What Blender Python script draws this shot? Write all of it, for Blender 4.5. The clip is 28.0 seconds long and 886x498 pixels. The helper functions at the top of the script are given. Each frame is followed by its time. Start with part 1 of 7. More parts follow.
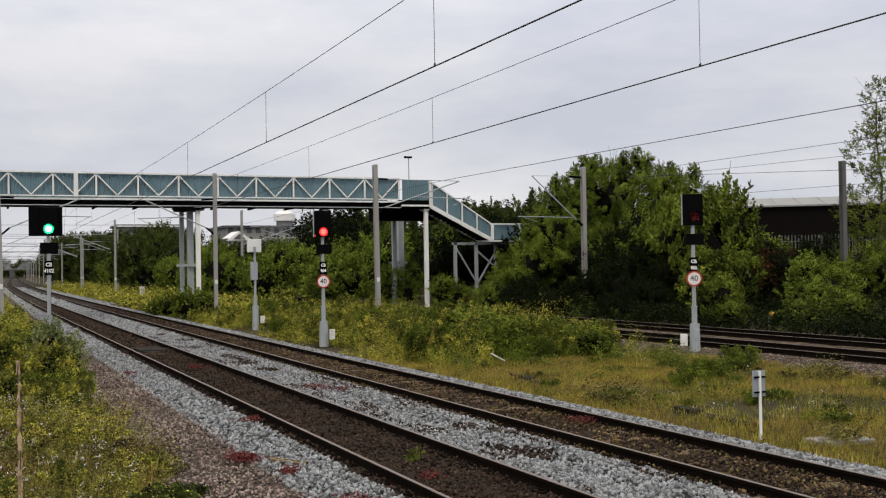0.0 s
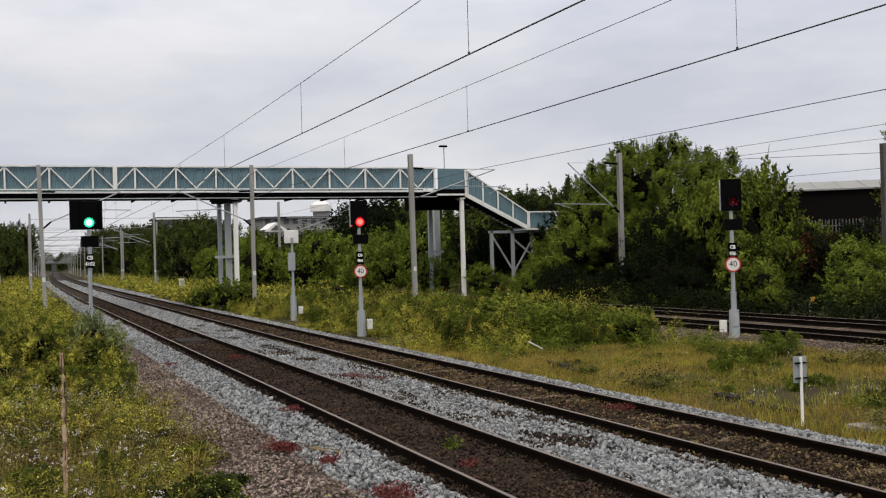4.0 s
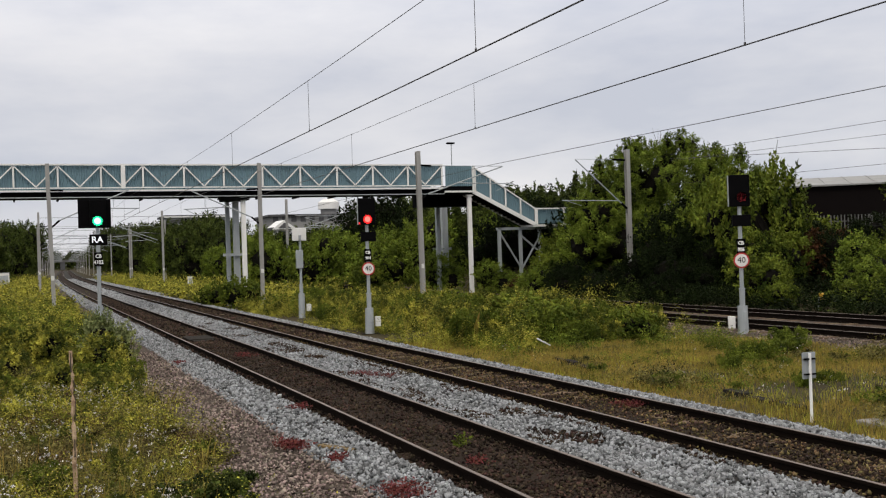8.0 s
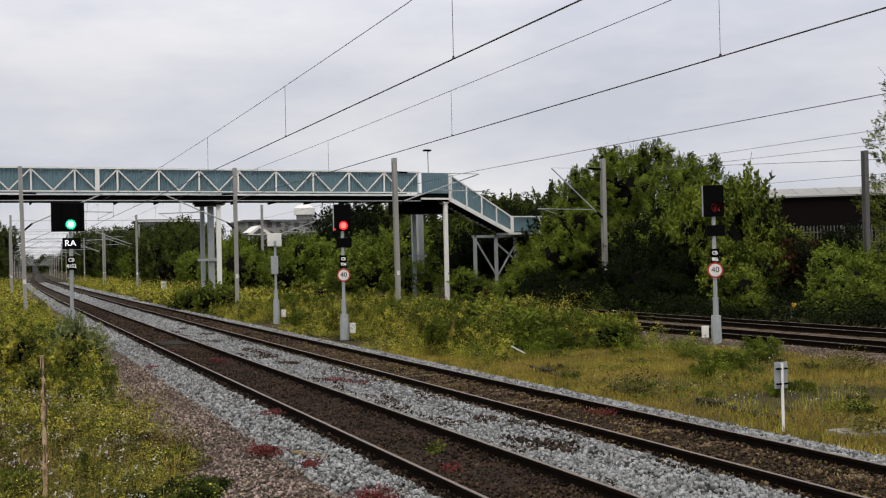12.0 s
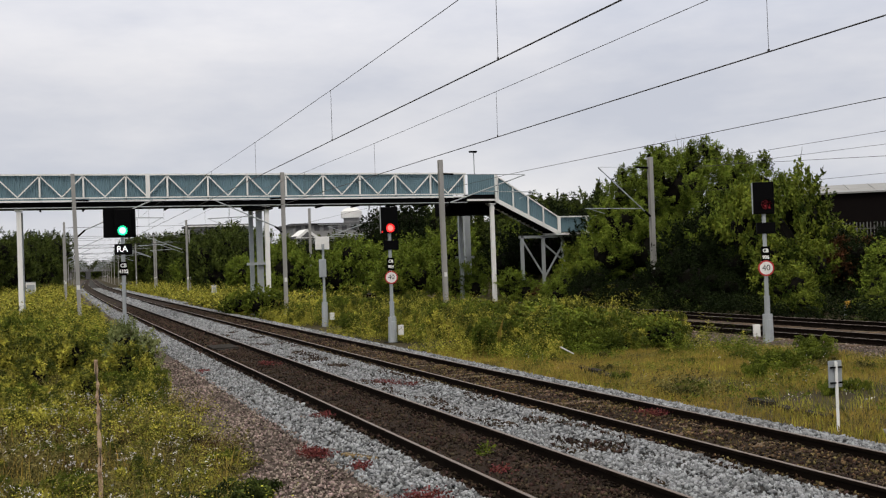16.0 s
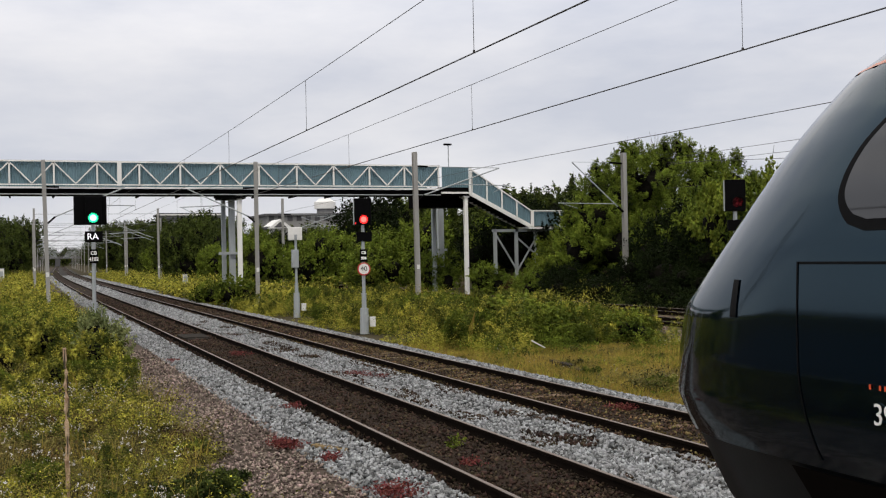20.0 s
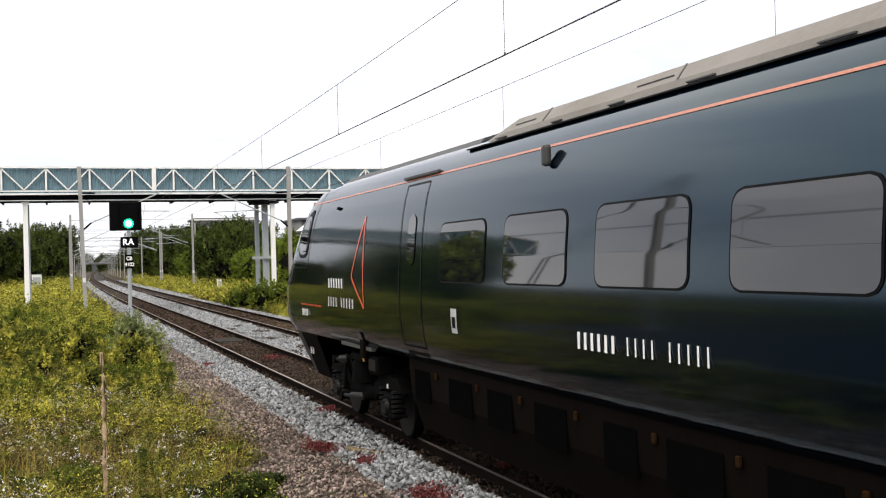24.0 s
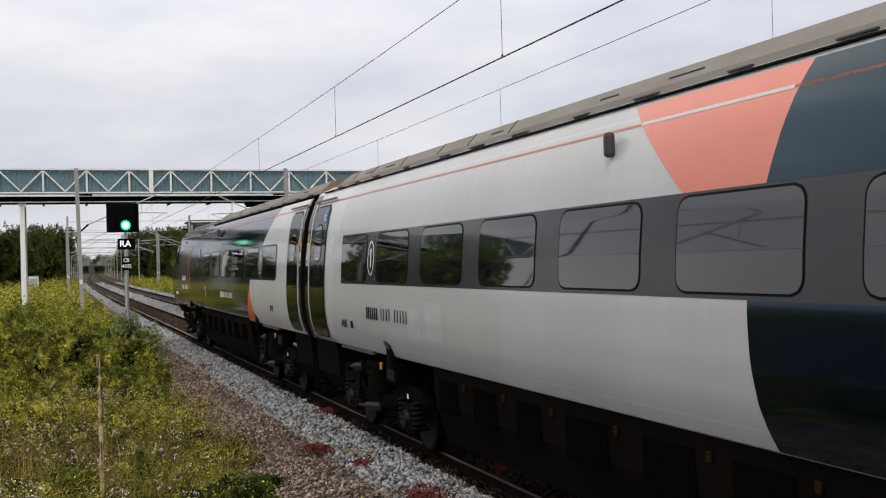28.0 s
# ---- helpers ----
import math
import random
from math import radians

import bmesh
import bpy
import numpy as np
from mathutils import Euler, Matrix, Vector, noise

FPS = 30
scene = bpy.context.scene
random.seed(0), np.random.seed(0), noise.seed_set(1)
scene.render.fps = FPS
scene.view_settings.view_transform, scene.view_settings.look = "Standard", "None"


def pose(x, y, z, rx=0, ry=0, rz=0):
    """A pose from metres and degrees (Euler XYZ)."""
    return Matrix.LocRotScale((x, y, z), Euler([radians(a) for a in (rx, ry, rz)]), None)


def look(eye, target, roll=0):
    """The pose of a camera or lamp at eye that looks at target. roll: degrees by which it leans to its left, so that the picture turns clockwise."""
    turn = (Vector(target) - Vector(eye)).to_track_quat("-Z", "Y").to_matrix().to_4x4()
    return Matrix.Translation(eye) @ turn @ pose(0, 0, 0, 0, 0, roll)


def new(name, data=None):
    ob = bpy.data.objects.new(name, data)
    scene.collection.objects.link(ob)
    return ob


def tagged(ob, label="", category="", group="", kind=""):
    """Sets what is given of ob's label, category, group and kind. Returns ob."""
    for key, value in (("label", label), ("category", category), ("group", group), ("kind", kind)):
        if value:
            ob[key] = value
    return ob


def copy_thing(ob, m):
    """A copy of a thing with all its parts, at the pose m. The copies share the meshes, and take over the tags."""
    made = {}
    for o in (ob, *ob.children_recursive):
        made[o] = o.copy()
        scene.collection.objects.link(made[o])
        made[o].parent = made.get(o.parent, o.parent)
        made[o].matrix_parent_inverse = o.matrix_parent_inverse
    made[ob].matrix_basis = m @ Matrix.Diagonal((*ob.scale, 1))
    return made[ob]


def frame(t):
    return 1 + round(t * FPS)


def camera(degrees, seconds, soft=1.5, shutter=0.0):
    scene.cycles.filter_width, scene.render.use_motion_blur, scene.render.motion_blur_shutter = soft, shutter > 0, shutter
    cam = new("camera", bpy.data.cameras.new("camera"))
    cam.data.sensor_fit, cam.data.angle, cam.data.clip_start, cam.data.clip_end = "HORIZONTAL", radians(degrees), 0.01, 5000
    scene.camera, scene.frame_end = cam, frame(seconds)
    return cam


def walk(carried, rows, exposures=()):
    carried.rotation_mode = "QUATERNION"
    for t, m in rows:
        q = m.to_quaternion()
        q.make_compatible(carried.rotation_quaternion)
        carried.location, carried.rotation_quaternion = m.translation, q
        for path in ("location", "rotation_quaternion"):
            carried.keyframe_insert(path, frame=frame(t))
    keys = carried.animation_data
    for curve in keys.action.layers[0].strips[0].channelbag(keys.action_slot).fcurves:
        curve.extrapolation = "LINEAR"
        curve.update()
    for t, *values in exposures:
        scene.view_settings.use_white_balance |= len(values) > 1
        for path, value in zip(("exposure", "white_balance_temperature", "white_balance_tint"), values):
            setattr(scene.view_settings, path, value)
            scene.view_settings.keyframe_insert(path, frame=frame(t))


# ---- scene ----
# ---- camera: held by somebody standing at the end of a platform ----
cam = camera(45.2, 28.0, soft=1.2)
PATH = [
    (0.0, pose(0, 0, 2.495, 90.996, 0.966, -23.866)),
    (0.5, pose(0, 0, 2.495, 90.959, 1.100, -23.749)),
    (1.0, pose(0, 0, 2.495, 90.913, 1.074, -23.600)),
    (1.5, pose(0, 0, 2.495, 90.882, 1.254, -23.164)),
    (2.0, pose(0, 0, 2.495, 90.884, 1.692, -22.595)),
    (2.5, pose(0, 0, 2.495, 90.899, 1.508, -22.383)),
    (3.0, pose(0, 0, 2.495, 90.802, 1.628, -22.180)),
    (3.5, pose(0, 0, 2.495, 90.594, 1.605, -21.964)),
    (5.5, pose(0, 0, 2.495, 90.251, 1.660, -21.860)),
    (6.0, pose(0, 0, 2.495, 90.168, 1.574, -22.069)),
    (6.5, pose(0, 0, 2.495, 90.177, 1.454, -22.057)),
    (7.0, pose(0, 0, 2.495, 90.251, 1.798, -21.623)),
    (7.5, pose(0, 0, 2.495, 90.271, 1.483, -21.703)),
    (8.0, pose(0, 0, 2.495, 90.292, 1.845, -21.482)),
    (8.5, pose(0, 0, 2.495, 90.459, 1.572, -21.781)),
    (9.0, pose(0, 0, 2.495, 90.520, 1.625, -21.676)),
    (9.5, pose(0, 0, 2.495, 90.507, 1.568, -21.611)),
    (10.0, pose(0, 0, 2.495, 90.488, 1.522, -21.755)),
    (10.5, pose(0, 0, 2.495, 90.423, 1.621, -21.843)),
    (11.0, pose(0, 0, 2.495, 90.451, 1.445, -22.364)),
    (11.5, pose(0, 0, 2.495, 90.550, 1.378, -22.571)),
    (12.0, pose(0, 0, 2.495, 90.641, 1.302, -22.795)),
    (12.5, pose(0, 0, 2.495, 90.683, 1.744, -22.291)),
    (14.5, pose(0, 0, 2.495, 90.542, 1.699, -20.721)),
    (15.0, pose(0, 0, 2.495, 90.573, 1.749, -20.966)),
    (15.5, pose(0, 0, 2.495, 90.772, 1.700, -20.723)),
    (16.0, pose(0, 0, 2.495, 90.791, 1.987, -20.255)),
    (16.5, pose(0, 0, 2.495, 90.799, 1.989, -20.066)),
    (17.0, pose(0, 0, 2.495, 90.753, 1.970, -20.033)),
    (17.5, pose(0, 0, 2.495, 90.612, 1.968, -19.862)),
    (18.0, pose(0, 0, 2.495, 90.534, 1.904, -19.711)),
    (18.5, pose(0, 0, 2.495, 90.708, 1.926, -20.079)),
    (19.0, pose(0, 0, 2.495, 90.773, 1.307, -21.278)),
    (19.5, pose(0, 0, 2.495, 90.455, 1.034, -21.650)),
    (20.0, pose(0, 0, 2.495, 90.346, 1.159, -21.715)),
    (20.5, pose(0, 0, 2.495, 90.268, 1.254, -21.409)),
    (21.0, pose(0, 0, 2.495, 90.284, 1.429, -21.336)),
    (21.5, pose(0, 0, 2.495, 90.322, 1.376, -20.955)),
    (23.5, pose(0, 0, 2.495, 90.500, 1.780, -19.712)),
    (24.0, pose(0, 0, 2.495, 90.533, 1.610, -19.967)),
    (24.5, pose(0, 0, 2.495, 90.566, 1.279, -20.264)),
    (25.0, pose(0, 0, 2.495, 90.579, 1.371, -20.563)),
    (25.5, pose(0, 0, 2.495, 90.611, 1.317, -20.880)),
    (26.0, pose(0, 0, 2.495, 90.655, 1.427, -20.780)),
    (26.5, pose(0, 0, 2.495, 90.680, 1.567, -20.566)),
    (27.0, pose(0, 0, 2.495, 90.691, 1.479, -20.351)),
    (27.5, pose(0, 0, 2.495, 90.653, 1.596, -20.136)),
    (28.0, pose(0, 0, 2.495, 90.645, 1.538, -20.114)),
]
EXPOSURES = [(0.0, 0.0), (19.6, 0.0), (20.4, 0.20), (21.2, 0.52), (23.5, 0.72), (24.0, 0.70), (25.0, 0.50), (26.0, 0.25), (27.0, 0.13), (28.0, 0.12)]
walk(cam, PATH, EXPOSURES)

# ---- world: bright overcast sky, soft sun from behind the camera ----
world = bpy.data.worlds.new("overcast_sky")
scene.world = world
world.use_nodes = True
wn, wl = world.node_tree.nodes, world.node_tree.links
wn.clear()
w_out = wn.new("ShaderNodeOutputWorld")
w_bg = wn.new("ShaderNodeBackground")
w_sky = wn.new("ShaderNodeTexSky")
w_sky.sky_type, w_sky.sun_disc = "NISHITA", False
w_sky.sun_elevation, w_sky.sun_rotation = radians(58), radians(215)
w_scale = wn.new("ShaderNodeVectorMath")
w_scale.operation = "SCALE"
w_scale.inputs["Scale"].default_value = 0.10
w_co = wn.new("ShaderNodeTexCoord")
w_map = wn.new("ShaderNodeMapping")
w_map.inputs["Scale"].default_value = (1.0, 1.0, 3.2)
w_n1 = wn.new("ShaderNodeTexNoise")
w_n1.inputs["Scale"].default_value, w_n1.inputs["Detail"].default_value = 2.6, 6.0
w_n1.inputs["Roughness"].default_value = 0.56
w_ramp = wn.new("ShaderNodeValToRGB")
w_ramp.color_ramp.elements[0].position, w_ramp.color_ramp.elements[0].color = 0.36, (0.595, 0.612, 0.685, 1)
w_ramp.color_ramp.elements[1].position, w_ramp.color_ramp.elements[1].color = 0.68, (0.865, 0.845, 0.855, 1)
w_mix = wn.new("ShaderNodeMix")
w_mix.data_type = "RGBA"
w_mix.inputs[0].default_value = 0.92
wl.new(w_co.outputs["Generated"], w_map.inputs[0])
wl.new(w_map.outputs[0], w_n1.inputs["Vector"])
wl.new(w_n1.outputs["Fac"], w_ramp.inputs[0])
wl.new(w_sky.outputs[0], w_scale.inputs[0])
wl.new(w_scale.outputs[0], w_mix.inputs[6])
wl.new(w_ramp.outputs[0], w_mix.inputs[7])
# an overcast sky grows brighter from the horizon to the zenith
w_sep = wn.new("ShaderNodeSeparateXYZ")
w_rise = wn.new("ShaderNodeMapRange")
w_rise.interpolation_type = "SMOOTHSTEP"
w_rise.inputs[1].default_value, w_rise.inputs[2].default_value = 0.13, 0.56
w_rise.inputs[3].default_value, w_rise.inputs[4].default_value = 1.0, 2.0
wl.new(w_co.outputs["Generated"], w_sep.inputs[0])
wl.new(w_sep.outputs["Z"], w_rise.inputs[0])
wl.new(w_rise.outputs[0], w_bg.inputs["Strength"])
# and warmer there, where the cloud is thin
w_warm = wn.new("ShaderNodeMix")
w_warm.data_type, w_warm.blend_type = "RGBA", "MULTIPLY"
w_warm.inputs[7].default_value = (1.0, 0.955, 0.86, 1)
w_high = wn.new("ShaderNodeMapRange")
w_high.inputs[1].default_value, w_high.inputs[2].default_value = 0.22, 0.55
wl.new(w_sep.outputs["Z"], w_high.inputs[0])
wl.new(w_high.outputs[0], w_warm.inputs[0])
wl.new(w_mix.outputs[2], w_warm.inputs[6])
wl.new(w_warm.outputs[2], w_bg.inputs["Color"])
wl.new(w_bg.outputs[0], w_out.inputs[0])

sun = new("sun", bpy.data.lights.new("sun", "SUN"))
sun.data.energy, sun.data.angle, sun.data.color = 1.35, radians(16), (1.0, 0.90, 0.74)
sun.matrix_world = look((-24, -34, 66), (0, 0, 0))


# ---- materials ----
def mat(name, rgb, rough=0.8, metal=0.0, var=0.25, scale=6.0, fine=60.0, bump=0.15, tint=None, island=0.0, each=0.0, coat=0.0, streak=False, spec=None, gloss_tint=None):
    """A surface whose colour wanders at two scales between rgb and tint; island and each: how far single pieces differ."""
    m = bpy.data.materials.new(name)
    m.use_nodes = True
    n, l = m.node_tree.nodes, m.node_tree.links
    b = n["Principled BSDF"]
    b.inputs["Roughness"].default_value, b.inputs["Metallic"].default_value = rough, metal
    b.inputs["Coat Weight"].default_value = coat
    b.inputs["Specular IOR Level"].default_value = (0.08 if rough > 0.7 else 0.5) if spec is None else spec
    if gloss_tint:
        b.inputs["Specular Tint"].default_value = (*gloss_tint, 1)
    co = n.new("ShaderNodeTexCoord")
    mp = n.new("ShaderNodeMapping")
    mp.inputs["Scale"].default_value = (1, 1, 0.12) if streak else (1, 1, 1)
    l.new(co.outputs["Object"], mp.inputs[0])
    a = n.new("ShaderNodeTexNoise")
    a.inputs["Scale"].default_value, a.inputs["Detail"].default_value = scale, 5
    c = n.new("ShaderNodeTexNoise")
    c.inputs["Scale"].default_value, c.inputs["Detail"].default_value = fine, 3
    l.new(mp.outputs[0], a.inputs["Vector"])
    l.new(mp.outputs[0], c.inputs["Vector"])
    tint = tint or tuple(v * 0.45 for v in rgb)
    r = n.new("ShaderNodeValToRGB")
    r.color_ramp.elements[0].position, r.color_ramp.elements[1].position = 0.32, 0.68
    r.color_ramp.elements[0].color = (*[rgb[i] * (1 - var) + tint[i] * var for i in range(3)], 1)
    r.color_ramp.elements[1].color = (*rgb, 1)
    add = n.new("ShaderNodeMath")
    add.operation = "MULTIPLY_ADD"
    add.inputs[1].default_value = 0.45
    l.new(c.outputs["Fac"], add.inputs[0])
    sub = n.new("ShaderNodeMath")
    sub.operation = "MULTIPLY_ADD"
    sub.inputs[1].default_value, sub.inputs[2].default_value = 0.9, -0.17
    l.new(a.outputs["Fac"], sub.inputs[0])
    l.new(sub.outputs[0], add.inputs[2])
    l.new(add.outputs[0], r.inputs[0])
    col = r.outputs[0]
    for amount, kind in ((island, "geo"), (each, "ob")):
        if amount:
            src = n.new("ShaderNodeNewGeometry" if kind == "geo" else "ShaderNodeObjectInfo")
            out = src.outputs["Random Per Island"] if kind == "geo" else src.outputs["Random"]
            hs = n.new("ShaderNodeHueSaturation")
            mr = n.new("ShaderNodeMapRange")
            mr.inputs[3].default_value, mr.inputs[4].default_value = 1 - amount, 1 + amount
            l.new(out, mr.inputs[0])
            l.new(mr.outputs[0], hs.inputs["Value"])
            mh = n.new("ShaderNodeMapRange")
            mh.inputs[3].default_value, mh.inputs[4].default_value = 0.5 - amount * 0.06, 0.5 + amount * 0.05
            ml = n.new("ShaderNodeMath")
            ml.operation = "FRACT"
            mm = n.new("ShaderNodeMath")
            mm.operation = "MULTIPLY"
            mm.inputs[1].default_value = 7.31
            l.new(out, mm.inputs[0])
            l.new(mm.outputs[0], ml.inputs[0])
            l.new(ml.outputs[0], mh.inputs[0])
            l.new(mh.outputs[0], hs.inputs["Hue"])
            l.new(col, hs.inputs["Color"])
            col = hs.outputs[0]
    l.new(col, b.inputs["Base Color"])
    if bump:
        bp = n.new("ShaderNodeBump")
        bp.inputs["Strength"].default_value, bp.inputs["Distance"].default_value = bump, 0.02
        l.new(c.outputs["Fac"], bp.inputs["Height"])
        l.new(bp.outputs[0], b.inputs["Normal"])
    return m


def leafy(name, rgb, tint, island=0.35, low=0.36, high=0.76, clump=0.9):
    # the near-black tint varies at random and stands in for shaded foliage gaps
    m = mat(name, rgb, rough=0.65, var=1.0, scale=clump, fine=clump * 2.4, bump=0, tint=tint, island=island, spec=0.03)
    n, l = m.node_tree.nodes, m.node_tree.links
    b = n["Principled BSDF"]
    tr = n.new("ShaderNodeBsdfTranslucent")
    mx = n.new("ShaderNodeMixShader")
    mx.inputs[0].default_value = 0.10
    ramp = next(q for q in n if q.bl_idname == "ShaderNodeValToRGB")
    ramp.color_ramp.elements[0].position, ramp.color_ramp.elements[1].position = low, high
    src = b.inputs["Base Color"].links[0].from_socket
    l.new(src, tr.inputs["Color"])
    l.new(b.outputs[0], mx.inputs[1])
    l.new(tr.outputs[0], mx.inputs[2])
    l.new(mx.outputs[0], n["Material Output"].inputs[0])
    return m


def glow(name, rgb, strength):
    m = bpy.data.materials.new(name)
    m.use_nodes = True
    b = m.node_tree.nodes["Principled BSDF"]
    b.inputs["Base Color"].default_value = (*rgb, 1)
    b.inputs["Emission Color"].default_value = (*rgb, 1)
    b.inputs["Emission Strength"].default_value = strength
    return m


# bed colour kept dark to paint the shade between the lighter stones
GRAVEL = mat("ballast_gap_shade", (0.034, 0.033, 0.032), 0.9, var=0.6, scale=0.9, fine=45, bump=0.9, tint=(0.03, 0.028, 0.026))
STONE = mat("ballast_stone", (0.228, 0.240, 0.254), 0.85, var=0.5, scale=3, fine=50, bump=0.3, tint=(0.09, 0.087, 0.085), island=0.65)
BROWN_BED = mat("brown_trackbed", (0.027, 0.0175, 0.012), 0.95, var=0.7, scale=1.3, fine=40, bump=0.9, tint=(0.011, 0.009, 0.007))
BROWN_STONE = mat("brown_stone", (0.050, 0.034, 0.023), 0.9, var=0.8, scale=1.2, fine=50, bump=0.3, tint=(0.013, 0.0105, 0.009), island=0.8)
PINK_BED = mat("pinkish_chippings", (0.070, 0.055, 0.045), 0.95, var=0.7, scale=1.0, fine=50, bump=0.9, tint=(0.045, 0.037, 0.03))
TAN_STONE = mat("ochre_stone", (0.150, 0.108, 0.052), 0.9, var=0.7, scale=1.2, fine=50, bump=0.3, tint=(0.035, 0.026, 0.014), island=0.7)
PINK_STONE = mat("pinkish_stone", (0.250, 0.200, 0.175), 0.9, var=0.75, scale=0.8, fine=50, bump=0.3, tint=(0.055, 0.044, 0.037), island=0.75)
SOIL = mat("rough_ground", (0.055, 0.045, 0.022), 0.95, var=0.75, scale=0.35, fine=14, bump=0.8, tint=(0.014, 0.013, 0.007))
RUST = mat("rusty_rail", (0.009, 0.0065, 0.0050), 0.9, 0.0, var=0.6, scale=5, fine=60, bump=0.3, spec=0.02)
RAILTOP = mat("worn_railhead", (0.12, 0.098, 0.085), 0.55, 0.2, var=0.45, scale=3, fine=40, bump=0.05, tint=(0.14, 0.09, 0.06))
SLEEPER = mat("timber_sleeper", (0.125, 0.092, 0.062), 0.9, var=0.7, scale=4, fine=30, bump=0.5, each=0.35)
GALV = mat("galvanised_steel", (0.365, 0.395, 0.415), 0.55, 0.35, var=0.35, scale=3, fine=30, bump=0.08, streak=True)
MAST = mat("weathered_mast_steel", (0.34, 0.335, 0.325), 0.65, 0.3, var=0.4, scale=2, fine=20, bump=0.1, streak=True)
WHITE_STEEL = mat("white_painted_steel", (0.80, 0.80, 0.79), 0.5, 0, var=0.3, scale=1.2, fine=12, bump=0.05, streak=True)
TEAL = mat("teal_corrugated_sheet", (0.118, 0.202, 0.245), 0.5, 0.0, var=0.35, scale=0.8, fine=9, bump=0.05, streak=True)
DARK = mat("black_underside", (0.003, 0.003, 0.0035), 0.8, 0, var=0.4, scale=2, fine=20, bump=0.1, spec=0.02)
BLACK = mat("matt_black", (0.003, 0.003, 0.0035), 0.7, 0, var=0.3, scale=5, fine=60, bump=0.05, spec=0.03)
WIRE = mat("dark_wire", (0.05, 0.048, 0.047), 0.6, 0.5, var=0.3, bump=0)
WHITE = mat("white_plate", (0.70, 0.70, 0.69), 0.5, 0, var=0.25, scale=4, fine=50, bump=0.03)
LETTER = mat("white_lettering", (0.75, 0.75, 0.74), 0.5, 0, var=0.1, bump=0)
SIGN_RED = mat("sign_red", (0.42, 0.02, 0.02), 0.45, 0, var=0.2, bump=0)
YELLOW = mat("yellow_plate", (0.55, 0.30, 0.02), 0.5, 0, var=0.3, scale=8, bump=0.05)
CONCRETE = mat("concrete", (0.25, 0.24, 0.225), 0.9, var=0.4, scale=3, fine=40, bump=0.3)
WOOD = mat("weathered_wood", (0.52, 0.40, 0.27), 0.85, var=0.7, scale=7, fine=50, bump=0.4, tint=(0.13, 0.045, 0.022))
BARK = mat("bark", (0.10, 0.085, 0.065), 0.95, var=0.6, scale=6, fine=30, bump=0.7)
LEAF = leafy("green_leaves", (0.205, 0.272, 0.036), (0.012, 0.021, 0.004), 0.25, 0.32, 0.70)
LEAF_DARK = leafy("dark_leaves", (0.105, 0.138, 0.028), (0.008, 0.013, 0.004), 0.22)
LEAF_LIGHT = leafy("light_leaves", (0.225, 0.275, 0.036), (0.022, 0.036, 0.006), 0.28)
# leaf colour lowered to hold the deep shade below and between trees
SHADED_LEAF = leafy("shaded_leaves", (0.016, 0.026, 0.007), (0.003, 0.005, 0.0015), 0.25)
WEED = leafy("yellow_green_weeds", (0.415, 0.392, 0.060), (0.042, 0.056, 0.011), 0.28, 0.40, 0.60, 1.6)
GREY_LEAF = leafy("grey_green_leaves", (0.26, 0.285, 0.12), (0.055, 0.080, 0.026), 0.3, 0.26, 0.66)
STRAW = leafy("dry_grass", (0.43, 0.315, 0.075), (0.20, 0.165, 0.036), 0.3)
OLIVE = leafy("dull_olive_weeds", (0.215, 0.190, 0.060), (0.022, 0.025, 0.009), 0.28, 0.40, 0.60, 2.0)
RED_WEED = leafy("red_stonecrop", (0.170, 0.042, 0.042), (0.10, 0.030, 0.026), 0.3)
PETAL = mat("pale_flowers", (0.62, 0.60, 0.60), 0.7, var=0.3, bump=0, island=0.15)
RUSSET = leafy("russet_leaves", (0.10, 0.045, 0.018), (0.04, 0.022, 0.010))
# near-black filler for crown gaps, where only shade would show
CROWN_SHADE = mat("crown_shade", (0.006, 0.0055, 0.004), 0.95, var=0.6, scale=3, fine=20, bump=0.5)
ASPHALT = mat("platform_asphalt", (0.035, 0.035, 0.037), 0.9, var=0.4, scale=1.5, fine=60, bump=0.4)
FENCE = mat("dull_fence_steel", (0.10, 0.10, 0.098), 0.7, 0, var=0.4, scale=2, fine=20, bump=0.1)
BRICK = mat("dark_brick_shed", (0.0045, 0.0032, 0.0032), 0.9, var=0.5, scale=1.0, fine=12, bump=0.2)
ROOF = mat("grey_roof_sheet", (0.27, 0.275, 0.275), 0.8, var=0.3, scale=0.6, fine=6, bump=0.05)
FAR_WALL = mat("far_wall", (0.25, 0.25, 0.25), 0.9, var=0.3, scale=0.3, fine=3, bump=0)
FAR_DARK = mat("far_dark_roof", (0.10, 0.10, 0.105), 0.9, var=0.3, scale=0.3, fine=3, bump=0)
GREEN_LAMP = glow("green_signal_light", (0.01, 0.80, 0.36), 1.15)
GREEN_CORE = glow("green_signal_core", (0.45, 1.0, 0.72), 2.2)
RED_CORE = glow("red_signal_core", (1.0, 0.16, 0.13), 1.6)
RED_LAMP = glow("red_signal_light", (0.95, 0.02, 0.02), 1.1)
DIM_RED = glow("dim_red_led", (0.30, 0.012, 0.02), 0.22)
LIT_WHITE = glow("lit_letters", (0.95, 0.95, 1.0), 0.8)
WARM_LAMP = glow("warm_flood_lamp", (1.0, 0.72, 0.30), 3.0)


# ---- mesh helpers ----
def part(name, bm, material, parent=None, label="", smooth=False):
    me = bpy.data.meshes.new(name)
    bm.normal_update()
    bm.to_mesh(me)
    bm.free()
    me.materials.append(material)
    if smooth:
        me.polygons.foreach_set("use_smooth", [True] * len(me.polygons))
    ob = new(name, me)
    ob.parent = parent
    return tagged(ob, label)


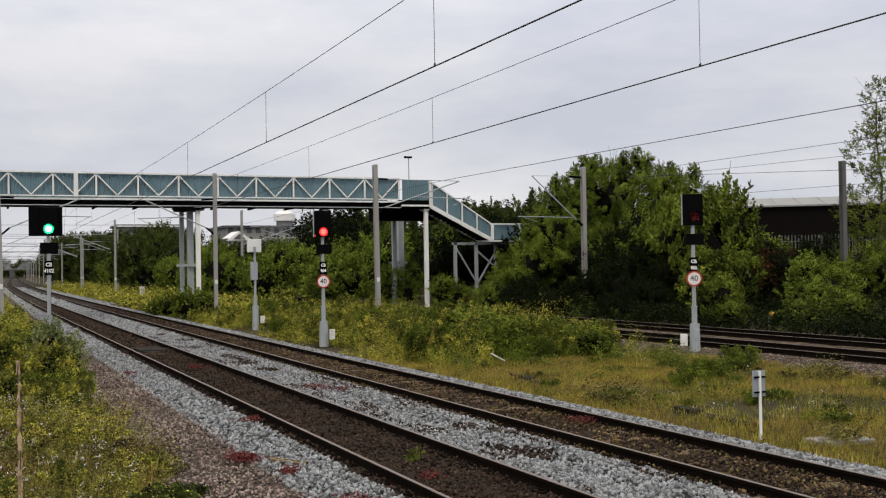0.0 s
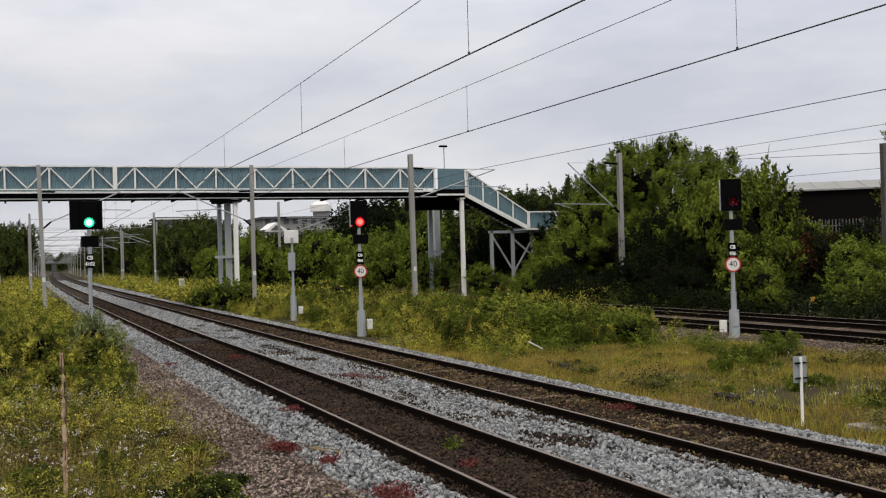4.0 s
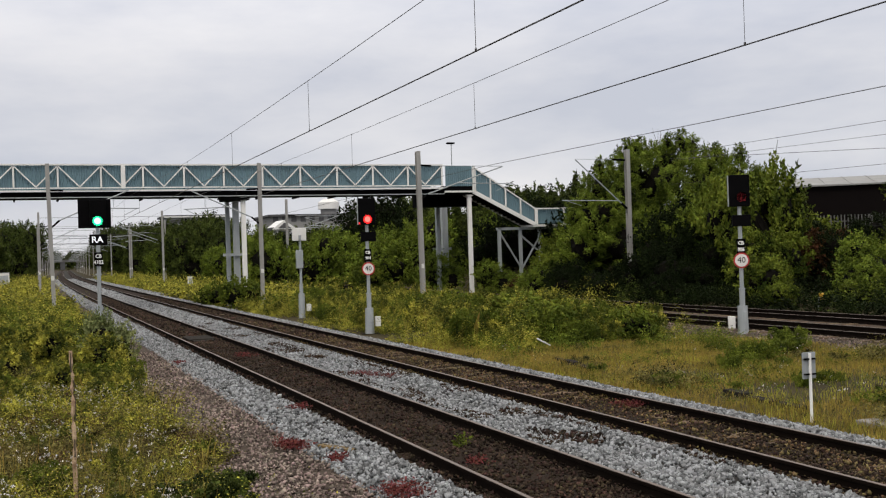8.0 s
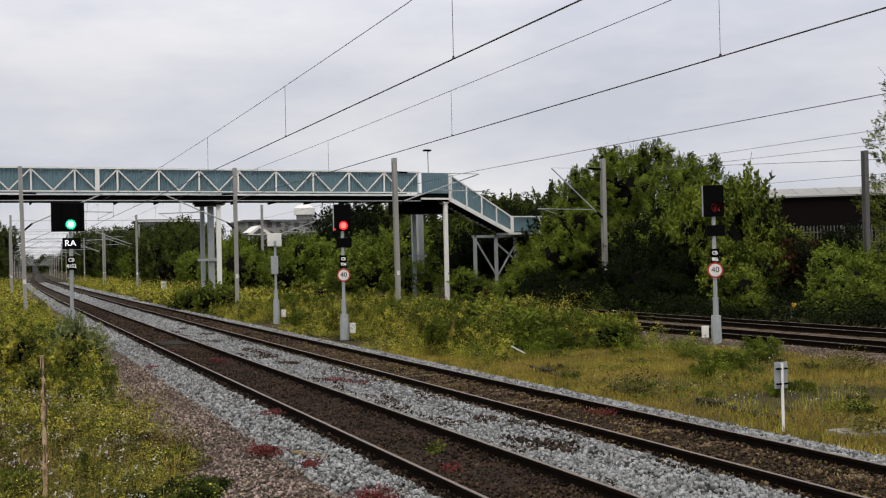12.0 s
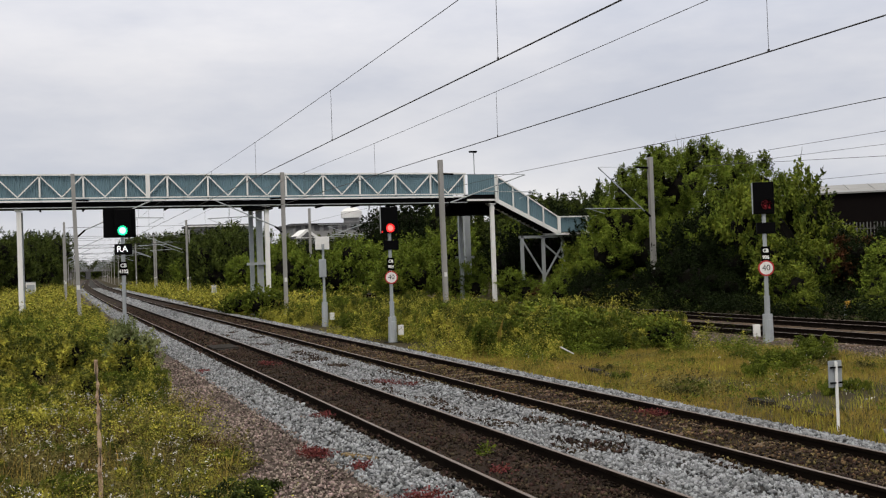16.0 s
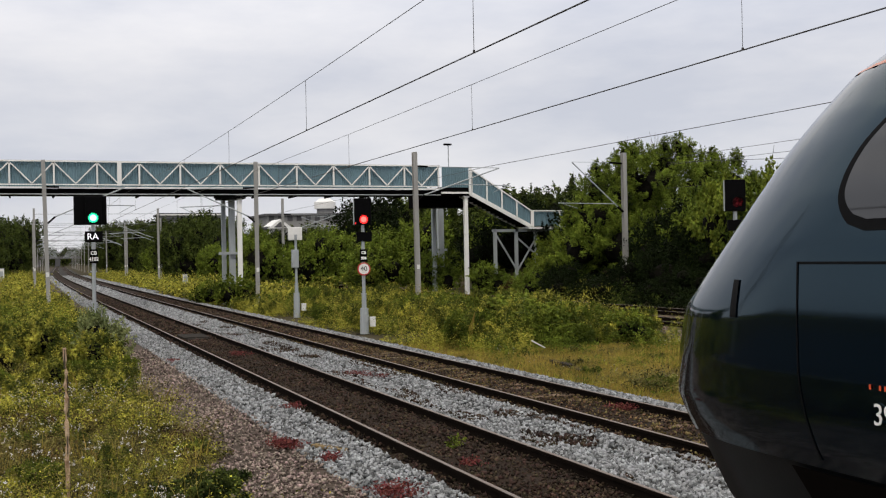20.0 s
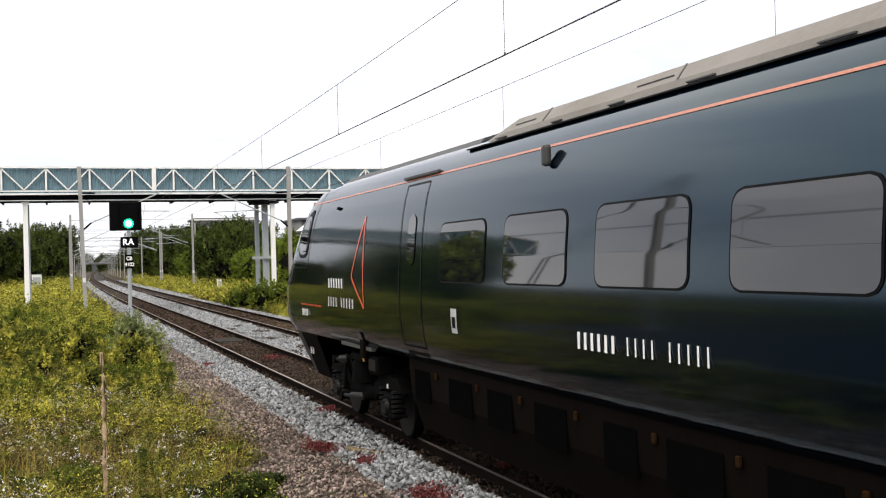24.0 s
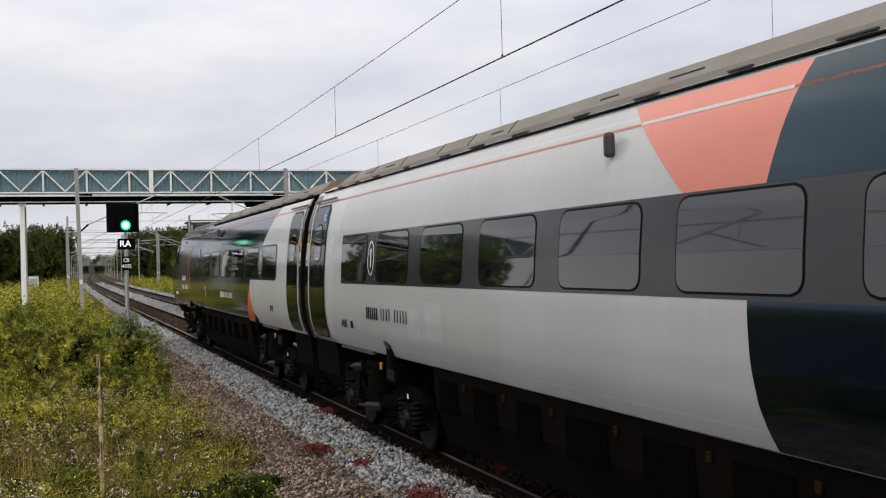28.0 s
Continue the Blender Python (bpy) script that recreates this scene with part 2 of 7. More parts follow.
def thing(name, at, label, category, group="", kind="", turn=0.0):
    ob = new(name)
    ob.matrix_world = pose(*at, 0, 0, turn)
    return tagged(ob, label, category, group, kind)


def box(bm, c, s, m=None, bevel=0.0):
    g = bmesh.ops.create_cube(bm, size=1.0, matrix=(m or Matrix()) @ Matrix.LocRotScale(Vector(c), None, Vector(s)))
    if bevel:
        edges = {e for v in g["verts"] for e in v.link_edges}
        bmesh.ops.bevel(bm, geom=list(edges), offset=bevel, segments=2, affect="EDGES", profile=0.5)
    return bm


def rod(bm, a, b, r, r2=None, n=8, caps=True):
    a, b = Vector(a), Vector(b)
    d = b - a
    q = d.to_track_quat("Z", "Y").to_matrix().to_4x4()
    bmesh.ops.create_cone(bm, cap_ends=caps, segments=n, radius1=r, radius2=r if r2 is None else r2, depth=d.length,
                          matrix=Matrix.Translation((a + b) / 2) @ q)
    return bm


def bar(bm, a, b, w, h):
    """A square bar from a to b, w across and h high."""
    a, b = Vector(a), Vector(b)
    d = b - a
    q = d.to_track_quat("Y", "Z").to_matrix().to_4x4()
    return box(bm, (0, 0, 0), (w, d.length, h), Matrix.Translation((a + b) / 2) @ q)


def extrude(bm, profile, y0, y1):
    """A closed profile of (x, z) drawn out along y."""
    a = [bm.verts.new((x, y0, z)) for x, z in profile]
    b = [bm.verts.new((x, y1, z)) for x, z in profile]
    k = len(profile)
    for i in range(k):
        bm.faces.new((a[i], a[(i + 1) % k], b[(i + 1) % k], b[i]))
    bm.faces.new(a[::-1])
    bm.faces.new(b)
    bmesh.ops.recalc_face_normals(bm, faces=bm.faces)
    return bm


def B():
    return bmesh.new()


def raw_mesh(name, verts, faces_n, material, parent=None, label="", kind="stuff", category="", smooth=False):
    """verts: (k, faces_n, 3), one flat polygon each."""
    k = len(verts)
    me = bpy.data.meshes.new(name)
    me.vertices.add(k * faces_n)
    me.vertices.foreach_set("co", np.ascontiguousarray(verts, dtype=np.float32).ravel())
    me.loops.add(k * faces_n)
    me.loops.foreach_set("vertex_index", np.arange(k * faces_n, dtype=np.int32))
    me.polygons.add(k)
    me.polygons.foreach_set("loop_start", np.arange(0, k * faces_n, faces_n, dtype=np.int32))
    me.update(calc_edges=True)
    me.materials.append(material)
    ob = new(name, me)
    ob.parent = parent
    return tagged(ob, label, category, "", kind)


def text_part(name, body, size, m, material, parent, label="", bold=0.0, stretch=1.0, extrude_by=0.002, align="LEFT"):
    cu = bpy.data.curves.new(name, "FONT")
    cu.body, cu.size, cu.extrude, cu.offset = body, size, extrude_by, bold
    cu.align_x, cu.align_y = align, "CENTER"
    cu.resolution_u = 3
    tmp = bpy.data.objects.new(name, cu)
    scene.collection.objects.link(tmp)
    me = bpy.data.meshes.new_from_object(tmp.evaluated_get(bpy.context.evaluated_depsgraph_get()))
    bpy.data.objects.remove(tmp)
    me.transform(m @ Matrix.Diagonal((stretch, 1, 1, 1)))
    me.materials.clear()
    me.materials.append(material)
    ob = new(name, me)
    ob.parent = parent
    return tagged(ob, label)


def tube(points, r, r2=None, n=6):
    """One continuous tube through points."""
    bm = B()
    r2 = r if r2 is None else r2
    pts = [Vector(p) for p in points]
    rings = []
    for i, p in enumerate(pts):
        d = (pts[min(i + 1, len(pts) - 1)] - pts[max(i - 1, 0)]).normalized()
        q = d.to_track_quat("Z", "Y")
        rr = r + (r2 - r) * i / (len(pts) - 1)
        rings.append([bm.verts.new(p + q @ Vector((rr * math.cos(2 * math.pi * k / n), rr * math.sin(2 * math.pi * k / n), 0))) for k in range(n)])
    for a, b in zip(rings, rings[1:]):
        for k in range(n):
            bm.faces.new((a[k], a[(k + 1) % n], b[(k + 1) % n], b[k]))
    bm.faces.new(rings[0][::-1])
    bm.faces.new(rings[-1])
    return bm


# ---- ground: one sheet out to the horizon ----
def ground_height(x, y):
    z = -0.34
    if x < 2.6:
        z = -0.34 + 0.10 * min(1.0, (2.6 - x) / 3.0)
    if x > 28.5:
        z = -0.34 + 1.1 * min(1.0, (x - 28.5) / 16.0)
    return z + 0.05 * noise.noise((x * 0.5, y * 0.5, 0.0)) + 0.03 * noise.noise((x * 1.7, y * 1.7, 3.0))


def bend(y):
    """The line curves gently to the right in the distance."""
    return (min(y, 322.0) - 60.0) ** 2 / 16400.0 + max(0.0, y - 322.0) * 0.032 if y > 60 else 0.0


def ground_sheet():
    xs = [-3000, -900, -300, -120, -60] + [-30 + i for i in range(91)] + [80, 130, 300, 900, 3000]
    ys = [-3000, -900, -300, -100, -40] + [-20 + i for i in range(121)] + [110, 125, 150, 200, 300, 500, 900, 1600, 3000]
    bm = B()
    rows = [[bm.verts.new((x, y, ground_height(x, y))) for x in xs] for y in ys]
    for j in range(len(ys) - 1):
        for i in range(len(xs) - 1):
            bm.faces.new((rows[j][i], rows[j][i + 1], rows[j + 1][i + 1], rows[j + 1][i]))
    tagged(part("ground", bm, SOIL, smooth=True), "rough weedy soil beside railway tracks", "ground", "", "structure")


ground_sheet()

# ---- track beds ----
T1, T2, T3, T4 = (4.705, 6.12), (8.09, 9.505), (21.2, 22.615), (24.9, 26.315)


def bed(name, edge, material, label, y0=-30, y1=700):
    """A strip of ballast: edge is its cross-section, (x, z) from left to right."""
    ys, y = [], y0
    while y < y1:
        ys.append(y)
        y += 0.35 if y < 30 else (1.5 if y < 80 else 15)
    bm = B()
    xs = []
    for (xa, za), (xb, zb) in zip(edge, edge[1:]):
        k = max(1, int((xb - xa) / 0.25))
        xs += [(xa + (xb - xa) * i / k, za + (zb - za) * i / k) for i in range(k)]
    xs.append(edge[-1])
    rows = []
    for y in ys:
        rows.append([bm.verts.new((bend(y) + x + (0.12 * noise.noise((y * 0.9, i, 5.0)) if i in (0, len(xs) - 1) else 0), y,
                                   z + 0.025 * noise.noise((x * 4, y * 4, 1.0)) + 0.02 * noise.noise((x * 1.1, y * 0.8, 2.0))))
                     for i, (x, z) in enumerate(xs)])
    for a, b in zip(rows, rows[1:]):
        for i in range(len(xs) - 1):
            bm.faces.new((a[i], a[i + 1], b[i + 1], b[i]))
    return tagged(part(name, bm, material, smooth=True), label, "ballast", "", "structure")


bed("path_chippings", [(0.5, -0.42), (1.7, -0.30), (2.2, -0.26), (3.5, -0.25), (3.75, -0.245)], PINK_BED, "brownish pink stone chippings beside the track")
bed("ballast_shoulder", [(3.6, -0.27), (3.9, -0.19), (4.42, -0.13)], GRAVEL, "dark bed under light grey ballast along the outer rail")
bed("trackbed", [(4.36, -0.15), (4.7, -0.15), (5.4, -0.125), (6.18, -0.15), (6.40, -0.15)], BROWN_BED, "dirty brown ballast between the rails")
bed("ballast_middle", [(6.34, -0.13), (6.6, -0.12), (7.1, -0.18), (7.5, -0.12), (7.82, -0.13)], GRAVEL, "dark bed under light grey ballast between two tracks")
bed("trackbed_far", [(7.76, -0.15), (8.1, -0.15), (8.8, -0.13), (9.56, -0.15), (9.82, -0.15)], BROWN_BED, "dirty brown ballast with timber showing")
bed("ballast_verge", [(9.75, -0.13), (9.95, -0.12), (10.4, -0.17), (11.15, -0.40)], GRAVEL, "dark bed under light grey ballast shoulder beside grass")
bed("branch_bed", [(19.6, -0.42), (20.6, -0.20), (21.9, -0.15), (23.7, -0.2), (25.6, -0.15), (27.0, -0.2), (28.3, -0.45)], PINK_BED, "stony bed of the branch tracks")

RAIL_PROFILE = [(-0.07, -0.159), (0.07, -0.159), (0.07, -0.148), (0.012, -0.132), (0.009, -0.05), (0.035, -0.036), (0.035, -0.004),
                (0.028, 0.0), (-0.028, 0.0), (-0.035, -0.004), (-0.035, -0.036), (-0.009, -0.05), (-0.012, -0.132), (-0.07, -0.148)]


def sleeper_mesh():
    bm = box(B(), (0, 0, 0), (2.5, 0.25, 0.13), bevel=0.012)
    me = bpy.data.meshes.new("sleeper")
    bm.to_mesh(me)
    bm.free()
    me.materials.append(SLEEPER)
    return me


SLEEPER_ME = sleeper_mesh()


def clip_mesh():
    bm = B()
    for s in (-1, 1):
        box(bm, (s * 0.10, 0, 0), (0.10, 0.16, 0.03))
        rod(bm, (s * 0.085, -0.05, 0.03), (s * 0.085, 0.05, 0.03), 0.012, n=5)
    me = bpy.data.meshes.new("rail_clip")
    bm.to_mesh(me)
    bm.free()
    me.materials.append(RUST)
    return me


CLIP_ME = clip_mesh()


def run_along(profile, y0, y1):
    """A closed profile of (x, z) carried along the line and its curve."""
    bm = B()
    ys = [y0, 60.0] + [75.0 + 15 * i for i in range(int((y1 - 75) / 15))]
    rows = [[bm.verts.new((x + bend(y), y, z)) for x, z in profile] for y in ys]
    k = len(profile)
    for a, b in zip(rows, rows[1:]):
        for i in range(k):
            bm.faces.new((a[i], a[(i + 1) % k], b[(i + 1) % k], b[i]))
    bmesh.ops.recalc_face_normals(bm, faces=bm.faces)
    return bm


def railway(rails, label, last, y0=-30.0, bed_z=-0.235):
    tr = thing("railway_track", (sum(rails) / 2, 0, 0), label, "railway track", "railway tracks", "structure")
    half = (rails[1] - rails[0]) / 2
    for s in (-half, half):
        r = part("rail", run_along([(x + s, z) for x, z in RAIL_PROFILE], y0, 700), RUST, tr, "rusty steel rail")
        part("railhead", run_along([(s - 0.027, 0.0), (s + 0.027, 0.0), (s + 0.022, 0.003), (s - 0.022, 0.003)], y0, 700), RAILTOP, r, "bright worn running surface")
    y, k = y0, 0
    rnd = random.Random(5)
    while y < last:
        o = new("sleeper", SLEEPER_ME)
        o.parent = tr
        o.matrix_basis = pose(bend(y) + rnd.uniform(-0.04, 0.04), y, bed_z + rnd.uniform(-0.012, 0.02), 0, 0, rnd.uniform(-1, 1))
        if 2 < y < 40:
            for s in (-half, half):
                c = new("rail_clip", CLIP_ME)
                c.parent = tr
                c.matrix_basis = pose(s, y, -0.135)
        y += 0.66
        k += 1


railway(T1, "running track with dark rusty rails on ballast", 75)
railway(T2, "second running track with timber sleepers partly bare", 75, bed_z=-0.203)
railway(T3, "branch track with dark rails beyond the weeds", 60, 0.0)
railway(T4, "farther branch track below the bushes", 60, 0.0)


# ---- footbridge across the tracks ----
def footbridge():
    fb = thing("footbridge", (0, 66, 0), "long white steel truss footbridge with teal corrugated sides", "footbridge")
    step, first = 2.41, -0.45
    x0, x1 = first - step * 9, first + step * 11 + 0.12
    top, low, deck = 8.46, 7.09, 6.92
    for side, yy in (("near", 0.0), ("far", 2.3)):
        for i in range(-9, 12):
            xa = first + i * step
            part("side_sheet", corrugated(xa, min(xa + step, x1), low + 0.02, top - 0.02, top - 0.02, yy), TEAL, fb, "teal corrugated sheet with streaks")
        part("top_chord", box(B(), ((x0 + x1) / 2, yy, top), (x1 - x0, 0.10, 0.09)), WHITE_STEEL, fb)
        part("bottom_chord", box(B(), ((x0 + x1) / 2, yy, low), (x1 - x0, 0.10, 0.07)), WHITE_STEEL, fb)
        part("lower_beam", box(B(), ((x0 + x1) / 2, yy, deck), (x1 - x0, 0.16, 0.09)), WHITE_STEEL, fb)
        if yy == 0:
            for i in range(-9, 12):
                xa = first + i * step
                part("truss_post", box(B(), (xa, yy - 0.03, (top + low) / 2), (0.10, 0.08, top - low - 0.10)), WHITE_STEEL, fb)
                if i < 11:
                    for dx in (-1, 1):
                        xm = xa + step / 2
                        part("truss_diagonal", bar(B(), (xm, yy - 0.035, low + 0.06), (xm + dx * step / 2, yy - 0.035, top - 0.06), 0.07, 0.07), WHITE_STEEL, fb)
                part("hanger", box(B(), (xa, yy - 0.01, (low + deck) / 2), (0.07, 0.07, low - deck - 0.09)), DARK, fb)
            for xs in (5.63, -14.0):
                part("splice_post", box(B(), (xs, yy - 0.06, (top + low) / 2), (0.24, 0.14, top - low + 0.10)), WHITE_STEEL, fb)
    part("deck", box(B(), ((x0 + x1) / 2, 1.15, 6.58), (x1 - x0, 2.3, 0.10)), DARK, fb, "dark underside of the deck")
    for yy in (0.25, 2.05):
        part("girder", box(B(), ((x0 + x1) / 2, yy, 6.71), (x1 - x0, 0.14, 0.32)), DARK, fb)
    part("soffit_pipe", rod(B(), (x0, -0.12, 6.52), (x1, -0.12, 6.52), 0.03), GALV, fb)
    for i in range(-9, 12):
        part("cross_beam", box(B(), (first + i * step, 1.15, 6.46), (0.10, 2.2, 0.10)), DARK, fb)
    # end landing, flight of stairs and half-landing
    part("landing_sheet", corrugated(26.35, 28.3, low - 0.05, 8.40, 8.40), TEAL, fb)
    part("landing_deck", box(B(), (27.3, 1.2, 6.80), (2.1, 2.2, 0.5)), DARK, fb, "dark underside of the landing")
    part("landing_beam", box(B(), (27.3, 0, 6.68), (2.1, 0.16, 0.12)), WHITE_STEEL, fb)
    part("corner_post", box(B(), (28.36, -0.02, 7.46), (0.16, 0.14, 1.90)), WHITE_STEEL, fb)
    for yy in (0.0, 1.9):
        part("stringer", bar(B(), (28.40, yy, 6.62), (32.9, yy, 4.36), 0.12, 0.26), WHITE_STEEL, fb)
        part("stair_sheet", sloped_sheet(28.45, 32.85, 6.72, 4.50, 1.55, 0.95, yy), TEAL, fb)
        part("stair_rail", bar(B(), (28.42, yy, 8.28), (32.9, yy, 5.46), 0.08, 0.08), WHITE_STEEL, fb)
    for k in range(5):
        f = k / 4
        part("stair_post", box(B(), (28.45 + 4.45 * f, -0.05, 6.7 - 2.27 * f + (1.55 - 0.5 * f) / 2), (0.09, 0.08, 1.6 - 0.5 * f)), WHITE_STEEL, fb)
    for k in range(14):
        f = (k + 0.5) / 14
        part("tread", box(B(), (28.4 + 4.5 * f, 0.95, 6.58 - 2.25 * f), (0.34, 1.85, 0.04)), DARK, fb)
        part("riser", box(B(), (28.24 + 4.5 * f, 0.95, 6.66 - 2.25 * f), (0.03, 1.85, 0.16)), DARK, fb)
    part("half_landing", box(B(), (34.4, 0.95, 4.28), (3.4, 2.0, 0.14)), WHITE_STEEL, fb)
    part("half_landing_sheet", corrugated(32.95, 36.0, 4.42, 5.40, 5.40), TEAL, fb)
    part("half_landing_rail", box(B(), (34.4, 0, 5.45), (3.2, 0.08, 0.08)), WHITE_STEEL, fb)
    for x in (33.0, 35.1):
        part("landing_post", box(B(), (x, -0.05, 4.9), (0.12, 0.10, 1.15)), WHITE_STEEL, fb)
    # piers
    for x, y, w in ((-1.62, 0.3, 0.27), (12.79, 0.25, 0.27), (28.1, 0.25, 0.26)):
        part("column", box(B(), (x, y, 3.0), (w, w, 6.9), bevel=0.02), WHITE_STEEL, fb, "white steel column")
        part("column_head", box(B(), (x, y, 6.42), (w * 1.6, w * 1.4, 0.10)), WHITE_STEEL, fb)
    for x, y, w in ((12.50, 1.3, 0.36), (12.14, 2.2, 0.26), (27.3, 4.2, 0.28), (28.5, 6.0, 0.42), (-1.56, 2.2, 0.24)):
        part("rear_column", box(B(), (x, y, 2.95), (w, w, 6.9), bevel=0.02), GALV, fb, "grey steel rear column")
    for x, y in ((12.3, 1.0), (27.9, 5.0)):
        part("cross_tie", box(B(), (x, y, 2.9), (1.4, 0.12, 0.16)), GALV, fb)
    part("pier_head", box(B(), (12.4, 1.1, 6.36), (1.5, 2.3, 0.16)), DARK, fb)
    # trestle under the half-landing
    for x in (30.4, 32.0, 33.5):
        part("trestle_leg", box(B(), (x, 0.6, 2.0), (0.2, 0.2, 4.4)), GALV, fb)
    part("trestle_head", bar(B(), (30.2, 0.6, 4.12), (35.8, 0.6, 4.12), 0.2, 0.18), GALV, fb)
    # one solid near-black block replaces the rear stairs and the shade under them
    part("rear_flight", box(B(), (27.4, 2.9, 6.25), (4.2, 1.8, 0.9)), DARK, fb, "near-black block for the rear flight and its shaded underside")
    for a, b in (((30.5, 0.6, 3.8), (32.0, 0.6, 1.4)), ((33.4, 0.6, 3.4), (32.1, 0.6, 1.4)), ((33.3, 0.6, 2.6), (32.1, 0.6, 3.6))):
        part("trestle_brace", bar(B(), a, b, 0.10, 0.10), GALV, fb)
    part("lamp_post", rod(B(), (27.3, 1.2, 6.6), (27.3, 1.2, 10.0), 0.035), GALV, fb)
    part("lamp_head", box(B(), (27.25, 1.2, 10.05), (0.55, 0.25, 0.12), bevel=0.03), DARK, fb)


def corrugated(xa, xb, z0, za, zb, y=0.0, zlow=None):
    """One folded sheet from xa to xb; its top runs from za to zb, its foot from z0 to zlow."""
    bm = B()
    zlow = z0 if zlow is None else zlow
    n = max(2, int((xb - xa) / 0.035))
    prev = None
    for i in range(n + 1):
        f = i / n
        x = xa + (xb - xa) * f
        yy = y + 0.10 + (0.0, 0.0, 0.028, 0.028)[i % 4]
        now = (bm.verts.new((x, yy, z0 + (zlow - z0) * f)), bm.verts.new((x, yy, za + (zb - za) * f)))
        if prev:
            bm.faces.new((prev[0], now[0], now[1], prev[1]))
        prev = now
    return bm


def sloped_sheet(xa, xb, za, zb, ha, hb, y):
    return corrugated(xa, xb, za, za + ha, zb + hb, y - 0.05, zb)


footbridge()


# ---- overhead line: masts and wires ----
def mast(x, y, top, reach, label="grey steel overhead line mast with a cantilever arm", lean=0.0, wide=0.20, arm_z=6.1, steel=None):
    m = thing("line_mast", (x, y, 0), label, "mast", "overhead line masts")
    m.matrix_world = pose(x, y, 0, 0, lean, 0)
    s = 1 if reach > 0 else -1
    col = B()
    h, e = wide * 0.5, 0.009
    ring = [(-h, -h - e), (h, -h - e), (h, -h + e), (e, -h + e), (e, h - e), (h, h - e), (h, h + e), (-h, h + e), (-h, h - e), (-e, h - e), (-e, -h + e), (-h, -h + e)]
    low, high = [[col.verts.new((px, py, z)) for px, py in ring] for z in (-0.6, top)]
    for i in range(12):
        col.faces.new((low[i], low[(i + 1) % 12], high[(i + 1) % 12], high[i]))
    col.faces.new(high)
    bmesh.ops.recalc_face_normals(col, faces=col.faces)
    part("column", col, steel or MAST, m)
    part("base", box(B(), (0, 0, -0.3), (0.6, 0.6, 0.35), bevel=0.02), CONCRETE, m, "concrete foundation block")
    if reach:
        part("strut", rod(B(), (s * 0.5, 0, arm_z - 1.15), (reach, 0, arm_z + 0.35), 0.035), GALV, m)
        part("strut_insulator", rod(B(), (s * 0.1, 0, arm_z - 1.5), (s * 0.5, 0, arm_z - 1.15), 0.05), BLACK, m)
        part("tie", rod(B(), (s * 0.75, 0, arm_z + 0.42), (reach, 0, arm_z + 0.36), 0.02), GALV, m)
        part("tie_insulator", rod(B(), (s * 0.1, 0, arm_z + 0.45), (s * 0.75, 0, arm_z + 0.42), 0.05), BLACK, m)
        part("registration_tube", rod(B(), (reach * 0.45, 0, arm_z - 0.55), (reach * 1.12, 0, arm_z - 0.65), 0.028), GALV, m)
        part("steady_arm", rod(B(), (reach * 1.1, 0, arm_z - 0.65), (reach * 0.92, 0, arm_z - 1.02), 0.015), GALV, m)
        part("tube_hanger", rod(B(), (reach * 0.8, 0, arm_z - 0.1), (reach * 0.8, 0, arm_z - 0.6), 0.012), GALV, m)
    part("number_plate", box(B(), (0, -wide * 0.5 - 0.02, 1.9), (0.16, 0.01, 0.24)), WHITE, m, "small white plate")
    return m


MAST_ROWS = [60, 113] + [155 + 43 * i for i in range(12)]
for k in range(14):
    y = MAST_ROWS[k]
    mast((1.42 if k == 0 else 1.25) + bend(y), y, 7.97, 4.1, lean=-1.2 if k == 0 else 0.0)
    mast(12.55 if k == 0 else 13.4 + bend(y), y + (0 if k == 0 else 1.5), 8.02, -3.8 if k == 0 else -4.4)
mast(20.4, 55, 8.22, 5.1, arm_z=7.0, wide=0.24, lean=-0.5)
m4 = mast(31.8, 52, 8.08, 0, wide=0.24, label="grey steel overhead line mast with a raised strut")
part("strut", rod(B(), (-0.45, 0, 5.05), (-3.3, 0, 7.5), 0.035), GALV, m4)
part("strut_insulator", rod(B(), (-0.1, 0, 4.75), (-0.45, 0, 5.05), 0.07), BLACK, m4)
part("registration_tube", rod(B(), (-0.6, 0, 5.2), (-4.2, 0, 5.25), 0.022), GALV, m4)
part("tie_insulator", rod(B(), (-0.14, 0, 7.48), (-0.95, 0, 7.52), 0.06), BLACK, m4)
part("tie", rod(B(), (-0.95, 0, 7.52), (-3.3, 0, 7.52), 0.012), GALV, m4)
part("steady_arm", rod(B(), (-4.0, 0, 5.25), (-3.0, 0, 4.95), 0.014), GALV, m4)
mast(16.9, 140, 8.0, -4.4)
mast(15.6, 172, 8.0, -4.4)
mast(30.2, 100, 8.06, -5.0)
mast(22.5, 96, 8.0, 5.0)
mast(39.35, 40, 7.43, 0, "dark grey steel mast among the bushes", wide=0.24, steel=FENCE)
for k in range(3):
    mast(-7.5 - 0.6 * k, 110 + 40 * k, 7.0, -4.0)
    mast(-16.0, 95 + 55 * k, 6.2, 4.0)


